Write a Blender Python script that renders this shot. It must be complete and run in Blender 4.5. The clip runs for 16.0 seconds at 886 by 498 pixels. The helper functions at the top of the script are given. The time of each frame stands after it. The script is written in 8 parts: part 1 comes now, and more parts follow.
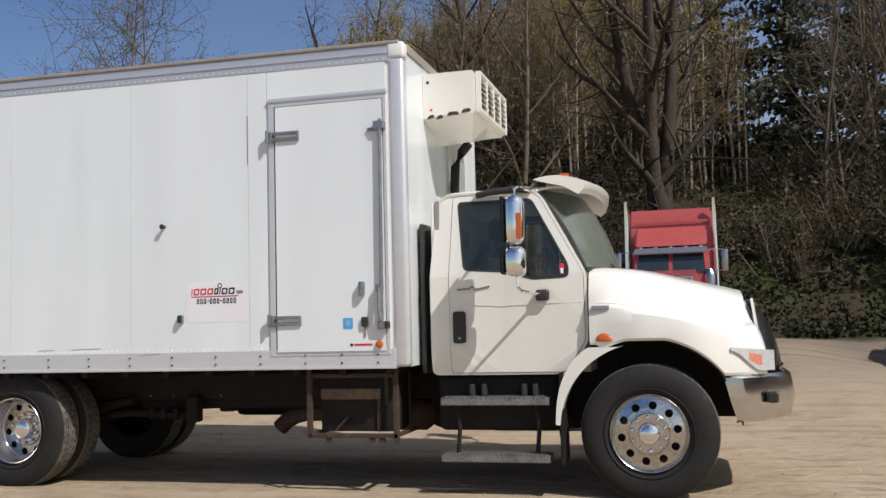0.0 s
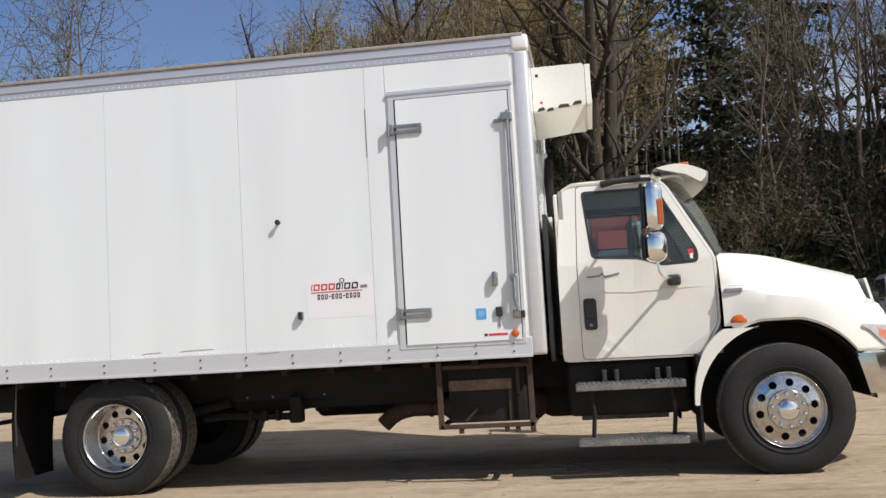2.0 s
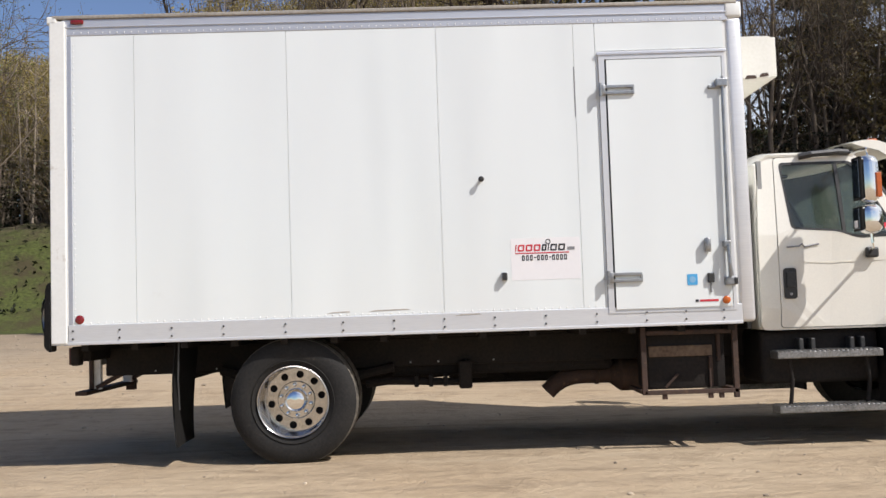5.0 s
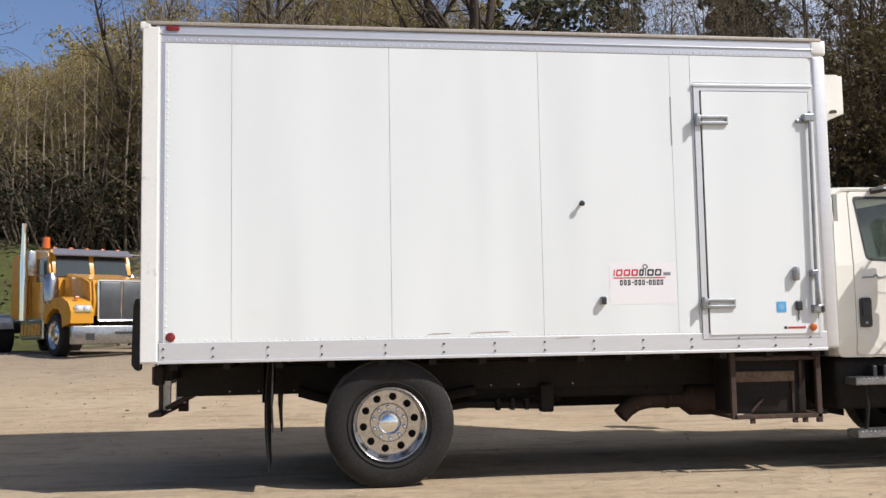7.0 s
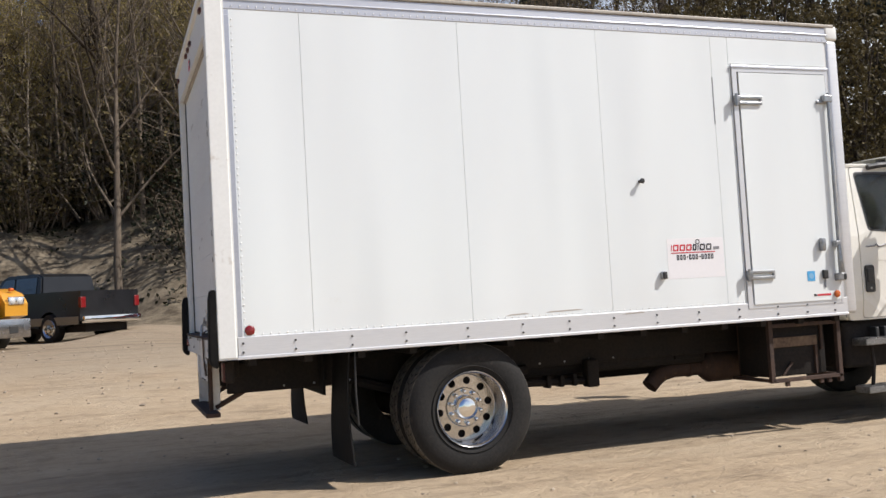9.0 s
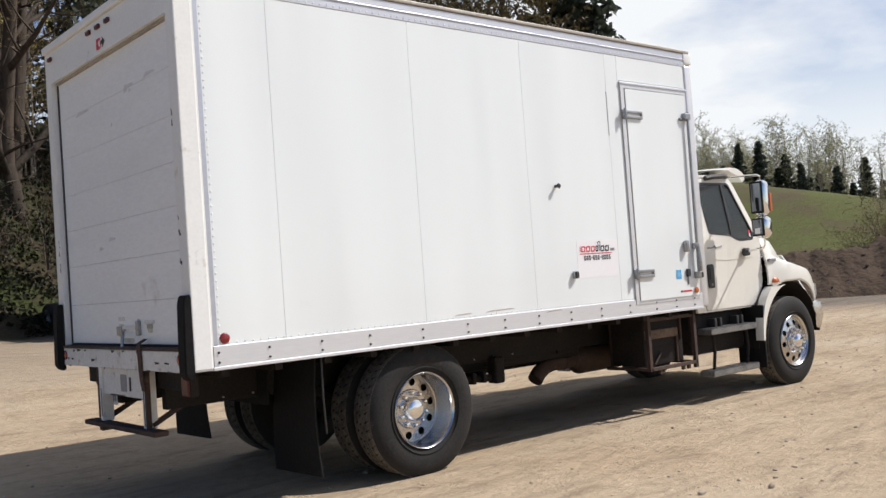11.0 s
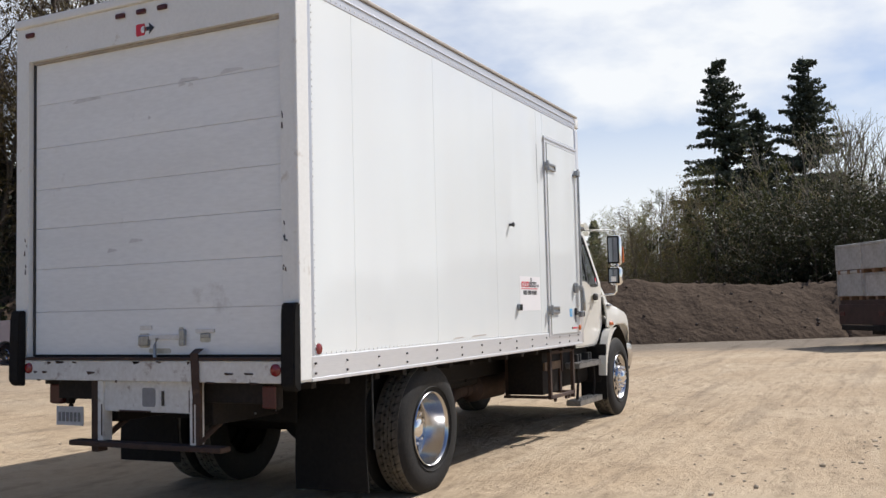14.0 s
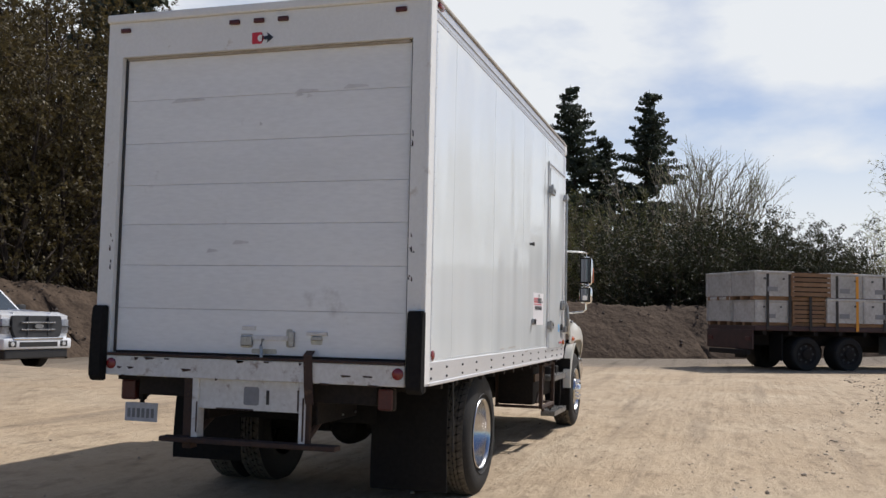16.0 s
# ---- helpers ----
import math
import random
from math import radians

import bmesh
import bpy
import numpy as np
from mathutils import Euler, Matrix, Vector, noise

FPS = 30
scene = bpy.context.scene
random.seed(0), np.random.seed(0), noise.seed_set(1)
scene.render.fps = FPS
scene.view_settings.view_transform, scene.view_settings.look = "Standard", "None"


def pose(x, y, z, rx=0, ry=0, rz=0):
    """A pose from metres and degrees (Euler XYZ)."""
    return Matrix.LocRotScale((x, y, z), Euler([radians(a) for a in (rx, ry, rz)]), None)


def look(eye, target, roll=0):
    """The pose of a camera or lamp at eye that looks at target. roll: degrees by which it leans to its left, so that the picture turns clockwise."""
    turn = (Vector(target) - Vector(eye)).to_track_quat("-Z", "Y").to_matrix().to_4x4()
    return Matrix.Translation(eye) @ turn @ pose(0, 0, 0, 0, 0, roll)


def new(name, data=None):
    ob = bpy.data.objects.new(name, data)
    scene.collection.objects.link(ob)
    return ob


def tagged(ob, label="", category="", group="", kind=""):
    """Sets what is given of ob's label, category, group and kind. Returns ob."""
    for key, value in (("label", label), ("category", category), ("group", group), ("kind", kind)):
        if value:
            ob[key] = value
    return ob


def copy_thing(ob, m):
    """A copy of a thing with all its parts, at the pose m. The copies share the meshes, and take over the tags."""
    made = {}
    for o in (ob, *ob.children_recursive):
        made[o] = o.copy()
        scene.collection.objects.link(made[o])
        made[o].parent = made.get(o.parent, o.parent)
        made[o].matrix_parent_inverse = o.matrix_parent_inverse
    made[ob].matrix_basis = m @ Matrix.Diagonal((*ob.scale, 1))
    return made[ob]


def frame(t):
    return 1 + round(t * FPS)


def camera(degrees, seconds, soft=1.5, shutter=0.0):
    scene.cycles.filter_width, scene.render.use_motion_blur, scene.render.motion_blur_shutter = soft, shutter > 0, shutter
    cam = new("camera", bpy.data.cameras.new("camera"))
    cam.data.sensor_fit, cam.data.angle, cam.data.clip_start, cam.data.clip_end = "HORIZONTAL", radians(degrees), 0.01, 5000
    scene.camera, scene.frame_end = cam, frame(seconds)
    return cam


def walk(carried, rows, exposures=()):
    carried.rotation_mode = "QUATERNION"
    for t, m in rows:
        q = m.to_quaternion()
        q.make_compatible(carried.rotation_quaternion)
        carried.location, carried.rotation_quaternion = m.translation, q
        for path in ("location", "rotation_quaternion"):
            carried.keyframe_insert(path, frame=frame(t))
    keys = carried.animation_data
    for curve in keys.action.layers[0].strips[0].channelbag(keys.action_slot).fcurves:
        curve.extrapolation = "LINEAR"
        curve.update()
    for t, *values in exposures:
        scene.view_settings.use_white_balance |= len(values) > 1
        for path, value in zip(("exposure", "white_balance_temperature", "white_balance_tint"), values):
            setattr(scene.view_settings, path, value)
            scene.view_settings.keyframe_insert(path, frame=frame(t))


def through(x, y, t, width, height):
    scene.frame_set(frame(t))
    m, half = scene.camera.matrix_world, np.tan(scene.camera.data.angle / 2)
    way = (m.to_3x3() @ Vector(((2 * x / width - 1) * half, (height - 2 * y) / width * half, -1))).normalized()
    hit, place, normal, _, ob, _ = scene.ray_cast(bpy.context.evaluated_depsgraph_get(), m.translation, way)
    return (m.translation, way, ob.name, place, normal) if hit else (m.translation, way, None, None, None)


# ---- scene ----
cam = camera(50.6, 16.0)
PATH = [
    (0, (-0.332, -0.103, 1.381), (-0.849, 1.824, 1.534), -1.5),
    (0.5, (-0.797, -0.203, 1.357), (-1.254, 1.737, 1.535), -1.7),
    (1, (-1.235, -0.371, 1.311), (-1.639, 1.579, 1.503), -2.1),
    (1.5, (-1.69, -0.445, 1.292), (-2.051, 1.514, 1.474), -2.9),
    (2, (-2.187, -0.546, 1.269), (-2.493, 1.423, 1.44), -3.3),
    (2.5, (-2.732, -0.613, 1.263), (-2.973, 1.366, 1.42), -3.7),
    (3, (-3.304, -0.636, 1.258), (-3.477, 1.351, 1.407), -3.8),
    (3.5, (-3.868, -0.66, 1.246), (-3.978, 1.332, 1.386), -3.5),
    (4, (-4.382, -0.602, 1.243), (-4.442, 1.393, 1.369), -3.0),
    (4.2, (-4.561, -0.573, 1.241), (-4.606, 1.422, 1.363), -2.8),
    (6.3, (-6.102, -0.529, 1.203), (-5.978, 1.461, 1.361), -0.9),
    (6.5, (-6.285, -0.508, 1.208), (-6.135, 1.48, 1.376), -0.9),
    (7, (-6.836, -0.418, 1.24), (-6.606, 1.561, 1.411), -1.0),
    (7.5, (-7.429, -0.269, 1.243), (-7.101, 1.696, 1.409), -1.6),
    (8, (-7.998, -0.105, 1.271), (-7.573, 1.844, 1.421), -2.0),
    (8.2, (-8.221, -0.048, 1.28), (-7.755, 1.892, 1.425), -2.2),
    (10.3, (-10.391, 1.004, 1.513), (-9.296, 2.677, 1.557), -3.9),
    (10.5, (-10.585, 1.12, 1.517), (-9.428, 2.751, 1.564), -3.8),
    (11, (-11.013, 1.405, 1.508), (-9.723, 2.932, 1.571), -4.1),
    (11.5, (-11.48, 1.733, 1.515), (-10.071, 3.149, 1.606), -4.1),
    (12, (-11.969, 2.026, 1.52), (-10.464, 3.338, 1.632), -3.7),
    (12.5, (-12.376, 2.373, 1.518), (-10.785, 3.58, 1.628), -3.6),
    (13, (-12.638, 2.847, 1.503), (-10.969, 3.943, 1.611), -2.9),
    (13.5, (-12.921, 3.273, 1.46), (-11.186, 4.26, 1.578), -2.3),
    (14, (-13.259, 3.655, 1.455), (-11.473, 4.546, 1.583), -1.4),
    (14.5, (-13.588, 4.008, 1.459), (-11.757, 4.801, 1.594), -0.6),
    (15, (-13.899, 4.382, 1.479), (-12.033, 5.089, 1.619), 0.2),
    (15.5, (-14.183, 4.77, 1.492), (-12.292, 5.405, 1.637), 0.7),
    (16, (-14.371, 5.19, 1.483), (-12.462, 5.768, 1.628), 1.2),
]
EXPOSURES = [(0, -0.2, 6380, 10), (2, -0.01, 6420, 10), (4, 0.09, 6480, 10), (7, 0.13, 6500, 10), (10.5, 0.08, 6450, 10), (11.5, 0.09, 6430, 10), (12, -0.02, 6420, 10), (13.5, 0.07, 6400, 10), (14, 0.1, 6400, 10), (14.5, -0.07, 6390, 10), (15, -0.1, 6380, 10), (16, -0.08, 6350, 10)]
walk(cam, [(t, look(eye, target, roll)) for t, eye, target, roll in PATH], EXPOSURES)

# ---- light ----
SUN_WAY = Vector((0.78, -0.48, 1.0)).normalized()
sun_data = bpy.data.lights.new("sun", "SUN")
sun_data.energy, sun_data.angle, sun_data.color = 4.9, radians(0.53), (1.0, 0.955, 0.925)
sun = new("sun", sun_data)
sun.matrix_world = look(SUN_WAY * 60, (0, 0, 0))

world = bpy.data.worlds.new("sky")
scene.world = world
world.use_nodes = True
wn, wl = world.node_tree.nodes, world.node_tree.links
wn.clear()
sky = wn.new("ShaderNodeTexSky")
sky.sky_type, sky.sun_disc = "NISHITA", False
sky.sun_elevation = math.asin(SUN_WAY.z)
sky.sun_rotation = math.atan2(SUN_WAY.x, SUN_WAY.y)
sky.air_density, sky.dust_density, sky.ozone_density = 1.0, 0.35, 2.6
coord = wn.new("ShaderNodeTexCoord")
stretch = wn.new("ShaderNodeMapping")
stretch.inputs["Scale"].default_value = (1.6, 2.4, 5.5)
stretch.inputs["Location"].default_value = (0.3, 0.15, 0.4)
cloud = wn.new("ShaderNodeTexNoise")
cloud.inputs["Scale"].default_value, cloud.inputs["Detail"].default_value, cloud.inputs["Roughness"].default_value = 1.4, 6.0, 0.52
cloud_ramp = wn.new("ShaderNodeValToRGB")
cloud_ramp.color_ramp.elements[0].position, cloud_ramp.color_ramp.elements[0].color = 0.24, (0, 0, 0, 1)
cloud_ramp.color_ramp.elements[1].position, cloud_ramp.color_ramp.elements[1].color = 0.60, (1, 1, 1, 1)
apart = wn.new("ShaderNodeSeparateXYZ")
side_ramp = wn.new("ShaderNodeMapRange")
side_ramp.inputs["From Min"].default_value, side_ramp.inputs["From Max"].default_value = -0.1, 0.75
side_ramp.inputs["To Min"].default_value, side_ramp.inputs["To Max"].default_value = 0.08, 1.2
cover = wn.new("ShaderNodeMath")
cover.operation = "MULTIPLY"
cloud_mix = wn.new("ShaderNodeMix")
cloud_mix.data_type = "RGBA"
cloud_mix.inputs["B"].default_value = (14.6, 14.9, 15.2, 1)
backdrop = wn.new("ShaderNodeBackground")
backdrop.inputs["Strength"].default_value = 0.06
world_out = wn.new("ShaderNodeOutputWorld")
wl.new(coord.outputs["Generated"], stretch.inputs["Vector"])
wl.new(stretch.outputs["Vector"], cloud.inputs["Vector"])
wl.new(cloud.outputs["Fac"], cloud_ramp.inputs["Fac"])
wl.new(coord.outputs["Generated"], apart.inputs["Vector"])
wl.new(apart.outputs["X"], side_ramp.inputs["Value"])
wl.new(cloud_ramp.outputs["Color"], cover.inputs[0])
wl.new(side_ramp.outputs["Result"], cover.inputs[1])
haze = wn.new("ShaderNodeMapRange")
haze.interpolation_type = "SMOOTHSTEP"
haze.inputs["From Min"].default_value, haze.inputs["From Max"].default_value = 0.02, 0.34
haze.inputs["To Min"].default_value, haze.inputs["To Max"].default_value = 0.9, 0.0
wl.new(apart.outputs["Z"], haze.inputs["Value"])
low_haze = wn.new("ShaderNodeMath")
low_haze.operation = "MULTIPLY"
wl.new(haze.outputs["Result"], low_haze.inputs[0])
wl.new(side_ramp.outputs["Result"], low_haze.inputs[1])
whole = wn.new("ShaderNodeMath")
whole.operation = "MAXIMUM"
wl.new(cover.outputs["Value"], whole.inputs[0])
wl.new(low_haze.outputs["Value"], whole.inputs[1])
wl.new(whole.outputs["Value"], cloud_mix.inputs["Factor"])
deep = wn.new("ShaderNodeHueSaturation")
deep.inputs["Hue"].default_value, deep.inputs["Saturation"].default_value, deep.inputs["Value"].default_value = 0.511, 1.22, 1.58
wl.new(sky.outputs["Color"], deep.inputs["Color"])
wl.new(deep.outputs["Color"], cloud_mix.inputs["A"])
wl.new(cloud_mix.outputs["Result"], backdrop.inputs["Color"])
wl.new(backdrop.outputs["Background"], world_out.inputs["Surface"])

# ---- materials ----
def surface(name, colour, rough=0.5, metal=0.0, second=None, grain=30.0, spread=0.5, blotch=2.0, bump=0.0, bump_scale=None,
            stretch=(1, 1, 1), coat=0.0, vary=0.0, rough_vary=0.1, dirt=None, dirt_amount=0.0, dirt_scale=3.0, spec=0.5, soft=False, coat_rough=0.08):
    """A painted, metal, stone or wood surface: two colours mixed at two scales, fine relief, dirt with a shape of its own."""
    m = bpy.data.materials.new(name)
    m.use_nodes = True
    n, l = m.node_tree.nodes, m.node_tree.links
    b = n["Principled BSDF"]
    second = second or tuple(c * 0.82 for c in colour)
    co = n.new("ShaderNodeTexCoord")
    mp = n.new("ShaderNodeMapping")
    mp.inputs["Scale"].default_value = stretch
    l.new(co.outputs["Object"], mp.inputs["Vector"])
    fine, wide = n.new("ShaderNodeTexNoise"), n.new("ShaderNodeTexNoise")
    fine.inputs["Scale"].default_value, fine.inputs["Detail"].default_value = grain, 1 if soft else 6
    wide.inputs["Scale"].default_value, wide.inputs["Detail"].default_value = blotch, 5
    for t in (fine, wide):
        l.new(mp.outputs["Vector"], t.inputs["Vector"])
    both = n.new("ShaderNodeMath")
    both.operation = "MULTIPLY_ADD"
    both.inputs[1].default_value, both.inputs[2].default_value = 0.55, 0.0
    half = n.new("ShaderNodeMath")
    half.operation = "MULTIPLY_ADD"
    half.inputs[1].default_value = 0.45
    l.new(fine.outputs["Fac"], both.inputs[0])
    l.new(wide.outputs["Fac"], half.inputs[0])
    l.new(both.outputs["Value"], half.inputs[2])
    rng = n.new("ShaderNodeMapRange")
    rng.inputs["From Min"].default_value, rng.inputs["From Max"].default_value = 0.5 - 0.5 * spread * 0.5, 0.5 + 0.5 * spread * 0.5
    l.new(half.outputs["Value"], rng.inputs["Value"])
    mix = n.new("ShaderNodeMix")
    mix.data_type = "RGBA"
    mix.inputs["A"].default_value, mix.inputs["B"].default_value = (*colour, 1), (*second, 1)
    l.new(rng.outputs["Result"], mix.inputs["Factor"])
    last = mix.outputs["Result"]
    if vary:
        info = n.new("ShaderNodeObjectInfo")
        isl = n.new("ShaderNodeNewGeometry")
        add = n.new("ShaderNodeMath")
        l.new(info.outputs["Random"], add.inputs[0])
        l.new(isl.outputs["Random Per Island"], add.inputs[1])
        fr = n.new("ShaderNodeMath")
        fr.operation = "FRACT"
        l.new(add.outputs["Value"], fr.inputs[0])
        vr = n.new("ShaderNodeMapRange")
        vr.inputs["To Min"].default_value, vr.inputs["To Max"].default_value = 1 - vary, 1 + vary
        l.new(fr.outputs["Value"], vr.inputs["Value"])
        hsv = n.new("ShaderNodeHueSaturation")
        l.new(vr.outputs["Result"], hsv.inputs["Value"])
        l.new(last, hsv.inputs["Color"])
        last = hsv.outputs["Color"]
    if dirt:
        dn = n.new("ShaderNodeTexNoise")
        dn.inputs["Scale"].default_value, dn.inputs["Detail"].default_value, dn.inputs["Roughness"].default_value = dirt_scale, 9, 0.65
        l.new(co.outputs["Object"], dn.inputs["Vector"])
        dr = n.new("ShaderNodeMapRange")
        dr.inputs["From Min"].default_value, dr.inputs["From Max"].default_value = 0.72 - 0.4 * dirt_amount, 0.9 - 0.4 * dirt_amount
        l.new(dn.outputs["Fac"], dr.inputs["Value"])
        dm = n.new("ShaderNodeMix")
        dm.data_type = "RGBA"
        dm.inputs["B"].default_value = (*dirt, 1)
        l.new(dr.outputs["Result"], dm.inputs["Factor"])
        l.new(last, dm.inputs["A"])
        last = dm.outputs["Result"]
    l.new(last, b.inputs["Base Color"])
    rr = n.new("ShaderNodeMapRange")
    rr.inputs["To Min"].default_value, rr.inputs["To Max"].default_value = max(0.02, rough - rough_vary), min(1, rough + rough_vary)
    l.new(wide.outputs["Fac"], rr.inputs["Value"])
    l.new(rr.outputs["Result"], b.inputs["Roughness"])
    b.inputs["Metallic"].default_value = metal
    b.inputs["Specular IOR Level"].default_value = spec
    b.inputs["Coat Weight"].default_value = coat
    b.inputs["Coat Roughness"].default_value = coat_rough
    if bump:
        bp = n.new("ShaderNodeBump")
        bp.inputs["Strength"].default_value, bp.inputs["Distance"].default_value = 1.0, bump
        if bump_scale:
            bt = n.new("ShaderNodeTexNoise")
            bt.inputs["Scale"].default_value, bt.inputs["Detail"].default_value = bump_scale, 0.6 if soft else 4
            l.new(mp.outputs["Vector"], bt.inputs["Vector"])
            l.new(bt.outputs["Fac"], bp.inputs["Height"])
        else:
            l.new(fine.outputs["Fac"], bp.inputs["Height"])
        l.new(bp.outputs["Normal"], b.inputs["Normal"])
        l.new(bp.outputs["Normal"], b.inputs["Coat Normal"])
    return m


def glass(name, tint=(0.75, 0.85, 0.82), dust=0.0):
    """Window glass: see-through and shiny, the gloss by Fresnel, with a film of dust."""
    m = bpy.data.materials.new(name)
    m.use_nodes = True
    n, l = m.node_tree.nodes, m.node_tree.links
    n.remove(n["Principled BSDF"])
    clear, shine, mix, fr = n.new("ShaderNodeBsdfTransparent"), n.new("ShaderNodeBsdfGlossy"), n.new("ShaderNodeMixShader"), n.new("ShaderNodeFresnel")
    clear.inputs["Color"].default_value = (*tint, 1)
    shine.inputs["Roughness"].default_value = 0.02
    fr.inputs["IOR"].default_value = 1.55
    l.new(fr.outputs["Fac"], mix.inputs["Fac"])
    l.new(clear.outputs["BSDF"], mix.inputs[1])
    l.new(shine.outputs["BSDF"], mix.inputs[2])
    film, both = n.new("ShaderNodeBsdfDiffuse"), n.new("ShaderNodeMixShader")
    film.inputs["Color"].default_value = (0.42, 0.44, 0.38, 1)
    both.inputs["Fac"].default_value = dust
    l.new(mix.outputs["Shader"], both.inputs[1])
    l.new(film.outputs["BSDF"], both.inputs[2])
    l.new(both.outputs["Shader"], n["Material Output"].inputs["Surface"])
    return m


def leafy(name, colour, second, through=0.25):
    """Leaf: two greens by clump and some light through it."""
    m = surface(name, colour, 0.6, second=second, grain=9, blotch=0.6, spread=0.8, vary=0.35, spec=0.25)
    m.node_tree.nodes["Principled BSDF"].inputs["Subsurface Weight"].default_value = 0.0
    n, l = m.node_tree.nodes, m.node_tree.links
    b = n["Principled BSDF"]
    tr, mix = n.new("ShaderNodeBsdfTranslucent"), n.new("ShaderNodeMixShader")
    l.new(b.inputs["Base Color"].links[0].from_socket, tr.inputs["Color"])
    mix.inputs["Fac"].default_value = through
    l.new(b.outputs["BSDF"], mix.inputs[1])
    l.new(tr.outputs["BSDF"], mix.inputs[2])
    l.new(mix.outputs["Shader"], n["Material Output"].inputs["Surface"])
    return m


WHITE_PANEL = surface("white_panel", (0.775, 0.81, 0.80), 0.42, second=(0.755, 0.78, 0.77), grain=3, blotch=0.8, spread=0.9, bump=0.032, bump_scale=2.0,
                      stretch=(1.0, 1, 0.13), coat=1.0, coat_rough=0.085, spec=0.3, dirt=(0.66, 0.64, 0.58), dirt_amount=0.10, dirt_scale=1.7, soft=True)
WHITE_FRAME = surface("white_frame", (0.78, 0.78, 0.75), 0.4, second=(0.73, 0.73, 0.70), grain=40, blotch=3, bump=0.0004, dirt=(0.42, 0.35, 0.26), dirt_amount=0.22, dirt_scale=5)
WORN_WHITE = surface("worn_white", (0.72, 0.71, 0.68), 0.5, second=(0.60, 0.58, 0.54), grain=30, blotch=4, bump=0.0008, dirt=(0.17, 0.085, 0.045), dirt_amount=0.36, dirt_scale=10)
DOOR_WHITE = surface("rear_door_white", (0.83, 0.84, 0.83), 0.38, second=(0.76, 0.77, 0.76), grain=25, blotch=1.5, bump=0.006, bump_scale=2.5, stretch=(1, 0.5, 2),
                     dirt=(0.45, 0.43, 0.40), dirt_amount=0.2, dirt_scale=2.2)
CAB_WHITE = surface("cab_white", (0.78, 0.755, 0.675), 0.3, second=(0.74, 0.715, 0.64), grain=60, blotch=2, coat=0.5, rough_vary=0.05, bump=0.0006, dirt=(0.55, 0.50, 0.40), dirt_amount=0.1, dirt_scale=4)
# greyer, bluer copy of the rail aluminium, the sky's reflection put into its colour
SKY_TINTED_RAIL = surface("sky_tinted_alloy", (0.60, 0.61, 0.645), 0.40, 0.5, second=(0.54, 0.55, 0.585), grain=50, blotch=4, stretch=(0.2, 1, 3), bump=0.0002, dirt=(0.45, 0.43, 0.42), dirt_amount=0.15, dirt_scale=6)
RAIL = surface("aluminium_rail", (0.71, 0.71, 0.715), 0.38, 0.42, second=(0.65, 0.65, 0.655), grain=50, blotch=4, stretch=(0.2, 1, 3), bump=0.0002, dirt=(0.4, 0.37, 0.33), dirt_amount=0.15, dirt_scale=6)
STRIP_GREY = surface("grey_strip", (0.50, 0.515, 0.56), 0.4, 0.5, second=(0.44, 0.455, 0.50), grain=40, blotch=4)
ROOF_EDGE = surface("roof_edge", (0.42, 0.38, 0.33), 0.6, 0.3, second=(0.30, 0.27, 0.23), grain=40, blotch=3)
STEEL = surface("galvanised_steel", (0.42, 0.425, 0.43), 0.36, 0.85, second=(0.27, 0.27, 0.27), grain=60, blotch=8, bump=0.001, dirt=(0.14, 0.10, 0.065), dirt_amount=0.3, dirt_scale=14)
RIVET_WHITE = surface("rivet_white", (0.84, 0.84, 0.83), 0.35, second=(0.76, 0.76, 0.75), grain=60)
CHROME = surface("chrome", (0.88, 0.88, 0.88), 0.06, 1.0, second=(0.84, 0.84, 0.84), rough_vary=0.03, grain=90, dirt=(0.5, 0.45, 0.38), dirt_amount=0.08, dirt_scale=9)
# dark base stands in for a reflection of dark surroundings not built here
DARK_MIRROR = surface("mirror_glass", (0.13, 0.14, 0.16), 0.03, 1.0, second=(0.12, 0.13, 0.15), grain=60, rough_vary=0.02)
ALLOY = surface("polished_alloy", (0.66, 0.65, 0.64), 0.2, 1.0, second=(0.50, 0.49, 0.48), grain=70, blotch=6, rough_vary=0.06, dirt=(0.4, 0.35, 0.28), dirt_amount=0.12, dirt_scale=11)
DISC_ALLOY = surface("wheel_disc_alloy", (0.66, 0.65, 0.64), 0.15, 1.0, second=(0.44, 0.435, 0.43), grain=40, blotch=7, rough_vary=0.1, dirt=(0.22, 0.19, 0.15), dirt_amount=0.2, dirt_scale=14)
DULL_CHROME = surface("dull_chrome", (0.50, 0.50, 0.51), 0.24, 1.0, second=(0.36, 0.36, 0.37), grain=20, blotch=4, rough_vary=0.12, dirt=(0.20, 0.18, 0.15), dirt_amount=0.2, dirt_scale=6)
BUMPER_CHROME = surface("bumper_chrome", (0.74, 0.73, 0.72), 0.16, 1.0, second=(0.62, 0.61, 0.60), grain=20, blotch=4, rough_vary=0.08, dirt=(0.32, 0.28, 0.22), dirt_amount=0.15, dirt_scale=7)
RUBBER = surface("tyre_rubber", (0.015, 0.0145, 0.014), 0.75, second=(0.026, 0.024, 0.022), grain=60, blotch=5, bump=0.002, dirt=(0.10, 0.08, 0.06), dirt_amount=0.22, dirt_scale=6, spec=0.25)
TREAD = surface("tyre_tread", (0.17, 0.15, 0.12), 0.95, second=(0.07, 0.062, 0.052), grain=30, blotch=8, bump=0.004)
BLACK = surface("black_plastic", (0.02, 0.02, 0.021), 0.45, second=(0.035, 0.034, 0.033), grain=50, blotch=6, bump=0.001)
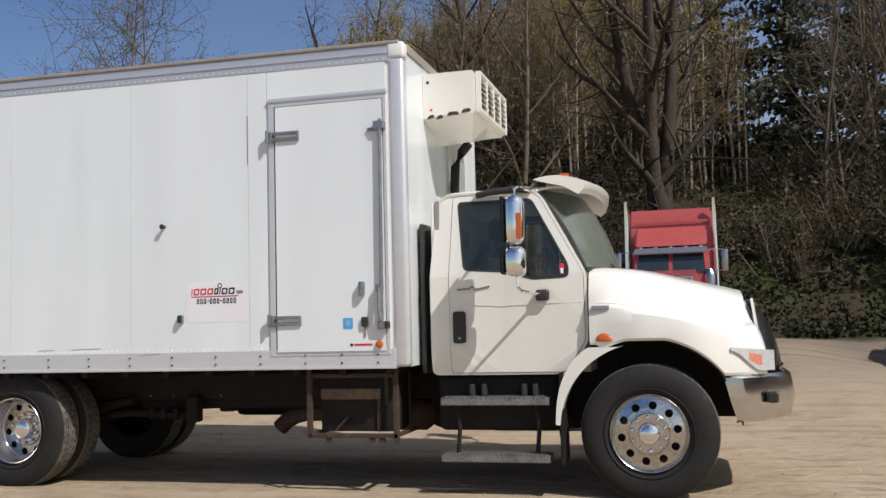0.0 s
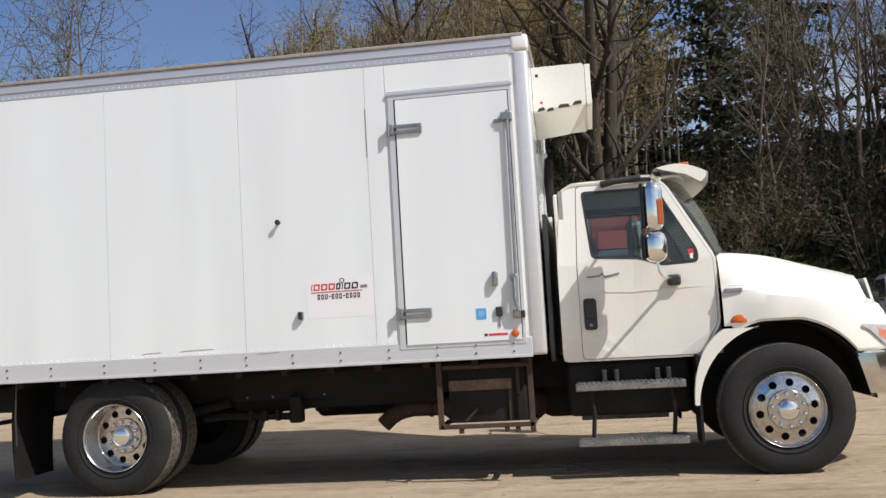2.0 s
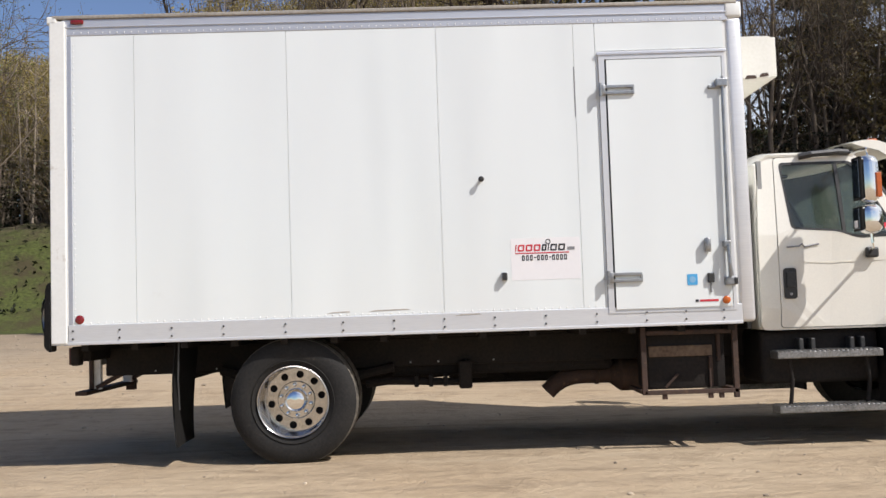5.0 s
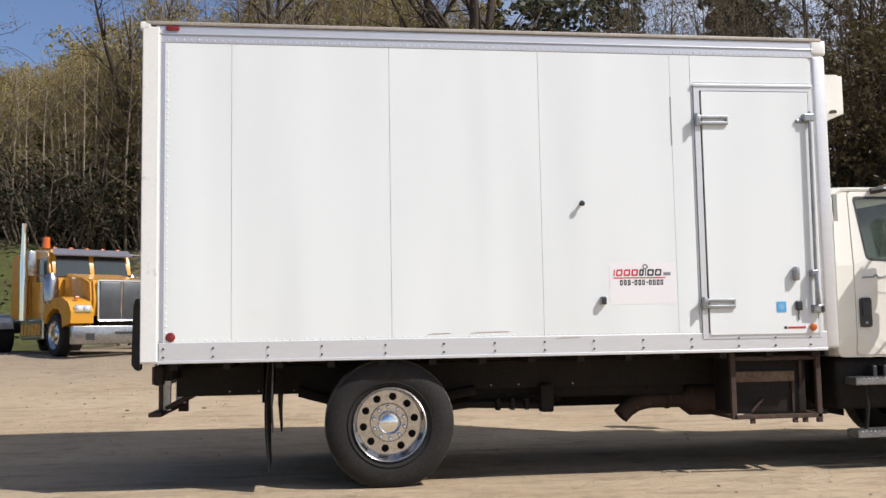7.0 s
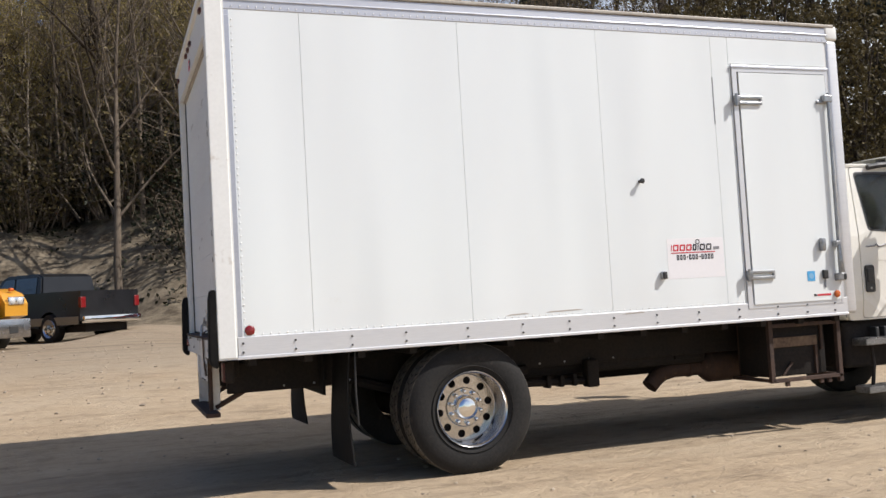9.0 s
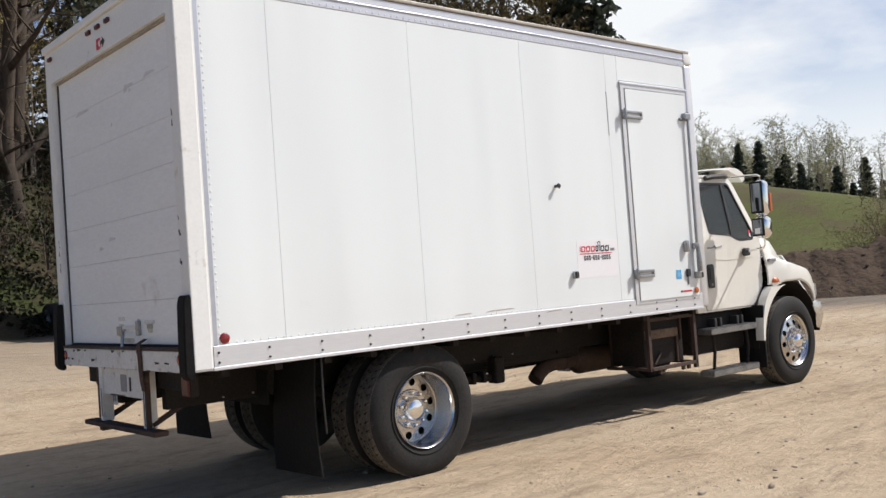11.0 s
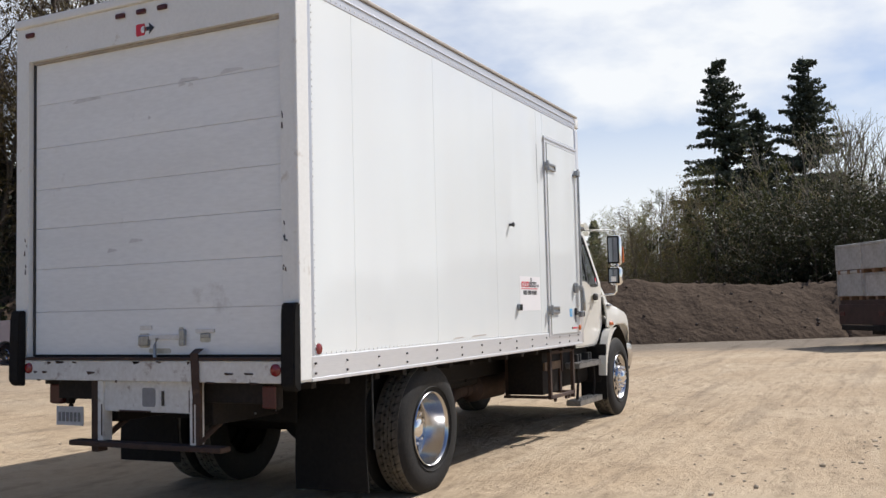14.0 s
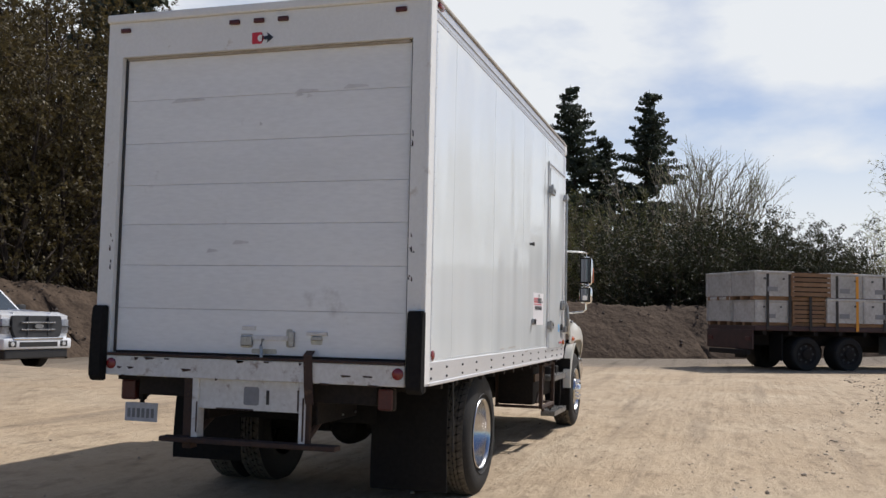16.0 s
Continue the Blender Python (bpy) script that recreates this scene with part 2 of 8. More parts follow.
FLAP = surface("flap_rubber", (0.011, 0.0105, 0.0105), 0.75, second=(0.017, 0.016, 0.015), grain=30, blotch=3, bump=0.004, dirt=(0.035, 0.03, 0.026), dirt_amount=0.12, dirt_scale=5, spec=0.15)
FRAME_BLACK = surface("frame_black", (0.017, 0.0155, 0.015), 0.7, second=(0.028, 0.023, 0.02), grain=40, blotch=5, bump=0.004, dirt=(0.04, 0.025, 0.017), dirt_amount=0.15, dirt_scale=8, spec=0.15)
RUST = surface("rusty_steel", (0.075, 0.038, 0.024), 0.8, second=(0.035, 0.024, 0.019), grain=45, blotch=7, spread=0.8, bump=0.005, dirt=(0.19, 0.11, 0.06), dirt_amount=0.3, dirt_scale=9)
RUST_PALE = surface("pale_rust", (0.20, 0.135, 0.085), 0.8, second=(0.075, 0.045, 0.03), grain=30, blotch=8, spread=0.7, bump=0.004)
STEP = surface("step_alloy", (0.33, 0.325, 0.315), 0.4, 0.6, second=(0.13, 0.127, 0.122), grain=60, blotch=8, bump=0.004, dirt=(0.20, 0.17, 0.13), dirt_amount=0.3, dirt_scale=12)
RED_LENS = surface("red_lens", (0.22, 0.010, 0.012), 0.25, second=(0.16, 0.008, 0.01), grain=90, coat=0.5)
RED_DIM = surface("red_lamp_housing", (0.09, 0.014, 0.012), 0.4, second=(0.06, 0.012, 0.01), grain=60)
AMBER = surface("amber_lens", (0.58, 0.13, 0.012), 0.22, second=(0.45, 0.09, 0.01), grain=90, coat=0.4)
CLEAR_LENS = surface("clear_lens", (0.78, 0.78, 0.76), 0.1, 0.3, second=(0.6, 0.6, 0.6), grain=40, coat=0.8)
PINK_LENS = surface("turn_lens", (0.75, 0.30, 0.2), 0.15, second=(0.6, 0.2, 0.13), grain=60, coat=0.6)
INK = surface("black_ink", (0.02, 0.02, 0.025), 0.5)
SCUFF = surface("scuffed_paint", (0.46, 0.41, 0.36), 0.6, second=(0.36, 0.31, 0.27), grain=60)
SMUDGE = surface("door_smudge", (0.56, 0.555, 0.55), 0.55, second=(0.70, 0.70, 0.695), grain=14, blotch=9, spread=0.5)
GRIME = surface("latch_grime", (0.62, 0.61, 0.52), 0.6, second=(0.36, 0.33, 0.25), grain=25, blotch=9, spread=0.7)
SOFT_INK = surface("grey_ink", (0.25, 0.25, 0.26), 0.5)
RED_INK = surface("red_ink", (0.62, 0.03, 0.05), 0.45)
BLUE_INK = surface("blue_sticker", (0.05, 0.30, 0.62), 0.4, second=(0.08, 0.38, 0.68))
SIGN_WHITE = surface("sign_white", (0.82, 0.80, 0.80), 0.35, second=(0.80, 0.78, 0.78), grain=30)
CABIN = surface("cabin_grey", (0.24, 0.24, 0.235), 0.7, second=(0.29, 0.29, 0.28), grain=60, bump=0.001)
SEAT_GREY = surface("seat_cloth", (0.16, 0.16, 0.17), 0.9, second=(0.11, 0.11, 0.12), grain=120, bump=0.002)
CAB_GLASS = glass("cab_glass", (0.74, 0.80, 0.78), 0.02)
SCREEN_GLASS = glass("windscreen_glass", (0.74, 0.82, 0.78), 0.13)
FAR_GLASS = surface("far_glass", (0.02, 0.03, 0.035), 0.05, second=(0.03, 0.04, 0.045), coat=0.5, rough_vary=0.02)

# ---- shapes ----
def part(name, bm, material, parent, label="", smooth=False, sharp=35):
    """Links a bmesh as one mesh object under a thing or a part."""
    me = bpy.data.meshes.new(name)
    bmesh.ops.recalc_face_normals(bm, faces=bm.faces)
    if smooth:
        for f in bm.faces:
            f.smooth = True
        for e in bm.edges:
            if len(e.link_faces) == 2 and e.calc_face_angle(0) > radians(sharp):
                e.smooth = False
    bm.to_mesh(me)
    bm.free()
    me.materials.append(material)
    ob = new(name, me)
    ob.parent = parent
    if label:
        tagged(ob, label)
    return ob


def thing(name, place, label, category, group="", turn=0.0):
    """An Empty at a thing's base, which parents its parts."""
    ob = new(name)
    ob.empty_display_size = 0.2
    ob.matrix_world = pose(*place, 0, 0, turn)
    return tagged(ob, label, category, group)


def box(bm, x0, x1, y0, y1, z0, z1, bevel=0.0, seg=2, m=None):
    r = bmesh.ops.create_cube(bm, size=1.0)
    vs = r["verts"]
    for v in vs:
        v.co = Vector((x0 + (v.co.x + 0.5) * (x1 - x0), y0 + (v.co.y + 0.5) * (y1 - y0), z0 + (v.co.z + 0.5) * (z1 - z0)))
    if m is not None:
        for v in vs:
            v.co = m @ v.co
    if bevel:
        es = list({e for v in vs for e in v.link_edges})
        bmesh.ops.bevel(bm, geom=es, offset=bevel, segments=seg, affect="EDGES", profile=0.5, clamp_overlap=True)
    return bm


def boxed(*a, **k):
    return box(bmesh.new(), *a, **k)


def tube(bm, pts, r, seg=10, caps=True, radii=None):
    """A round bar along points."""
    pts = [Vector(p) for p in pts]
    rings = []
    up = Vector((0, 0, 1))
    for i, p in enumerate(pts):
        d = (pts[min(i + 1, len(pts) - 1)] - pts[max(i - 1, 0)]).normalized()
        a = d.cross(up if abs(d.dot(up)) < 0.95 else Vector((1, 0, 0))).normalized()
        b = d.cross(a)
        rr = radii[i] if radii else r
        rings.append([bm.verts.new(p + (a * math.cos(2 * math.pi * k / seg) + b * math.sin(2 * math.pi * k / seg)) * rr) for k in range(seg)])
    for q, w in zip(rings, rings[1:]):
        for k in range(seg):
            bm.faces.new((q[k], q[(k + 1) % seg], w[(k + 1) % seg], w[k]))
    if caps:
        bm.faces.new(rings[0][::-1])
        bm.faces.new(rings[-1])
    return bm


def tubed(pts, r, seg=10, **k):
    return tube(bmesh.new(), pts, r, seg, **k)


def lathe(profile, place, seg=48, axis="y", bm=None, turn=1, caps=False):
    """Turns (radius, along) points round the axis through place."""
    bm = bm or bmesh.new()
    c = Vector(place)
    rings = []
    for r, a in profile:
        ring = []
        for k in range(seg):
            t = 2 * math.pi * k / seg
            u, v = r * math.cos(t), r * math.sin(t)
            ring.append(bm.verts.new(c + (Vector((u, a * turn, v)) if axis == "y" else Vector((u, v, a)) if axis == "z" else Vector((a * turn, u, v)))))
        rings.append(ring)
    for q, w in zip(rings, rings[1:]):
        for k in range(seg):
            bm.faces.new((q[k], q[(k + 1) % seg], w[(k + 1) % seg], w[k]))
    for ring in (rings[0], rings[-1]) if caps else ():
        bm.faces.new(ring)
    return bm


def plate(outer, holes, depth, place):
    """A flat plate with holes: loops of (u, v), thickness along w; place(u, v, w) gives the point."""
    bm = bmesh.new()
    edges = []
    for loop in [outer, *holes]:
        vs = [bm.verts.new((u, v, 0)) for u, v in loop]
        edges += [bm.edges.new((vs[i], vs[(i + 1) % len(vs)])) for i in range(len(vs))]
    if holes:
        bmesh.ops.triangle_fill(bm, edges=edges, use_beauty=True, use_dissolve=False)
    else:
        bm.faces.new(bm.verts)
    faces = list(bm.faces)
    r = bmesh.ops.extrude_face_region(bm, geom=faces)
    for g in r["geom"]:
        if isinstance(g, bmesh.types.BMVert):
            g.co.z = depth
    for v in bm.verts:
        v.co = place(v.co.x, v.co.y, v.co.z)
    return bm


def rounded(pts, r, seg=5):
    """A polygon with rounded corners."""
    out, n = [], len(pts)
    for i in range(n):
        a, p, b = Vector(pts[i - 1]), Vector(pts[i]), Vector(pts[(i + 1) % n])
        d1, d2 = (a - p), (b - p)
        k = min(r, d1.length * 0.45, d2.length * 0.45)
        s, e = p + d1.normalized() * k, p + d2.normalized() * k
        for j in range(seg + 1):
            t = j / seg
            out.append(tuple((1 - t) ** 2 * s + 2 * t * (1 - t) * p + t * t * e))
    return out


def disc(u, v, r, seg=20):
    return [(u + r * math.cos(2 * math.pi * k / seg), v + r * math.sin(2 * math.pi * k / seg)) for k in range(seg)]


def grid(bm, nu, nv, at):
    """A sheet of nu by nv cells; at(s, t) with s and t from 0 to 1."""
    vs = [[bm.verts.new(at(i / nu, j / nv)) for j in range(nv + 1)] for i in range(nu + 1)]
    for i in range(nu):
        for j in range(nv):
            bm.faces.new((vs[i][j], vs[i + 1][j], vs[i + 1][j + 1], vs[i][j + 1]))
    return bm


def thicken(bm, d):
    bmesh.ops.recalc_face_normals(bm, faces=bm.faces)
    bmesh.ops.solidify(bm, geom=bm.faces[:], thickness=d)
    return bm


def smooth_step(a, b, x):
    t = min(1.0, max(0.0, (x - a) / (b - a)))
    return t * t * (3 - 2 * t)

# ---- ground ----
def bank_foot(x):
    """Where the wooded bank begins to rise."""
    return 29.0 + 1.6 * smooth_step(-6.5, -10, x) + 0.3 * max(0.0, x - 13.0) + 2.2 * max(0.0, x - 28.0)


def land(x, y):
    """Height of the yard, the wooded bank behind it and the mounds round it."""
    rise = max(0.0, min(y, 31.0 - 8.0 * smooth_step(-7, -10.5, x)) - 9.2)
    z = rise * rise / (rise + 1.5) * (0.067 - 0.029 * smooth_step(-9, -3, x)) * (1 - 0.85 * smooth_step(1.5, 5, x) * smooth_step(30, 25, y))
    z -= 0.022
    foot = bank_foot(x) + 0.8 * math.sin(x * 0.35)
    t = y - foot
    if t > 0:
        east = smooth_step(-13, -5, x)
        z += min(10.0, (3.9 - 0.3 * east) * smooth_step(0, 6.5 + 1.5 * east, t) + (0.09 + 0.25 * east) * max(0.0, t - 6))
        z += 0.5 * smooth_step(0, 4, t) * noise.noise(Vector((x * 0.22, y * 0.22, 0.0))) + 0.22 * smooth_step(0, 3, t) * noise.noise(Vector((x * 0.8, y * 0.8, 3.0)))
    z += 8.2 * math.exp(-((x - 52) / 15) ** 2 - ((y - 52) / 14) ** 2)
    z += 3.2 * math.exp(-((x - 58) / 13) ** 2 - ((y - 34) / 11) ** 2)
    z += 5.0 * math.exp(-((x - 44) / 9) ** 2 - ((y + 8) / 13) ** 2)
    z -= 0.13 * math.exp(-((x - 6.5) / 4.5) ** 2 - ((y - 23.5) / 4) ** 2)
    near = math.hypot(x + 4, y - 8)
    z += 0.012 * noise.noise(Vector((x * 0.9, y * 2.2, 7.0))) + 0.05 * smooth_step(8, 30, near) * noise.noise(Vector((x * 0.15, y * 0.15, 1.0)))
    return z


def ground_material():
    m = bpy.data.materials.new("yard_dirt")
    m.use_nodes = True
    n, l = m.node_tree.nodes, m.node_tree.links
    b = n["Principled BSDF"]
    geo = n.new("ShaderNodeNewGeometry")
    xyz = n.new("ShaderNodeSeparateXYZ")
    l.new(geo.outputs["Position"], xyz.inputs["Vector"])

    def noisy(scale, detail=6, rough=0.6, stretch=None, turn=0.0):
        t = n.new("ShaderNodeTexNoise")
        t.inputs["Scale"].default_value, t.inputs["Detail"].default_value, t.inputs["Roughness"].default_value = scale, detail, rough
        mp = n.new("ShaderNodeMapping")
        mp.inputs["Scale"].default_value = stretch or (1, 1, 1)
        mp.inputs["Rotation"].default_value = (0, 0, radians(turn))
        l.new(geo.outputs["Position"], mp.inputs["Vector"])
        l.new(mp.outputs["Vector"], t.inputs["Vector"])
        return t.outputs["Fac"]

    def ranged(value, a, c, lo=0.0, hi=1.0):
        r = n.new("ShaderNodeMapRange")
        for key, v in (("From Min", a), ("From Max", c), ("To Min", lo), ("To Max", hi)):
            r.inputs[key].default_value = v
        l.new(value, r.inputs["Value"])
        return r.outputs["Result"]

    def maths(op, p, q):
        t = n.new("ShaderNodeMath")
        t.operation = op
        for i, v in enumerate((p, q)):
            if isinstance(v, (int, float)):
                t.inputs[i].default_value = v
            else:
                l.new(v, t.inputs[i])
        return t.outputs["Value"]

    def mixed(f, p, q):
        t = n.new("ShaderNodeMix")
        t.data_type = "RGBA"
        l.new(f, t.inputs["Factor"]) if not isinstance(f, (int, float)) else None
        for key, v in (("A", p), ("B", q)):
            if isinstance(v, tuple):
                t.inputs[key].default_value = (*v, 1)
            else:
                l.new(v, t.inputs[key])
        return t.outputs["Result"]

    coarse, fine, grit = noisy(0.35, 8, 0.62), noisy(9, 8, 0.7), noisy(70, 4, 0.7)
    clod, rut = noisy(2.6, 7, 0.68, (0.6, 1.4, 1), 8), noisy(1.0, 3, 0.5, (0.25, 5.5, 1), 6)
    track = noisy(1.0, 5, 0.6, (0.09, 1.5, 1), 10)
    track2 = noisy(1.0, 5, 0.6, (0.12, 1.9, 1), -24)
    dirt = mixed(ranged(fine, 0.28, 0.78), (0.465, 0.355, 0.234), (0.328, 0.245, 0.159))
    dirt = mixed(ranged(coarse, 0.4, 0.65), dirt, (0.475, 0.376, 0.259))
    dirt = mixed(ranged(track, 0.56, 0.7, 0, 0.75), dirt, (0.255, 0.198, 0.138))
    dirt = mixed(ranged(track2, 0.6, 0.72, 0, 0.55), dirt, (0.485, 0.40, 0.288))
    dirt = mixed(ranged(clod, 0.52, 0.68, 0, 0.7), dirt, (0.23, 0.172, 0.113))
    dirt = mixed(ranged(rut, 0.58, 0.70, 0, 0.42), dirt, (0.25, 0.19, 0.125))
    dirt = mixed(ranged(grit, 0.6, 0.75, 0, 0.3), dirt, (0.22, 0.195, 0.16))
    gravel = mixed(ranged(grit, 0.35, 0.65), (0.235, 0.195, 0.148), (0.15, 0.123, 0.094))
    gravel = mixed(ranged(track, 0.52, 0.66, 0, 0.7), gravel, (0.095, 0.075, 0.056))
    # grey gravel along the far edge of the yard
    far_edge = maths("ADD", xyz.outputs["X"], maths("MULTIPLY", xyz.outputs["Y"], 0.75))
    edge = maths("ADD", far_edge, maths("MULTIPLY", coarse, 9.0))
    surface_colour = mixed(ranged(edge, 25.0, 30.0), dirt, gravel)
    back = maths("ADD", xyz.outputs["Y"], maths("MULTIPLY", coarse, 12.0))
    surface_colour = mixed(ranged(back, 20, 27, 0, 0.5), surface_colour, gravel)
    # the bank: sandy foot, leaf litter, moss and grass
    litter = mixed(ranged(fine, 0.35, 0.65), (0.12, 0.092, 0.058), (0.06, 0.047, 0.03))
    # darker copy of the litter to the east, tree shade put into its colour
    shaded_litter = mixed(ranged(fine, 0.35, 0.65), (0.062, 0.048, 0.028), (0.032, 0.025, 0.015))
    litter = mixed(ranged(xyz.outputs["X"], -6.0, -3.0), litter, shaded_litter)
    moss = mixed(ranged(fine, 0.35, 0.65), (0.055, 0.064, 0.018), (0.03, 0.037, 0.012))
    litter = mixed(ranged(noisy(0.5, 6, 0.6), 0.47, 0.6), litter, moss)
    sandy = mixed(ranged(noisy(1.6, 7, 0.7), 0.4, 0.62), (0.24, 0.195, 0.135), (0.075, 0.058, 0.04))
    west = ranged(xyz.outputs["X"], -4.0, -8.0)
    turf = mixed(ranged(fine, 0.35, 0.65), (0.092, 0.108, 0.03), (0.045, 0.052, 0.018))
    turf = mixed(ranged(noisy(0.9, 7, 0.7), 0.45, 0.62), turf, (0.06, 0.05, 0.026))
    sandy = mixed(ranged(maths("ADD", xyz.outputs["X"], maths("MULTIPLY", coarse, 3.0)), -12.6, -14.2), sandy, turf)
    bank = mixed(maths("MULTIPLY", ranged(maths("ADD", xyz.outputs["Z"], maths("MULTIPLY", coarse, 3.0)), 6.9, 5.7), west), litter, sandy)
    past = maths("MAXIMUM", maths("MULTIPLY", maths("SUBTRACT", xyz.outputs["X"], 13.0), 0.3), 0.0)
    inside = ranged(maths("ADD", maths("SUBTRACT", xyz.outputs["Y"], past), maths("MULTIPLY", coarse, 3.0)), 29.4, 30.3)
    mound = maths("MULTIPLY", ranged(xyz.outputs["X"], 28, 33), ranged(maths("ADD", xyz.outputs["Z"], maths("MULTIPLY", coarse, 0.8)), 0.9, 1.3))
    high = maths("MAXIMUM", inside, mound)
    grass = mixed(ranged(fine, 0.35, 0.65), (0.115, 0.125, 0.032), (0.062, 0.066, 0.02))
    grass = mixed(ranged(noisy(0.24, 7, 0.65), 0.46, 0.62), grass, (0.085, 0.066, 0.034))
    east = ranged(xyz.outputs["X"], 30, 36)
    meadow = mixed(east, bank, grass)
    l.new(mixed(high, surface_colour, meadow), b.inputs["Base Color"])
    b.inputs["Roughness"].default_value = 0.95
    b.inputs["Specular IOR Level"].default_value = 0.2
    h = maths("ADD", maths("MULTIPLY", fine, 0.026), maths("MULTIPLY", grit, 0.004))
    h = maths("ADD", h, maths("MULTIPLY", track, 0.06))
    h = maths("ADD", h, maths("MULTIPLY", clod, 0.085))
    h = maths("ADD", h, maths("MULTIPLY", rut, 0.012))
    bp = n.new("ShaderNodeBump")
    bp.inputs["Strength"].default_value, bp.inputs["Distance"].default_value = 1.0, 1.0
    l.new(h, bp.inputs["Height"])
    l.new(bp.outputs["Normal"], b.inputs["Normal"])
    return m


def build_ground():
    radii = [0.0]
    while radii[-1] < 1600:
        radii.append(radii[-1] + max(0.3, radii[-1] * 0.028))
    na = 220
    verts, faces = [(-4.0, 8.0, land(-4, 8))], []
    for r in radii[1:]:
        for k in range(na):
            x, y = -4 + r * math.cos(2 * math.pi * k / na), 8 + r * math.sin(2 * math.pi * k / na)
            verts.append((x, y, land(x, y)))
    faces += [(0, 1 + k, 1 + (k + 1) % na) for k in range(na)]
    for i in range(len(radii) - 2):
        a, c = 1 + i * na, 1 + (i + 1) * na
        faces += [(a + k, c + k, c + (k + 1) % na, a + (k + 1) % na) for k in range(na)]
    me = bpy.data.meshes.new("ground")
    me.from_pydata(verts, [], faces)
    me.shade_smooth()
    me.materials.append(ground_material())
    tagged(new("ground", me), "sunlit tan dirt yard with tyre tracks and a wooded bank", "ground", kind="structure")


build_ground()
BERM_SOIL = surface("dark_soil", (0.108, 0.078, 0.055), 0.95, second=(0.048, 0.035, 0.026), grain=8, blotch=0.9, spread=0.8, bump=0.12, bump_scale=3.0, dirt=(0.14, 0.115, 0.09), dirt_amount=0.2, dirt_scale=2.5, spec=0.04)


def build_berm():
    line = [(7, 29.2), (12, 28.0), (17, 25.5), (19, 22), (21.5, 18.5), (24, 15), (29, 8), (33, 0), (36, -10), (38, -24)]
    pts = []
    for (ax, ay), (bx, by) in zip(line, line[1:]):
        for k in range(32):
            pts.append((ax + (bx - ax) * k / 32, ay + (by - ay) * k / 32))
    bm = bmesh.new()
    rows = []
    for i, (x, y) in enumerate(pts):
        (px, py), (qx, qy) = pts[max(0, i - 1)], pts[min(len(pts) - 1, i + 1)]
        d = Vector((qx - px, qy - py)).normalized()
        nrm = Vector((-d.y, d.x))
        high = (1.25 + 0.75 * smooth_step(106, 60, i) + 1.22 * smooth_step(134, 156, i) + 0.40 * smooth_step(90, 106, i) * smooth_step(154, 134, i) - 0.25 * smooth_step(165, 195, i) + 0.10 * noise.noise(Vector((i * 0.06, 0, 0)))) * smooth_step(0, 26, i)
        row = []
        for k in range(41):
            u = -1 + 2 * k / 40
            w = u * 4.2
            flat = max(0.0, 1 - max(0.0, abs(u) - 0.25) / 0.75)
            px2, py2 = x + nrm.x * w, y + nrm.y * w
            z = land(px2, py2) - 0.15 + high * flat ** 0.85
            lump = 0.15 * noise.noise(Vector((px2 * 0.7, py2 * 0.7, 5))) + 0.10 * noise.noise(Vector((px2 * 2.1, py2 * 2.1, 9))) - 0.20 * max(0.0, abs(noise.noise(Vector((i * 0.16, u * 0.7, 2)))) * -2.2 + 0.5) + 0.10 * noise.noise(Vector((px2 * 4.5, py2 * 4.5, 1)))
            row.append(bm.verts.new((px2, py2, z + lump * min(1, flat * 2))))
        rows.append(row)
    for a, c in zip(rows, rows[1:]):
        for k in range(40):
            bm.faces.new((a[k], c[k], c[k + 1], a[k + 1]))
    ob = part("berm", bm, BERM_SOIL, None, smooth=True, sharp=180)
    tagged(ob, "long bank of dark excavated soil along the yard", "berm", kind="structure")


build_berm()


def clods():
    """Lumps of soil and stones lying on the berm and along its foot."""
    r = random.Random(19)
    line = [(21.5, 18.5), (24, 15), (29, 8), (33, 0), (36, -10)]
    vs, fs = [], []
    tri = ((0, 1, 2), (0, 2, 3), (0, 3, 4), (0, 4, 1), (5, 2, 1), (5, 3, 2), (5, 4, 3), (5, 1, 4))
    berm_ob = bpy.data.objects["berm"]
    me = berm_ob.data
    picks = [v.co.copy() for v in me.vertices]
    for k in range(2200):
        if k < 1600:
            c = r.choice(picks) + Vector((r.uniform(-0.1, 0.1), r.uniform(-0.1, 0.1), 0.02))
        else:
            (ax, ay), (bx, by) = r.choice(list(zip(line, line[1:])))
            t, o = r.random(), -3.6 - 1.6 * r.random()
            d = Vector((bx - ax, by - ay)).normalized()
            x, y = ax + (bx - ax) * t - d.y * -o, ay + (by - ay) * t + d.x * -o
            c = Vector((x, y, land(x, y) + 0.01))
        s = 0.02 + 0.075 * r.random() ** 3
        n0 = len(vs)
        for q in ((0, 0, 1), (1, 0, 0), (0, 1, 0), (-1, 0, 0), (0, -1, 0), (0, 0, -1)):
            vs.append(tuple(c + Vector(q) * s * r.uniform(0.6, 1.2)))
        fs += [tuple(n0 + i for i in f) for f in tri]
    me = bpy.data.meshes.new("soil_clods")
    me.from_pydata(vs, [], fs)
    me.materials.append(surface("clod_soil", (0.15, 0.12, 0.095), 0.95, second=(0.07, 0.054, 0.042), grain=12, vary=0.4, spec=0.15))
    tagged(new("soil_clods", me), "brown soil clods and stones on the berm", "soil", kind="stuff")


clods()

# ---- the box truck ----
NEAR, FAR, MID = 7.15, 9.72, 8.435
truck = thing("box_truck", (-5.0, MID, 0.0), "white refrigerated box truck with chrome wheels standing on the dirt", "truck")
INTO = truck.matrix_world.inverted()
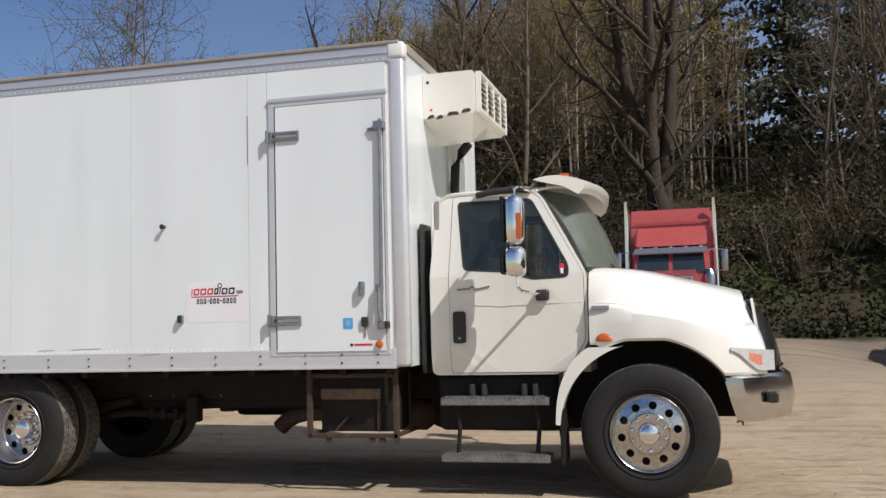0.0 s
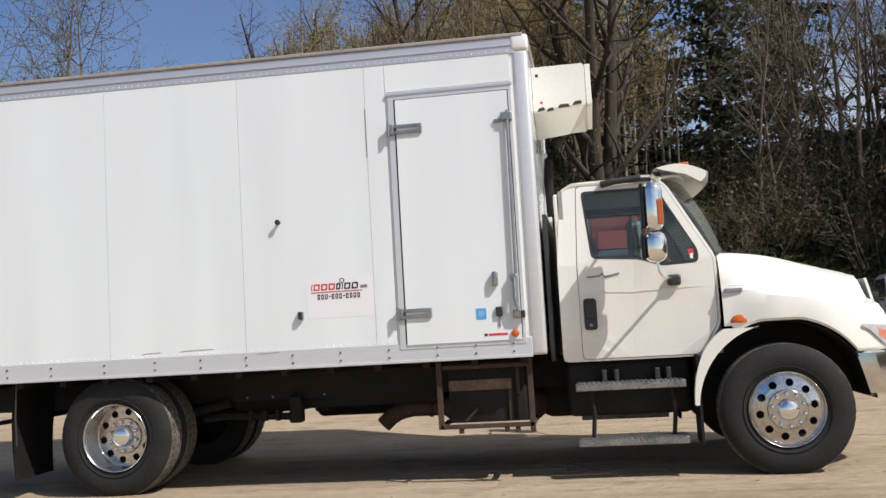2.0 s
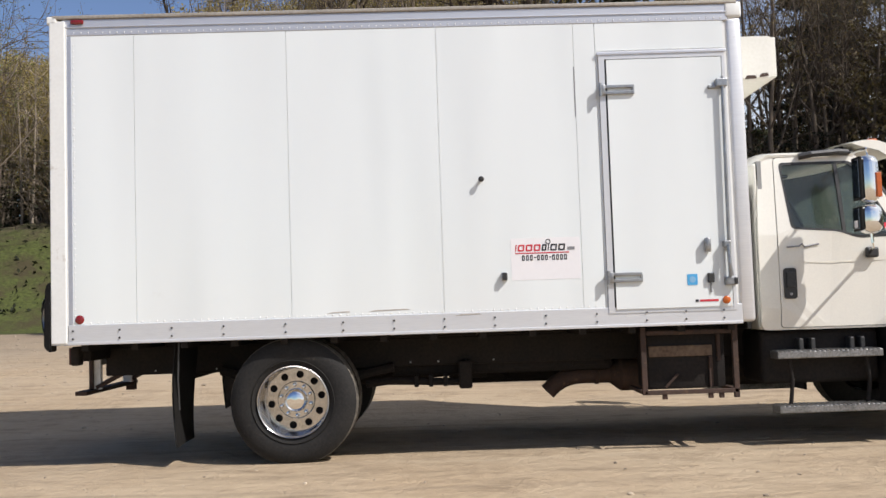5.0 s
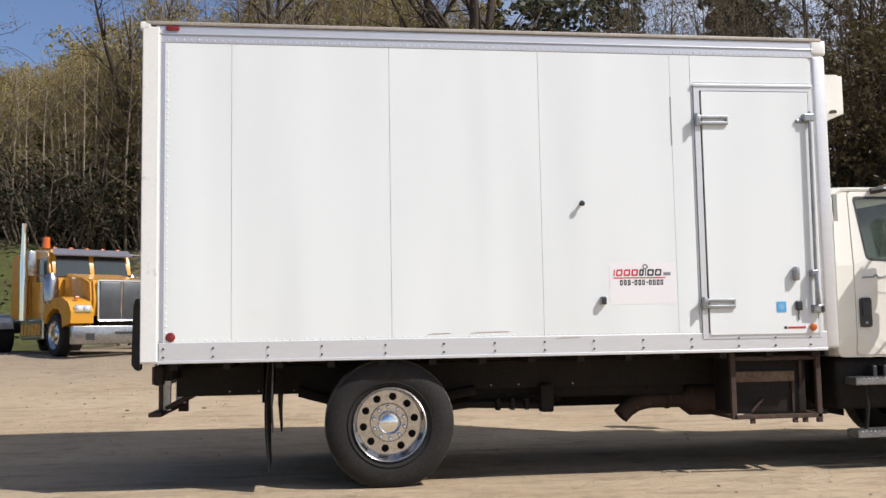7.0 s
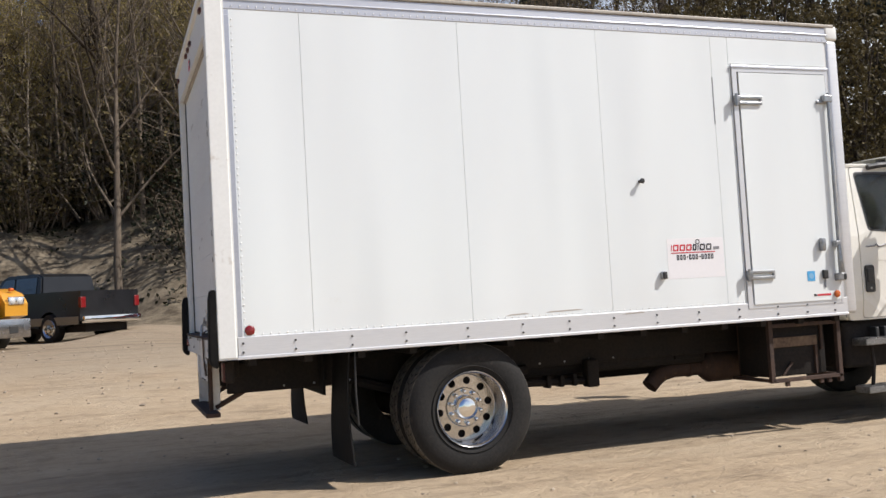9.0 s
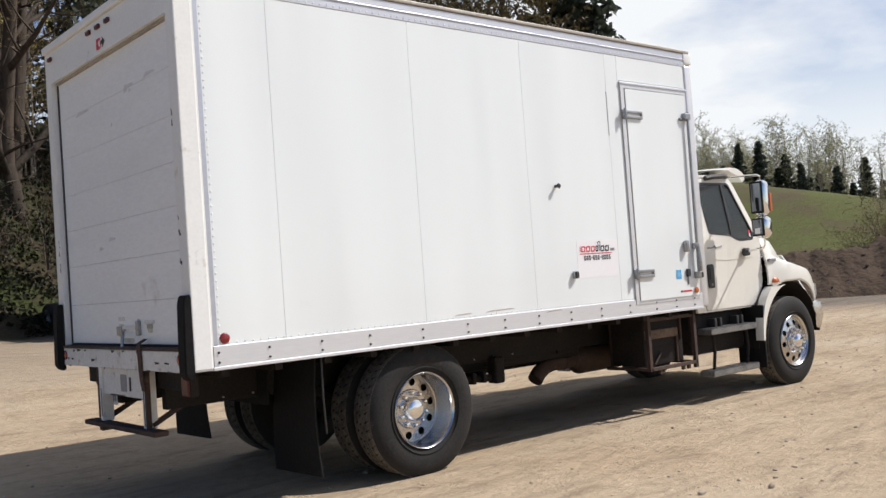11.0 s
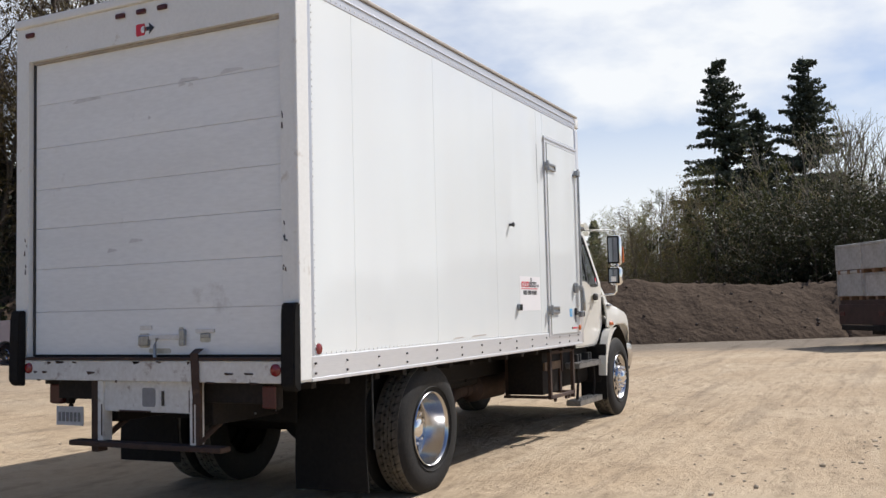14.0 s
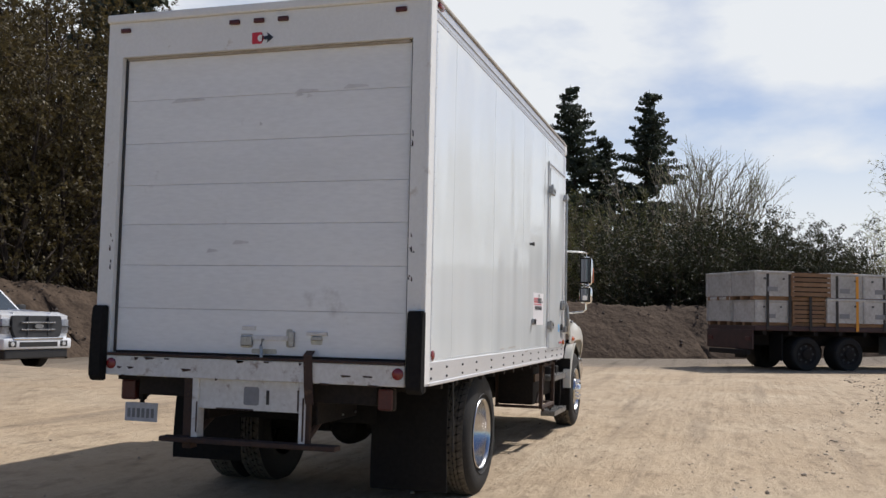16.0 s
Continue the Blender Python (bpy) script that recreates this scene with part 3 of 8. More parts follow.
X0, X1, Z0, Z1 = -8.345, -2.59, 1.02, 3.69
# the roof line falls this much from the tail to the cab
ROOF_FALL = 0.042


def tpart(name, bm, material, parent=None, label="", smooth=False, sharp=35):
    """A part of the truck, its shape given in world metres."""
    for v in bm.verts:
        if v.co.z > 3.532:
            v.co.z += ROOF_FALL * min(1.0, max(0.0, (X1 - v.co.x) / (X1 - X0)))
        v.co = INTO @ v.co
    return part(name, bm, material, parent or truck, label, smooth, sharp)


def mirrored(bm):
    """The same shape on the truck's other side."""
    r = bm.copy()
    for v in r.verts:
        v.co.y = 2 * MID - v.co.y
    bmesh.ops.reverse_faces(r, faces=r.faces[:])
    return r


def side_plate(outer, holes, depth, y):
    return plate(outer, holes, depth, lambda u, v, w: Vector((u, y + w, v)))


def rear_plate(outer, holes, depth, x):
    return plate(outer, holes, depth, lambda u, v, w: Vector((x + w, u, v)))


def rect(u0, v0, u1, v1):
    return [(u0, v0), (u1, v0), (u1, v1), (u0, v1)]


# cargo box: shell, panels, rails, posts
cargo = tpart("cargo_box", boxed(X0 + 0.14, X1 - 0.02, NEAR + 0.005, FAR - 0.012, Z0 + 0.02, Z1 - 0.03), WHITE_FRAME, label="long white insulated box body with aluminium rails")
seams = [-8.195, -7.65, -6.381, -5.132, -3.987, -3.808]
for a, c in zip(seams, seams[1:]):
    bm = side_plate(rect(a + 0.0015, 1.165, c - 0.0015, 3.545), [], -0.016, NEAR + 0.012)
    tpart("side_panel", bm, WHITE_PANEL, cargo)
tpart("side_panel", side_plate(rect(-3.805, 3.31, -2.735, 3.545), [], -0.016, NEAR + 0.012), WHITE_PANEL, cargo)
tpart("side_panel", side_plate(rect(-3.805, 1.165, -3.79, 3.31), [], -0.016, NEAR + 0.012), WHITE_PANEL, cargo)
tpart("side_panel", side_plate(rect(X0 + 0.15, 1.165, X1 - 0.1, 3.545), [], 0.016, FAR - 0.012), WHITE_PANEL, cargo)
for side in (0, 1):
    rail = boxed(X0 + 0.13, X1 - 0.1, NEAR - 0.012, NEAR + 0.05, Z0, 1.172, 0.005)
    box(rail, X0 + 0.13, X1 - 0.1, NEAR - 0.02, NEAR + 0.05, Z0 - 0.012, Z0 + 0.012, 0.004)
    top = boxed(X0 + 0.1, X1 - 0.1, NEAR - 0.008, NEAR + 0.06, 3.535, 3.675, 0.006)
    box(top, X0 + 0.1, X1 - 0.1, NEAR - 0.016, NEAR + 0.05, 3.602, 3.614, 0.003)
    cap = boxed(X0 + 0.02, X1 - 0.02, NEAR - 0.02, NEAR + 0.08, 3.676, 3.708, 0.008)
    for nm, b, mt in (("bottom_rail", rail, RAIL), ("top_rail", top, SKY_TINTED_RAIL), ("roof_trim", cap, ROOF_EDGE)):
        if side:
            b2 = mirrored(b)
            b.free()
            b = b2
        tpart(nm, b, mt, cargo)
tpart("roof", boxed(X0 + 0.03, X1 - 0.03, NEAR + 0.08, FAR - 0.08, 3.66, 3.695, 0.01), WHITE_FRAME, cargo)
# rounded front posts and the front wall
for y0, y1, out in ((NEAR - 0.01, NEAR + 0.10, -1), (FAR - 0.10, FAR + 0.01, 1)):
    bm = boxed(X1 - 0.12, X1 + 0.012, y0, y1, Z0, 3.56, 0.03, 3)
    tpart("corner_post", bm, RAIL, cargo, "grey aluminium corner post", True)
    tpart("corner_cap", boxed(X1 - 0.125, X1 + 0.02, y0 - 0.006, y1 + 0.006, 3.56, 3.695, 0.022, 3), WHITE_FRAME, cargo, "white cast corner cap", True)
tpart("front_wall", boxed(X1 - 0.03, X1 + 0.004, NEAR + 0.10, FAR - 0.10, Z0, 3.62), WHITE_PANEL, cargo)
tpart("front_rail", boxed(X1 - 0.05, X1 + 0.02, NEAR + 0.102, FAR - 0.102, 3.622, 3.702, 0.01), ROOF_EDGE, cargo)
tpart("rear_strip", boxed(-8.231, -8.168, NEAR - 0.010, NEAR + 0.012, 1.174, 3.533, 0.004), STRIP_GREY, cargo)
tpart("panel_crack", boxed(-3.994, -3.985, NEAR - 0.0062, NEAR - 0.003, 2.76, 3.18), SOFT_INK, cargo)
# small rivets along panels and rails
riv = bmesh.new()
x = X0 + 0.2
while x < X1 - 0.15:
    if not -3.81 < x < -2.74:
        lathe([(0.0001, -0.0055), (0.0045, -0.0045), (0.0065, 0.0)], (x, NEAR - 0.004, 1.186), 6, bm=riv)
    lathe([(0.0001, -0.0055), (0.0045, -0.0045), (0.0065, 0.0)], (x, NEAR - 0.0085, 3.56), 6, bm=riv)
    x += 0.06
z = 1.2
while z < 3.55:
    lathe([(0.0001, -0.0055), (0.0045, -0.0045), (0.0065, 0.0)], (-8.152, NEAR - 0.004, z), 6, bm=riv)
    z += 0.05
tagged(tpart("rivets", riv, RIVET_WHITE, cargo), kind="stuff")
bolts = [-8.17, -7.79, -7.364, -6.941, -6.435, -5.963, -5.546, -5.133, -4.72, -4.302, -3.885, -3.477, -3.154, -2.843]
for bx in bolts:
    for bz in (1.06, 1.125):
        bm = lathe([(0.0001, -0.012), (0.007, -0.010), (0.0085, -0.002), (0.0085, 0.004)], (bx, NEAR - 0.012, bz), 8)
        tpart("rail_bolt", bm, BLACK, cargo)
# scuffed dents low on the panels
for sx, sz, ln in ((-5.75, 1.205, 0.34), (-5.05, 1.148, 0.22), (-6.1, 1.20, 0.2)):
    bm = side_plate(rounded([(sx, sz), (sx + ln, sz + 0.006), (sx + ln * 0.9, sz + 0.013), (sx + 0.05, sz + 0.009)], 0.004), [], -0.002, NEAR - 0.0042 if sz > 1.18 else NEAR - 0.0125)
    tpart("scuff", bm, SCUFF, cargo)

# rear frame, header, sill
rear = tpart("rear_frame", rear_plate(rect(NEAR - 0.012, 1.012, FAR + 0.012, 3.635), [rect(7.262, 1.168, 9.604, 3.412)], 0.14, X0), WHITE_FRAME, label="white rear door frame with rust along the sill")
tpart("rear_corner", boxed(X0 - 0.003, X0 + 0.128, NEAR - 0.02, NEAR + 0.012, Z0, 3.66, 0.008), WHITE_FRAME, rear)
tpart("rear_header_cap", boxed(X0 - 0.025, X0 + 0.06, NEAR - 0.02, FAR + 0.02, 3.637, 3.702, 0.012), WHITE_FRAME, rear)
tpart("rear_sill", boxed(X0 - 0.02, X0 + 0.1, 7.26, 9.61, 1.006, 1.150, 0.006), WORN_WHITE, rear, "scraped white sill with rust spots")
tpart("sill_lip", boxed(X0 - 0.03, X0 + 0.1, 7.262, 9.604, 1.151, 1.172, 0.005), RUST, rear)
door = tpart("rear_door", boxed(X0 + 0.085, X0 + 0.10, 7.24, 9.63, 1.16, 3.43), ROOF_EDGE, label="white roll-up rear door with scratched slats")
cuts = [1.185, 1.504, 1.826, 2.131, 2.429, 2.747, 3.079, 3.40]
for a, c in zip(cuts, cuts[1:]):
    tpart("door_slat", boxed(X0 + 0.055, X0 + 0.086, 7.285, 9.585, a + 0.0008, c - 0.0008, 0.003), DOOR_WHITE, door)
for y0, y1 in ((7.262, 7.283), (9.583, 9.604)):
    tpart("door_seal", boxed(X0 + 0.045, X0 + 0.085, y0, y1, 1.175, 3.41, 0.004), BLACK, door)
tpart("header_seal", boxed(X0 + 0.03, X0 + 0.085, 7.29, 9.58, 3.392, 3.412, 0.004), ROOF_EDGE, door)
tpart("door_bottom_seal", boxed(X0 + 0.04, X0 + 0.084, 7.29, 9.58, 1.172, 1.188, 0.003), FRAME_BLACK, door)
# latch, strap and plates on the rear door
XD = X0 + 0.053
latch = tpart("latch", boxed(XD - 0.012, XD + 0.004, 8.12, 8.52, 1.29, 1.325, 0.004), WORN_WHITE, door, "worn white-painted slide latch")
tpart("latch_plate", boxed(XD - 0.006, XD + 0.003, 8.42, 8.53, 1.36, 1.39, 0.003), WORN_WHITE, door)
tpart("latch_bracket", boxed(XD - 0.03, XD + 0.002, 8.11, 8.15, 1.25, 1.36, 0.006), STEEL, door)
tpart("latch_bracket", boxed(XD - 0.025, XD + 0.002, 8.44, 8.53, 1.25, 1.32, 0.006), STEEL, door)
tpart("latch_hook", tubed([(XD - 0.03, 8.35, 1.30), (XD - 0.05, 8.35, 1.25), (XD - 0.06, 8.34, 1.17)], 0.012), STEEL, door)
tpart("pull_bracket", boxed(XD - 0.014, XD + 0.002, 7.86, 8.02, 1.335, 1.36, 0.004), WORN_WHITE, door)
tpart("pull_bracket", boxed(XD - 0.012, XD + 0.002, 7.9, 7.98, 1.30, 1.33, 0.004), STEEL, door)
strap_bm = bmesh.new()
strap_pts = [(XD - 0.03, 1.23), (X0 - 0.035, 1.20), (X0 - 0.034, 1.10), (X0 - 0.033, 1.0), (X0 - 0.03, 0.93), (X0 - 0.02, 0.86)]
grid(strap_bm, 1, len(strap_pts) - 1, lambda s, t: Vector((strap_pts[round(t * (len(strap_pts) - 1))][0], 7.94 + s * 0.065 - 0.02 * t, strap_pts[round(t * (len(strap_pts) - 1))][1])))
tpart("pull_strap", thicken(strap_bm, 0.006), RUST, door, "rust-stained hanging door strap")
# grime round the latch
for u, v, w, h in ((8.13, 1.245, 0.05, 0.13), (8.44, 1.235, 0.10, 0.10), (7.9, 1.27, 0.09, 0.06), (8.25, 1.195, 0.2, 0.035)):
    tpart("grime", rear_plate(rounded(rect(u, v, u + w, v + h), 0.02), [], -0.001, XD + 0.0012), GRIME, door)
# scratches on the slats
for u, v, ln in ((7.98, 3.085, 0.2), (8.03, 3.05, 0.05), (8.1, 3.06, 0.07), (7.60, 3.10, 0.2), (8.75, 1.93, 0.1), (8.42, 2.86, 0.03), (8.5, 1.99, 0.14), (8.9, 3.06, 0.3)):
    bm = rear_plate(rounded([(u, v), (u + ln, v - 0.012), (u + ln * 0.8, v + 0.022), (u + 0.02, v + 0.014)], 0.008), [], -0.002, XD + 0.001)
    tpart("scratch", bm, SMUDGE, door)
# gouges down the edges of the frame
gr = random.Random(3)
for ye, z0, z1, n in ((7.236, 1.6, 2.1, 7), (9.63, 1.62, 2.05, 5), (7.24, 2.5, 2.75, 2)):
    for k in range(n):
        gz = gr.uniform(z0, z1)
        ln = gr.uniform(0.015, 0.05)
        yy = ye + gr.uniform(-0.02, 0.012)
        tpart("gouge", rear_plate(rounded([(yy, gz), (yy + gr.uniform(0.006, 0.014), gz + 0.004), (yy + 0.01, gz + ln), (yy + 0.002, gz + ln * 0.8)], 0.003), [], -0.002, X0 - 0.001), INK if k % 3 else RUST, rear)
for k in range(16):
    yy = gr.uniform(7.35, 9.5)
    ln = gr.uniform(0.02, 0.09)
    zz = gr.choice((1.143, 1.14, 1.01, 1.07))
    tpart("rust_chip", rear_plate(rounded([(yy, zz), (yy + ln, zz + 0.003), (yy + ln * 0.8, zz - gr.uniform(0.008, 0.022)), (yy + 0.006, zz - 0.01)], 0.004), [], -0.002, X0 - 0.0215), RUST, rear)
# corner bumpers
for ya, yb in ((NEAR - 0.03, NEAR + 0.105), (FAR - 0.105, FAR + 0.03)):
    bm = bmesh.new()
    zz = [0.96, 1.0, 1.1, 1.3, 1.46, 1.52]
    dx = [-0.03, -0.065, -0.065, -0.06, -0.055, -0.04]
    rings = []
    for z, d in zip(zz, dx):
        rings.append([bm.verts.new(p) for p in ((X0 - 0.004, ya, z), (X0 + d, ya + 0.015, z), (X0 + d, yb - 0.015, z), (X0 - 0.004, yb, z))])
    for q, w in zip(rings, rings[1:]):
        for k in range(4):
            bm.faces.new((q[k], q[(k + 1) % 4], w[(k + 1) % 4], w[k]))
    bm.faces.new(rings[0]), bm.faces.new(rings[-1])
    bmesh.ops.bevel(bm, geom=bm.edges[:], offset=0.008, segments=2, affect="EDGES")
    tpart("dock_bumper", bm, FLAP, rear, "thick black rubber dock bumper", True)
# lamps on the header, reflectors
for ly in (9.58, 8.65, 8.451, 8.256, 7.35):
    bm = boxed(X0 - 0.022, X0 + 0.002, ly - 0.042, ly + 0.042, 3.555, 3.591, 0.009)
    tpart("marker_lamp", bm, RED_DIM, rear, "small red marker lamp", True)
for ly in (9.568, 7.309):
    bm = lathe([(0.0001, -0.014), (0.03, -0.012), (0.04, -0.006), (0.042, 0.004)], (X0 - 0.02, ly, 1.092), 20, axis="x")
    tpart("round_reflector", bm, RED_LENS, rear, "round red reflector", True)
bm = lathe([(0.0001, -0.014), (0.026, -0.012), (0.036, -0.006), (0.039, 0.004)], (-8.118, NEAR - 0.004, 1.215), 24)
tpart("round_reflector", bm, RED_LENS, cargo, "round red reflector", True)
bm = lathe([(0.0001, -0.012), (0.022, -0.010), (0.030, -0.005), (0.033, 0.004)], (-2.822, NEAR - 0.036, 1.207), 24)
orange = tpart("round_reflector", bm, AMBER, cargo, "round orange reflector", True)
tpart("marker_lamp", boxed(-8.17, -8.06, NEAR - 0.03, NEAR - 0.004, 3.63, 3.668, 0.012), RED_LENS, cargo, "red side marker lamp", True)
# maker's emblem on the header as plain shapes
emblem = tpart("emblem", rear_plate(rounded(rect(8.425, 3.443, 8.505, 3.528), 0.012), [disc(8.437, 3.485, 0.026, 16)], -0.003, X0 - 0.001), RED_INK, rear, "red and black emblem decal")
tpart("emblem_dot", rear_plate(disc(8.437, 3.485, 0.024, 16), [disc(8.437, 3.485, 0.010, 10)], -0.003, X0 - 0.001), SIGN_WHITE, emblem)
tpart("emblem_arrow", rear_plate([(8.335, 3.485), (8.385, 3.525), (8.378, 3.498), (8.408, 3.498), (8.408, 3.472), (8.378, 3.472), (8.385, 3.445)], [], -0.0035, X0 - 0.0012), INK, emblem)
# lower centre panel, posts, step bar
lower = tpart("lower_panel", boxed(X0 + 0.02, X0 + 0.04, 8.045, 8.85, 0.792, 1.006, 0.004), WORN_WHITE, label="white plate between the posts under the sill")
tpart("panel_stain", rear_plate(rounded(rect(8.36, 0.83, 8.48, 0.96), 0.02), [], -0.002, X0 + 0.019), SOFT_INK, lower)
tpart("panel_slot", boxed(X0 + 0.012, X0 + 0.02, 8.28, 8.30, 0.84, 0.94), BLACK, lower)
for py in (8.015, 8.862):
    tpart("post", boxed(X0 + 0.0, X0 + 0.09, py - 0.026, py + 0.026, 0.58, 1.006, 0.006), WORN_WHITE, lower)
tpart("post_edge", boxed(X0 + 0.012, X0 + 0.10, 8.892, 8.962, 0.50, 1.004, 0.004), RUST, lower, "dark rusty flange")
tpart("post_edge", boxed(X0 - 0.004, X0 + 0.03, 7.952, 7.986, 0.585, 1.004, 0.004), RUST, lower, "dark rusty flange")
for ry, rz, rw, rh in ((8.05, 0.80, 0.012, 0.15), (8.84, 0.62, 0.012, 0.22), (8.0, 0.60, 0.014, 0.3), (8.4, 0.793, 0.3, 0.01)):
    tpart("rust_streak", rear_plate(rounded(rect(ry, rz, ry + rw, rz + rh), 0.004), [], -0.0015, X0 + (0.0185 if rw > 0.1 or ry == 8.05 else -0.0005)), RUST, lower)
tpart("step_bar", boxed(X0 - 0.05, X0 + 0.06, 7.74, 9.12, 0.548, 0.585, 0.008), RUST, lower, "rusty step bar")
for py in (8.0, 8.87):
    tpart("brace", tubed([(X0 + 0.05, py, 0.6), (X0 + 0.35, py, 0.75), (X0 + 0.5, py, 0.9)], 0.022, 8), RUST, lower)
# tail lamps and plate
ly = 9.6
lamp = tpart("tail_lamp", boxed(-8.1, -7.98, ly - 0.065, ly + 0.065, 0.80, 0.96, 0.02), RED_DIM, label="red tail lamp on a bracket")
tpart("lamp_bracket", boxed(-8.06, -8.0, ly - 0.11, ly - 0.07, 0.80, 1.01, 0.006), FRAME_BLACK, lamp)
tpart("lamp_wire", tubed([(-8.0, ly - 0.08, 0.95), (-8.02, ly - 0.15, 0.92), (-8.02, ly - 0.16, 0.86), (-8.0, ly - 0.1, 0.82)], 0.008, 6), BLACK, lamp)
lamp = tpart("tail_lamp", boxed(-8.285, -8.21, 7.36, 7.48, 0.83, 0.99, 0.02), FRAME_BLACK, label="tail lamp in a dark housing under the sill")
tpart("lamp_lens", boxed(-8.298, -8.28, 7.367, 7.473, 0.838, 0.982, 0.01), RED_DIM, lamp, "dim red lens")
num = tpart("number_plate", boxed(-8.02, -8.012, 9.385, 9.675, 0.63, 0.775, 0.004), surface("plate_white", (0.62, 0.62, 0.66), 0.4), label="small white plate with dark bars")
for k in range(6):
    tpart("bar", boxed(-8.025, -8.019, 9.415 + k * 0.042, 9.438 + k * 0.042, 0.66, 0.73), SOFT_INK, num)
tpart("plate_bracket", boxed(-8.01, -7.99, 9.52, 9.55, 0.77, 1.01), FRAME_BLACK, num)

# side door
sd = tpart("side_door", side_plate(rect(-3.722, 1.156, -2.768, 3.226), [], -0.03, NEAR + 0.006), WHITE_PANEL, label="white side door with steel hinges and a lock rod")
frame_bm = side_plate(rect(-3.785, 1.124, -2.735, 3.30), [rect(-3.737, 1.134, -2.760, 3.234)], -0.026, NEAR + 0.008)
tpart("door_frame", frame_bm, RAIL, sd)
tpart("door_gap", boxed(-3.740, -2.758, NEAR - 0.003, NEAR + 0.008, 1.131, 3.237), BLACK, sd)
tpart("drip_rail", boxed(-3.80, -2.72, NEAR - 0.026, NEAR - 0.012, 3.268, 3.292, 0.004), SKY_TINTED_RAIL, sd)
for hz in (2.972, 1.415):
    hinge = tpart("hinge", boxed(-3.79, -3.74, NEAR - 0.05, NEAR - 0.01, hz - 0.045, hz + 0.045, 0.008), STEEL, sd, "galvanised strap hinge", True)
    for o in (-0.026, 0.026):
        tpart("hinge_strap", boxed(-3.75, -3.505, NEAR - 0.045, NEAR - 0.026, hz + o - 0.014, hz + o + 0.014, 0.005), STEEL, sd)
    tpart("hinge_end", boxed(-3.52, -3.5, NEAR - 0.044, NEAR - 0.026, hz - 0.04, hz + 0.04, 0.005), STEEL, sd)
    tpart("hinge_pin", tubed([(-3.785, NEAR - 0.055, hz - 0.055), (-3.785, NEAR - 0.055, hz + 0.055)], 0.013), STEEL, sd)
tpart("lock_rod", tubed([(-2.79, NEAR - 0.055, 1.33), (-2.775, NEAR - 0.055, 3.05)], 0.014), STEEL, sd, "vertical steel lock rod", True)
for lz in (3.0, 1.36):
    tpart("rod_bracket", boxed(-2.83, -2.735, NEAR - 0.07, NEAR - 0.012, lz - 0.035, lz + 0.035, 0.01), STEEL, sd)
tpart("top_catch", boxed(-2.89, -2.78, NEAR - 0.045, NEAR - 0.022, 2.955, 2.985, 0.006), STEEL, sd)
tpart("keeper", boxed(-2.765, -2.73, NEAR - 0.075, NEAR - 0.015, 1.33, 1.39, 0.01), BLACK, sd)
tpart("lever", tubed([(-2.80, NEAR - 0.075, 1.655), (-2.80, NEAR - 0.09, 1.5), (-2.785, NEAR - 0.085, 1.40)], 0.017, 8), STEEL, sd, "steel handle lever")
tpart("lever_bracket", boxed(-2.835, -2.775, NEAR - 0.08, NEAR - 0.024, 1.63, 1.69, 0.01), STEEL, sd)
tpart("door_hook", boxed(-2.985, -2.935, NEAR - 0.075, NEAR - 0.024, 1.60, 1.72, 0.015), STEEL, sd, "", True)
tpart("padlock_hasp", boxed(-2.97, -2.915, NEAR - 0.05, NEAR - 0.024, 1.35, 1.43, 0.008), BLACK, sd)
tpart("hasp_tail", boxed(-2.95, -2.935, NEAR - 0.035, NEAR - 0.024, 1.27, 1.35, 0.003), SOFT_INK, sd)
sticker = tpart("blue_sticker", side_plate(rounded(rect(-3.135, 1.335, -3.05, 1.425), 0.008), [], -0.002, NEAR - 0.0245), BLUE_INK, sd, "square blue sticker")
tpart("sticker_mark", side_plate(disc(-3.092, 1.38, 0.026, 14), [], -0.001, NEAR - 0.0267), surface("pale_blue", (0.25, 0.5, 0.75), 0.4), sd)
tpart("small_print", side_plate(rect(-3.04, 1.197, -2.885, 1.214), [], -0.002, NEAR - 0.0245), RED_INK, sd)
tpart("small_print", side_plate(rect(-3.075, 1.195, -3.05, 1.216), [], -0.002, NEAR - 0.0245), INK, sd)
# peg and small box on the side
peg = tpart("peg", lathe([(0.0001, -0.055), (0.02, -0.052), (0.024, -0.045), (0.02, -0.035), (0.014, -0.03), (0.014, 0.0)], (-4.795, NEAR - 0.003, 2.262), 14), BLACK, cargo, "short black rubber peg", True)
tpart("socket_box", boxed(-4.655, -4.605, NEAR - 0.035, NEAR - 0.003, 1.42, 1.49, 0.01), STEEL, cargo, "small metal socket box", True)
tpart("socket_cap", boxed(-4.65, -4.61, NEAR - 0.05, NEAR - 0.035, 1.424, 1.486, 0.008), BLACK, cargo)
# sign sheet: name and number as plain bars
sign = tpart("side_sign", side_plate(rounded(rect(-4.57, 1.42, -4.0, 1.765), 0.01), [], -0.0008, NEAR - 0.0043), SIGN_WHITE, cargo, "pale square sign sheet with red and black bars")
YS = NEAR - 0.0062
u = -4.535
for k, w in enumerate((0.02, 0.066, 0.066, 0.066, 0.05, 0.02, 0.066, 0.066)):
    lean = lambda pts: [(a + 0.12 * (b - 1.657), b) for a, b in pts]
    shape = rounded(rect(u, 1.657, u + w - 0.012, 1.712), 0.01)
    hole = [lean(rounded(rect(u + 0.012, 1.669, u + w - 0.024, 1.700), 0.006))] if w > 0.03 else []
    tpart("sign_bar", side_plate(lean(shape), hole, -0.001, YS), RED_INK if k < 4 else INK, cargo)
    u += w
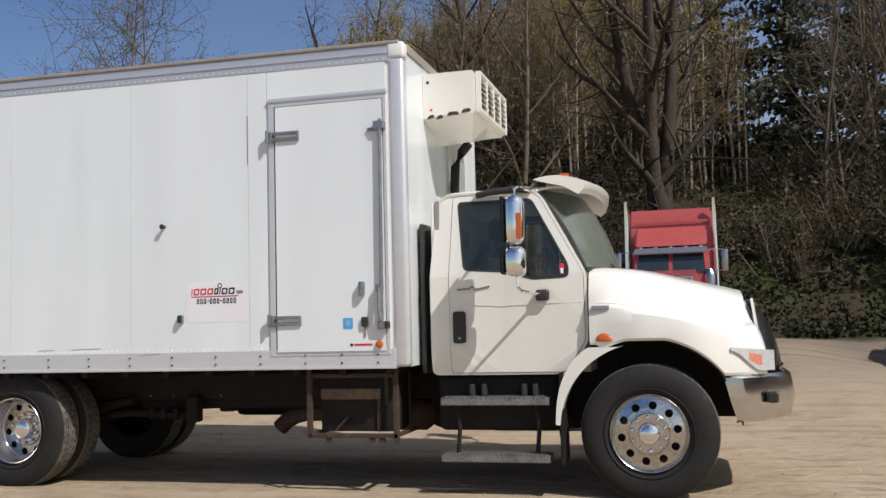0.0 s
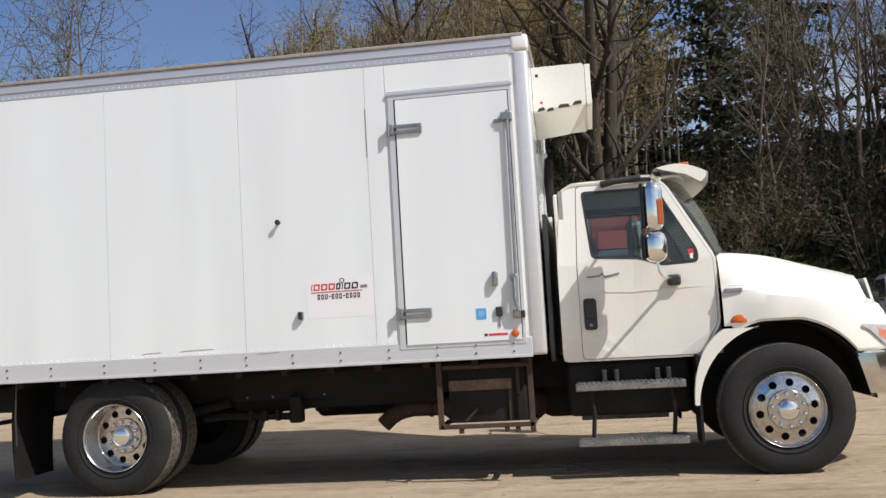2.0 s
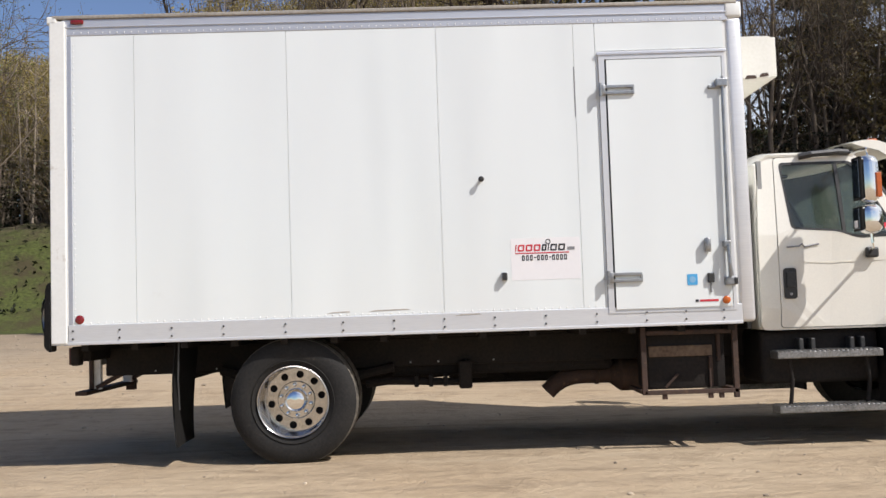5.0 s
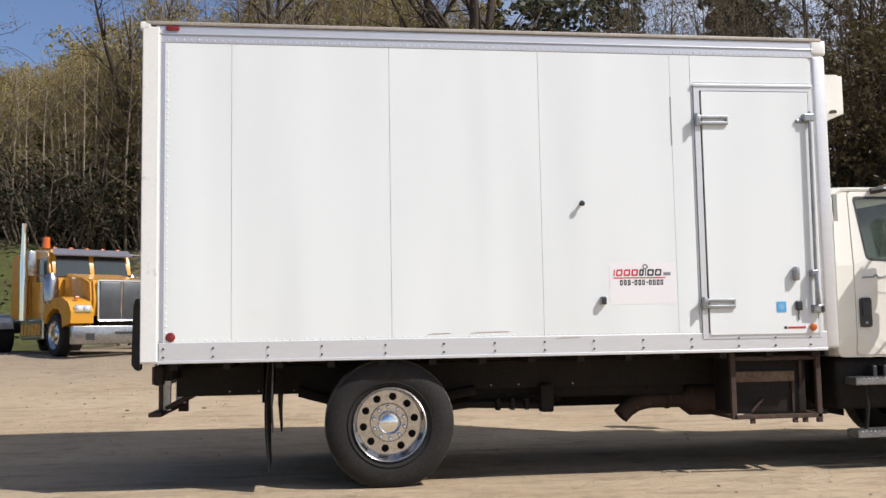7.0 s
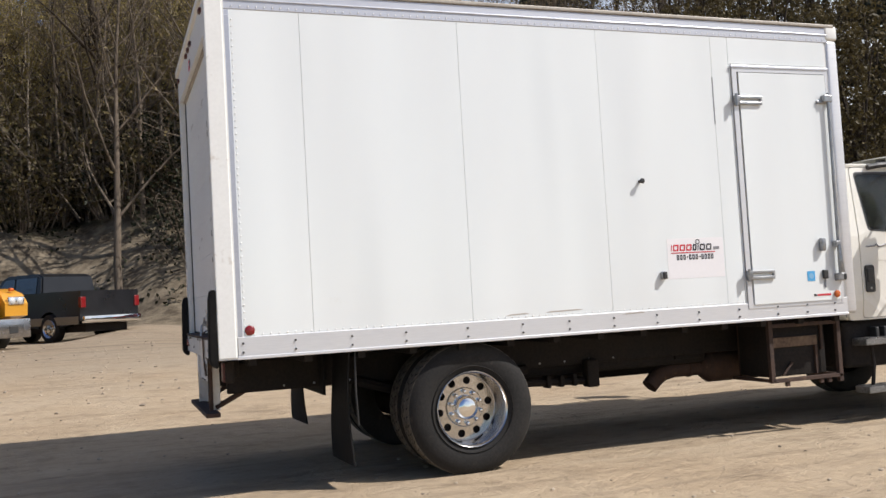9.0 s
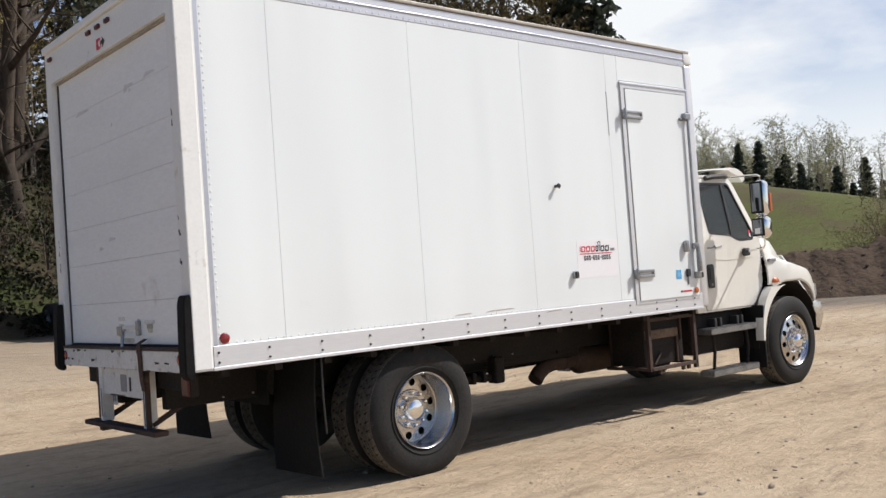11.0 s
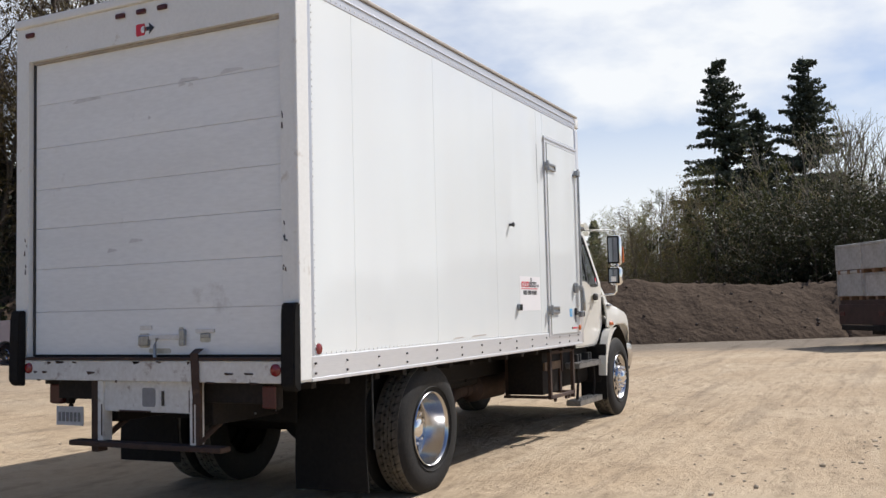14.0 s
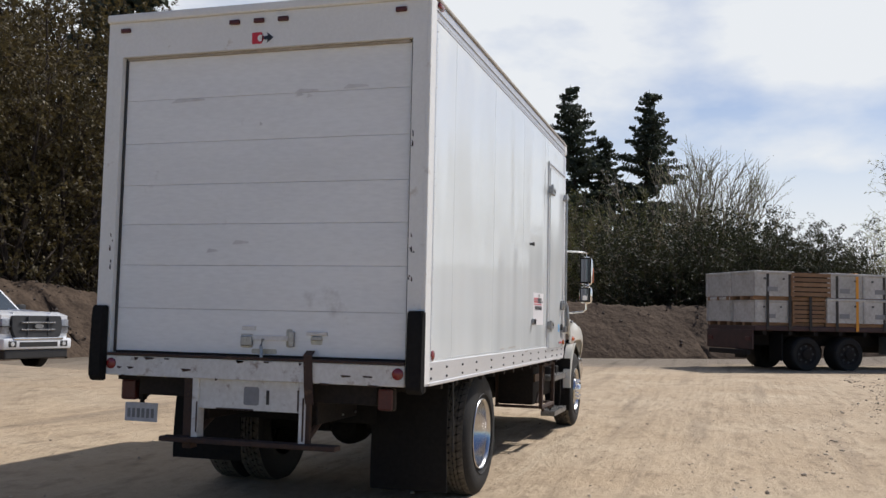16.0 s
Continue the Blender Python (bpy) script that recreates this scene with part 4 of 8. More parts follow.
tpart("sign_bar", side_plate(disc(-4.262, 1.732, 0.022, 14), [disc(-4.262, 1.732, 0.015, 14)], -0.001, YS), INK, cargo)
tpart("sign_bar", side_plate(rect(-4.105, 1.66, -4.045, 1.685), [], -0.001, YS), SOFT_INK, cargo)
tpart("sign_bar", side_plate(rect(-4.535, 1.637, -4.09, 1.645), [], -0.001, YS), RED_INK, cargo)
u = -4.48
for k in range(12):
    if k in (3, 7):
        tpart("sign_bar", side_plate(rect(u, 1.60, u + 0.018, 1.608), [], -0.001, YS), INK, cargo)
        u += 0.025
    else:
        tpart("sign_bar", side_plate(rounded(rect(u, 1.580, u + 0.022, 1.624), 0.006), [rounded(rect(u + 0.007, 1.589, u + 0.015, 1.615), 0.003)], -0.001, YS), INK, cargo)
        u += 0.033

# cooling unit on the front wall
unit_bm = bmesh.new()
secs = []
UX = -2.115
for y, low in ((7.74, 3.16), (7.77, 3.14), (8.35, 3.02), (8.93, 3.14), (8.96, 3.16)):
    pts = [(X1 + 0.006, 3.56), (UX - 0.02, 3.56), (UX, 3.54), (UX, 3.20), (UX - 0.02, 3.18), (X1 + 0.30, low + 0.03), (X1 + 0.006, low)]
    secs.append([unit_bm.verts.new((px, y, pz)) for px, pz in pts])
for q, w in zip(secs, secs[1:]):
    for k in range(7):
        unit_bm.faces.new((q[k], q[(k + 1) % 7], w[(k + 1) % 7], w[k]))
unit_bm.faces.new(secs[0]), unit_bm.faces.new(secs[-1])
UNIT_WHITE = surface("unit_white", (0.82, 0.80, 0.73), 0.35, second=(0.76, 0.74, 0.66), grain=40, coat=0.3, dirt=(0.30, 0.16, 0.07), dirt_amount=0.12, dirt_scale=7)
unit = tpart("cooling_unit", unit_bm, UNIT_WHITE, label="white refrigeration unit over the cab with a louvred grille")
tpart("grille_recess", boxed(UX - 0.01, UX + 0.004, 7.80, 8.90, 3.22, 3.53), BLACK, unit)
for k in range(6):
    z = 3.225 + k * 0.05
    bm = bmesh.new()
    grid(bm, 1, 1, lambda s, t: Vector((UX + 0.006 + 0.04 * (1 - t), 7.79 + s * 1.12, z + 0.038 * t)))
    tpart("louvre", thicken(bm, 0.006), UNIT_WHITE, unit)
for gy in (7.785, 8.06, 8.35, 8.64, 8.915):
    tpart("grille_bar", boxed(UX + 0.004, UX + 0.05, gy - 0.012, gy + 0.012, 3.21, 3.545, 0.004), UNIT_WHITE, unit)
for gz in (3.208, 3.545):
    tpart("grille_edge", boxed(UX + 0.004, UX + 0.052, 7.775, 8.925, gz - 0.012, gz + 0.012, 0.004), UNIT_WHITE, unit)
for a, c in (((-2.555, 3.165), (-2.48, 3.185)), ((-2.47, 3.16), (-2.40, 3.175)), ((-2.37, 3.185), (-2.26, 3.195)), ((-2.24, 3.20), (-2.15, 3.215))):
    tpart("rust_patch", side_plate(rounded([(a[0], a[1] - 0.015), (c[0], c[1] - 0.02), (c[0] - 0.01, c[1] + 0.01), (a[0] + 0.02, a[1] + 0.02)], 0.012), [], -0.003, 7.739), RUST, unit)
tpart("unit_badge", side_plate(rect(-2.55, 3.47, -2.525, 3.495), [], -0.002, 7.739), INK, unit)
tpart("unit_label", side_plate(rect(-2.52, 3.225, -2.50, 3.245), [], -0.002, 7.739), RED_INK, unit)
tpart("hose", tubed([(-2.36, 8.5, 3.06), (-2.44, 8.53, 2.98), (-2.51, 8.55, 2.85), (-2.525, 8.56, 2.65), (-2.515, 8.57, 2.3)], 0.045, 12), FRAME_BLACK, unit, "thick black hose", True)
tpart("conduit_cover", boxed(X1 + 0.006, X1 + 0.06, 8.75, 9.02, 1.1, 2.96, 0.01), WHITE_FRAME, unit)

# ---- cab, hood and running gear ----
CY = 7.36


def cab_y(v):
    """The cab side leans in above the belt line."""
    return CY + 0.15 * max(0.0, v - 1.74) + 0.03 * smooth_step(1.15, 0.9, v)


def cab_plate(outer, holes, depth, out=0.0):
    return plate(outer, holes, depth, lambda u, v, w: Vector((u, cab_y(v) + out + w, v)))


def dense(pts, step=0.12):
    """Splits long edges, so that a sheet can bend."""
    out = []
    for a, c in zip(pts, pts[1:] + pts[:1]):
        k = max(1, int(math.dist(a, c) / step))
        out += [(a[0] + (c[0] - a[0]) * i / k, a[1] + (c[1] - a[1]) * i / k) for i in range(k)]
    return out


cab_edge = rounded([(-2.455, 0.935), (-1.335, 0.935), (-1.165, 1.19), (-1.165, 1.74), (-1.50, 2.36), (-1.58, 2.44), (-2.25, 2.45), (-2.40, 2.40), (-2.455, 1.75)], 0.06)
door_edge = rounded([(-2.29, 0.955), (-1.35, 0.955), (-1.19, 1.20), (-1.19, 1.73), (-1.535, 2.37), (-1.60, 2.41), (-2.26, 2.41), (-2.29, 1.75)], 0.04)
window_edge = rounded([(-2.225, 2.365), (-1.60, 2.365), (-1.30, 1.80), (-1.305, 1.70), (-1.60, 1.69), (-1.78, 1.755), (-2.17, 1.785)], 0.045)
gap_edge = [(-1.74 + (u + 1.74) * 1.008, 1.68 + (v - 1.68) * 1.007) for u, v in door_edge]
cab = tpart("cab", boxed(-2.455, -2.42, CY + 0.06, 2 * MID - CY - 0.06, 0.94, 2.36, 0.02), CAB_WHITE, label="cream-white day cab with a sun visor and chrome mirrors")
for far in (0, 1):
    def put(name, bm, mat, parent, label="", smooth=False):
        if far:
            b2 = mirrored(bm)
            bm.free()
            bm = b2
        return tpart(name, bm, mat, parent, label, smooth)
    put("cab_side", cab_plate(dense(cab_edge), [dense(gap_edge)], 0.04), CAB_WHITE, cab)
    put("door_seal", cab_plate(dense(cab_edge), [dense(window_edge)], 0.006, 0.041), BLACK, cab)
    cdoor = put("cab_door", cab_plate(dense(door_edge), [dense(window_edge)], 0.03, -0.006), CAB_WHITE, truck, "white cab door with a black handle")
    wl_in = [(-1.80 + (u + 1.80) * 0.955, 2.03 + (v - 2.03) * 0.93) for u, v in window_edge]
    put("window_seal", cab_plate(dense(window_edge), [dense(wl_in)], 0.02, -0.008), BLACK, cdoor)
    pane = put("window_pane", cab_plate(dense(wl_in), [], 0.004, 0.004), CAB_GLASS, cdoor, "tinted side window")
    pane.visible_shadow = False
    put("window_bar", cab_plate([(-1.735, 1.75), (-1.705, 1.74), (-1.72, 2.36), (-1.75, 2.36)], [], 0.02, -0.006), BLACK, cdoor)
    put("belt_crease", plate(rect(-2.28, 1.50, -1.20, 1.508), [], -0.0012, lambda u, v, w: Vector((u, CY - 0.006 + w, v))), CAB_WHITE, cdoor)
    hd = put("door_handle", side_plate(rounded(rect(-2.262, 1.195, -2.155, 1.455), 0.03), [], -0.016, CY - 0.006), BLACK, cdoor, "black paddle handle", True)
    put("handle_paddle", boxed(-2.245, -2.17, CY - 0.034, CY - 0.022, 1.29, 1.42, 0.008), BLACK, cdoor)
    put("handle_lock", lathe([(0.0001, -0.004), (0.012, -0.003), (0.013, 0.0)], (-2.208, CY - 0.023, 1.235), 10), STEEL, cdoor)
    # script badge as a plain stroke
    put("script_badge", tubed([(-2.22, CY - 0.008, 1.632), (-2.12, CY - 0.009, 1.636), (-2.09, CY - 0.009, 1.655), (-2.07, CY - 0.009, 1.63), (-1.95, CY - 0.008, 1.652)], 0.008, 6), SOFT_INK, cdoor)
    if not far:
        put("red_decal", cab_plate(rounded(rect(-1.378, 1.765, -1.338, 1.815), 0.008), [], 0.002, -0.001), RED_INK, cdoor)
        put("white_decal", cab_plate(rect(-1.368, 1.735, -1.345, 1.778), [], 0.002, -0.002), SIGN_WHITE, cdoor)
    # mirror: tall chrome shell with amber strip, round convex one under it, arms
    mirror = put("mirror", boxed(-1.74, -1.585, 6.915, 7.085, 1.945, 2.34, 0.07, 5), CHROME, cab, "tall chrome mirror with an amber lamp", True)
    put("mirror_face", boxed(-1.76, -1.735, 6.925, 7.075, 1.975, 2.325, 0.008), FLAP, mirror)
    put("mirror_glass", boxed(-1.765, -1.757, 6.94, 7.06, 1.995, 2.305, 0.003), DARK_MIRROR, mirror, "flat mirror glass")
    put("mirror_lamp", boxed(-1.635, -1.592, 6.908, 6.93, 1.99, 2.19, 0.006), AMBER, mirror, "amber strip lamp")
    put("convex_mirror", boxed(-1.75, -1.575, 6.915, 7.09, 1.70, 1.943, 0.07, 5), CHROME, cab, "chrome convex mirror", True)
    put("convex_face", boxed(-1.77, -1.745, 6.93, 7.075, 1.725, 1.92, 0.008), FLAP, cab)
    put("convex_glass", boxed(-1.777, -1.769, 6.945, 7.06, 1.74, 1.905, 0.004), DARK_MIRROR, cab, "convex mirror glass")
    put("mirror_sticker", boxed(-1.779, -1.7775, 6.97, 7.03, 1.75, 1.81), SIGN_WHITE, cab)
    put("mirror_arm", tubed([(-1.655, 7.0, 2.33), (-1.655, 7.0, 2.385), (-1.64, 7.05, 2.405), (-1.60, 7.5, 2.43)], 0.013, 8), CHROME, cab)
    put("mirror_arm", tubed([(-1.655, 7.0, 1.72), (-1.655, 7.0, 1.63), (-1.63, 7.04, 1.595), (-1.52, 7.34, 1.565)], 0.013, 8), CHROME, cab)
    put("mirror_foot", boxed(-1.57, -1.46, 7.30, 7.352, 1.52, 1.61, 0.02), BLACK, cab)
    put("roof_grab", tubed([(-2.05, 7.43, 2.41), (-1.95, 7.41, 2.425), (-1.72, 7.41, 2.44), (-1.62, 7.45, 2.44)], 0.028, 8), BLACK, cab)
# roof, floor, firewall, windscreen
bm = grid(bmesh.new(), 14, 16, lambda s, t: Vector((-2.44 + s * (0.88 + 0.30 * (1 - (2 * t - 1) ** 2)), MID + (t * 2 - 1) * 0.985, 2.435 + 0.075 * (1 - abs(2 * t - 1) ** 4) * (1 - max(0, 0.25 - s) * 1.2) - 0.09 * max(0, 0.12 - s) / 0.12)))
tpart("cab_roof", thicken(bm, 0.02), CAB_WHITE, cab, smooth=True)
tpart("cab_floor", boxed(-2.42, -1.2, CY + 0.05, 2 * MID - CY - 0.05, 0.95, 1.0), CABIN, cab)
tpart("firewall", boxed(-1.2, -1.16, CY + 0.05, 2 * MID - CY - 0.05, 0.95, 1.74), CABIN, cab)
tpart("dashboard", boxed(-1.55, -1.18, CY + 0.08, 2 * MID - CY - 0.08, 1.35, 1.66, 0.06, 3), CABIN, cab, smooth=True)
tpart("cabin_lining", boxed(-2.415, -2.38, CY + 0.06, 2 * MID - CY - 0.06, 1.0, 2.38), CABIN, cab)
for sy in (7.85, 8.95):
    seat = tpart("cab_seat", boxed(-2.32, -1.85, sy - 0.24, sy + 0.24, 1.28, 1.42, 0.04, 3), SEAT_GREY, cab, "grey cloth seat", True)
    tpart("seat_back", boxed(-2.36, -2.22, sy - 0.23, sy + 0.23, 1.42, 2.0, 0.05, 3), SEAT_GREY, cab, smooth=True)
    tpart("headrest", boxed(-2.35, -2.25, sy - 0.13, sy + 0.13, 2.02, 2.18, 0.03, 3), SEAT_GREY, cab, smooth=True)
wheel_bm = bmesh.new()
tube(wheel_bm, [(-1.68 + 0.09 * math.cos(a), 8.95 + 0.22 * math.sin(a), 1.66 + 0.2 * math.cos(a)) for a in [2 * math.pi * k / 24 for k in range(25)]], 0.014, 8, caps=False)
tube(wheel_bm, [(-1.68, 8.74, 1.66), (-1.66, 8.95, 1.65), (-1.68, 9.16, 1.66)], 0.016, 6)
tube(wheel_bm, [(-1.66, 8.95, 1.65), (-1.48, 8.95, 1.52)], 0.03, 8)
tpart("steering_wheel", wheel_bm, BLACK, cab)


def screen(s, t):
    u = 2 * s - 1
    a = Vector((-0.975 - 0.20 * u * u, MID + u * 1.03, 1.765))
    b = Vector((-1.27 - 0.31 * u * u, MID + u * 0.94, 2.44))
    return a.lerp(b, t) + Vector((0.03, 0, 0.02)) * math.sin(math.pi * t)


ws = tpart("windscreen", thicken(grid(bmesh.new(), 20, 10, screen), 0.006), SCREEN_GLASS, cab, "raked tinted windscreen", True)
ws.visible_shadow = False
for s in (0.0, 1.0):
    tpart("windscreen_seal", tubed([screen(s, t / 10) for t in range(11)], 0.02, 8), BLACK, cab)
tpart("windscreen_seal", tubed([screen(s / 20, 0.0) for s in range(21)], 0.02, 8), BLACK, cab)
tpart("wiper", tubed([(-1.0, 8.0, 1.80), (-1.12, 8.3, 1.93)], 0.01, 6), BLACK, cab)
# sun visor with marker lamps


def visor_at(s, t):
    u = 2 * s - 1
    return Vector((-1.585 + 0.515 * t - 0.10 * u * u * t, MID + u * (1.0 - 0.05 * t), 2.555 + 0.035 * math.sin(math.pi * t) - 0.05 * t ** 2.5 - 0.04 * u ** 4))


vis_bm = bmesh.new()
rows = []
for k in range(25):
    s0 = k / 24
    top = [visor_at(s0, t / 8) for t in range(9)]
    nose_pt = visor_at(s0, 1.0)
    under = [nose_pt + Vector((-0.005, 0, -0.045)), nose_pt + Vector((-0.05, 0, -0.085)), visor_at(s0, 0.6) + Vector((0, 0, -0.085)), visor_at(s0, 0.2) + Vector((0, 0, -0.045))]
    rows.append([vis_bm.verts.new(p) for p in top + under])
for q, w in zip(rows, rows[1:]):
    for k in range(len(q)):
        vis_bm.faces.new((q[k], q[(k + 1) % len(q)], w[(k + 1) % len(q)], w[k]))
vis_bm.faces.new(rows[0]), vis_bm.faces.new(rows[-1])
visor = tpart("sun_visor", vis_bm, CAB_WHITE, cab, "white moulded roof visor", True, 50)
for vy in (7.75, 9.12):
    tpart("visor_mount", boxed(-1.60, -1.52, vy - 0.03, vy + 0.03, 2.44, 2.53, 0.01), BLACK, cab)
for s in (0.06, 0.28, 0.5, 0.72, 0.94):
    p = visor_at(s, 0.55)
    tpart("marker_lamp", boxed(p.x - 0.045, p.x + 0.045, p.y - 0.03, p.y + 0.03, p.z - 0.02, p.z + 0.014, 0.012), AMBER, visor, "amber cab marker lamp", True)

# hood: swept from the cowl to the grille, the wheel arch cut out of its edge
HX, HZ, AR = -0.722, 0.50, 0.675
HALF = 1.205


def hood_half(x):
    return HALF - 0.07 * smooth_step(-0.7, -1.2, x) - 0.60 * max(0.0, x + 0.45) ** 1.8


def hood_top(x):
    return 1.80 - 0.17 * smooth_step(-1.15, 0.15, x) + 0.04 * smooth_step(-0.5, 0.15, x) - 0.11 * max(0.0, x + 0.75) ** 1.5 - 0.05 * max(0.0, x) * 2


def hood_low(x):
    z = 1.175 - 0.10 * smooth_step(-0.35, 0.1, x)
    d = abs(x - HX)
    low_edge = 1.165 if x < HX - 0.36 else 0.915 + 0.02 * x
    if d < AR + 0.03:
        low_edge = max(low_edge, HZ + math.sqrt(max(0.0, (AR + 0.03) ** 2 - d * d))) if x < HX else max(0.915, HZ + math.sqrt(max(0.0, (AR + 0.03) ** 2 - d * d)))
    return min(low_edge, 1.19)


def hood_section(x):
    hw, top, low = hood_half(x), hood_top(x), hood_low(x)
    crease = 1.505 - 0.18 * smooth_step(-1.15, 0.12, x)
    crease = min(crease, top - 0.10)
    bh = min(hw - 0.02, 1.115 - 0.45 * smooth_step(-1.15, 0.25, x))
    g, h = hw - bh, crease - low
    pts = [(hw - 0.004, low), (hw + 0.008, low + 0.02), (hw + 0.006, low + h * 0.45), (hw - 0.03 * g - 0.004, low + h * 0.74), (hw - 0.18 * g - 0.006, crease - 0.045), (hw - 0.62 * g - 0.01, crease - 0.012), (bh, crease + 0.008),
           (bh - 0.025, crease + 0.36 * (top - crease)), (bh - 0.08, crease + 0.70 * (top - crease)), (bh - 0.18, top - 0.032), (bh - 0.40, top - 0.014), (0.16, top + 0.010), (0.0, top + 0.014)]
    return pts


hood_bm = bmesh.new()
xs = [-1.15 + k * 0.027 for k in range(49)]
rows = []
for x in xs:
    half = hood_section(x)
    ring = [(-y, z) for y, z in half] + [(y, z) for y, z in reversed(half[:-1])]
    rows.append([hood_bm.verts.new((x + 0.05 * max(0.0, (x + 0.3) / 0.5) * (1 - (y / 1.2) ** 2) * (1.0 - 0.8 * smooth_step(1.0, 1.5, z)) - 0.12 * smooth_step(1.05, 1.5, z) * smooth_step(-0.4, 0.15, x), MID + y, z)) for y, z in ring])
for q, w in zip(rows, rows[1:]):
    for k in range(len(q) - 1):
        hood_bm.faces.new((q[k], q[k + 1], w[k + 1], w[k]))
hood = tpart("hood", thicken(hood_bm, 0.02), CAB_WHITE, truck, "sloping cream-white hood with flared fenders", True, 28)


def on_hood(x, k):
    """A point of the hood's near side, on the k-th line of its sections."""
    y, z = hood_section(x)[k]
    return Vector((x + 0.05 * max(0.0, (x + 0.3) / 0.5) * (1 - (y / 1.2) ** 2) * (1.0 - 0.8 * smooth_step(1.0, 1.5, z)) - 0.12 * smooth_step(1.05, 1.5, z) * smooth_step(-0.4, 0.15, x), MID - y - 0.002, z))


for far in (0, 1):
    for line in ([on_hood(x, 5) for x in xs[2:]],):
        bm = tubed(line, 0.0035, 5)
        if far:
            b2 = mirrored(bm)
            bm.free()
            bm = b2
        tpart("hood_crease", bm, CAB_WHITE, hood)
# nose: wide chrome surround and dark grille
def nose(s, t, grow=0.0, back=0.0):
    u = 2 * s - 1
    a, b = Vector((0.345 - 0.16 * u * u - back, MID + u * (0.60 + grow), 0.95 - grow * 0.5)), Vector((0.165 - 0.12 * u * u - back, MID + u * (0.46 + grow), 1.45 + grow * 0.6))
    return a.lerp(b, t) + Vector((0.035, 0, 0)) * math.sin(math.pi * t)


tpart("grille", thicken(grid(bmesh.new(), 14, 10, lambda s, t: nose(s, t, 0.0, 0.0)), 0.02), DULL_CHROME, hood, "chromed grille mesh", True)


def nose_loop(grow, back):
    return [nose(0, t / 8, grow, back) for t in range(9)] + [nose(s / 14, 1, grow, back) for s in range(1, 15)] + [nose(1, 1 - t / 8, grow, back) for t in range(1, 9)] + [nose(1 - s / 14, 0, grow, back) for s in range(1, 14)]


sur_bm = bmesh.new()
rings = [[sur_bm.verts.new(p) for p in nose_loop(g, b)] for g, b in ((-0.01, 0.02), (0.0, -0.016), (0.03, -0.014), (0.05, 0.01), (0.06, 0.05), (0.065, 0.12))]
for q, w in zip(rings, rings[1:]):
    for k in range(len(q)):
        sur_bm.faces.new((q[k], q[(k + 1) % len(q)], w[(k + 1) % len(q)], w[k]))
tpart("grille_surround", sur_bm, CHROME, hood, "wide chrome grille surround", True, 60)
tpart("nose_panel", thicken(grid(bmesh.new(), 16, 8, lambda s, t: Vector((0.155 + 0.06 * (1 - (2 * s - 1) ** 2) * (1 - 0.6 * t) - 0.05 * t, MID + (2 * s - 1) * (0.95 - 0.34 * t), 0.90 + t * 0.60))), 0.02), CAB_WHITE, hood, smooth=True)
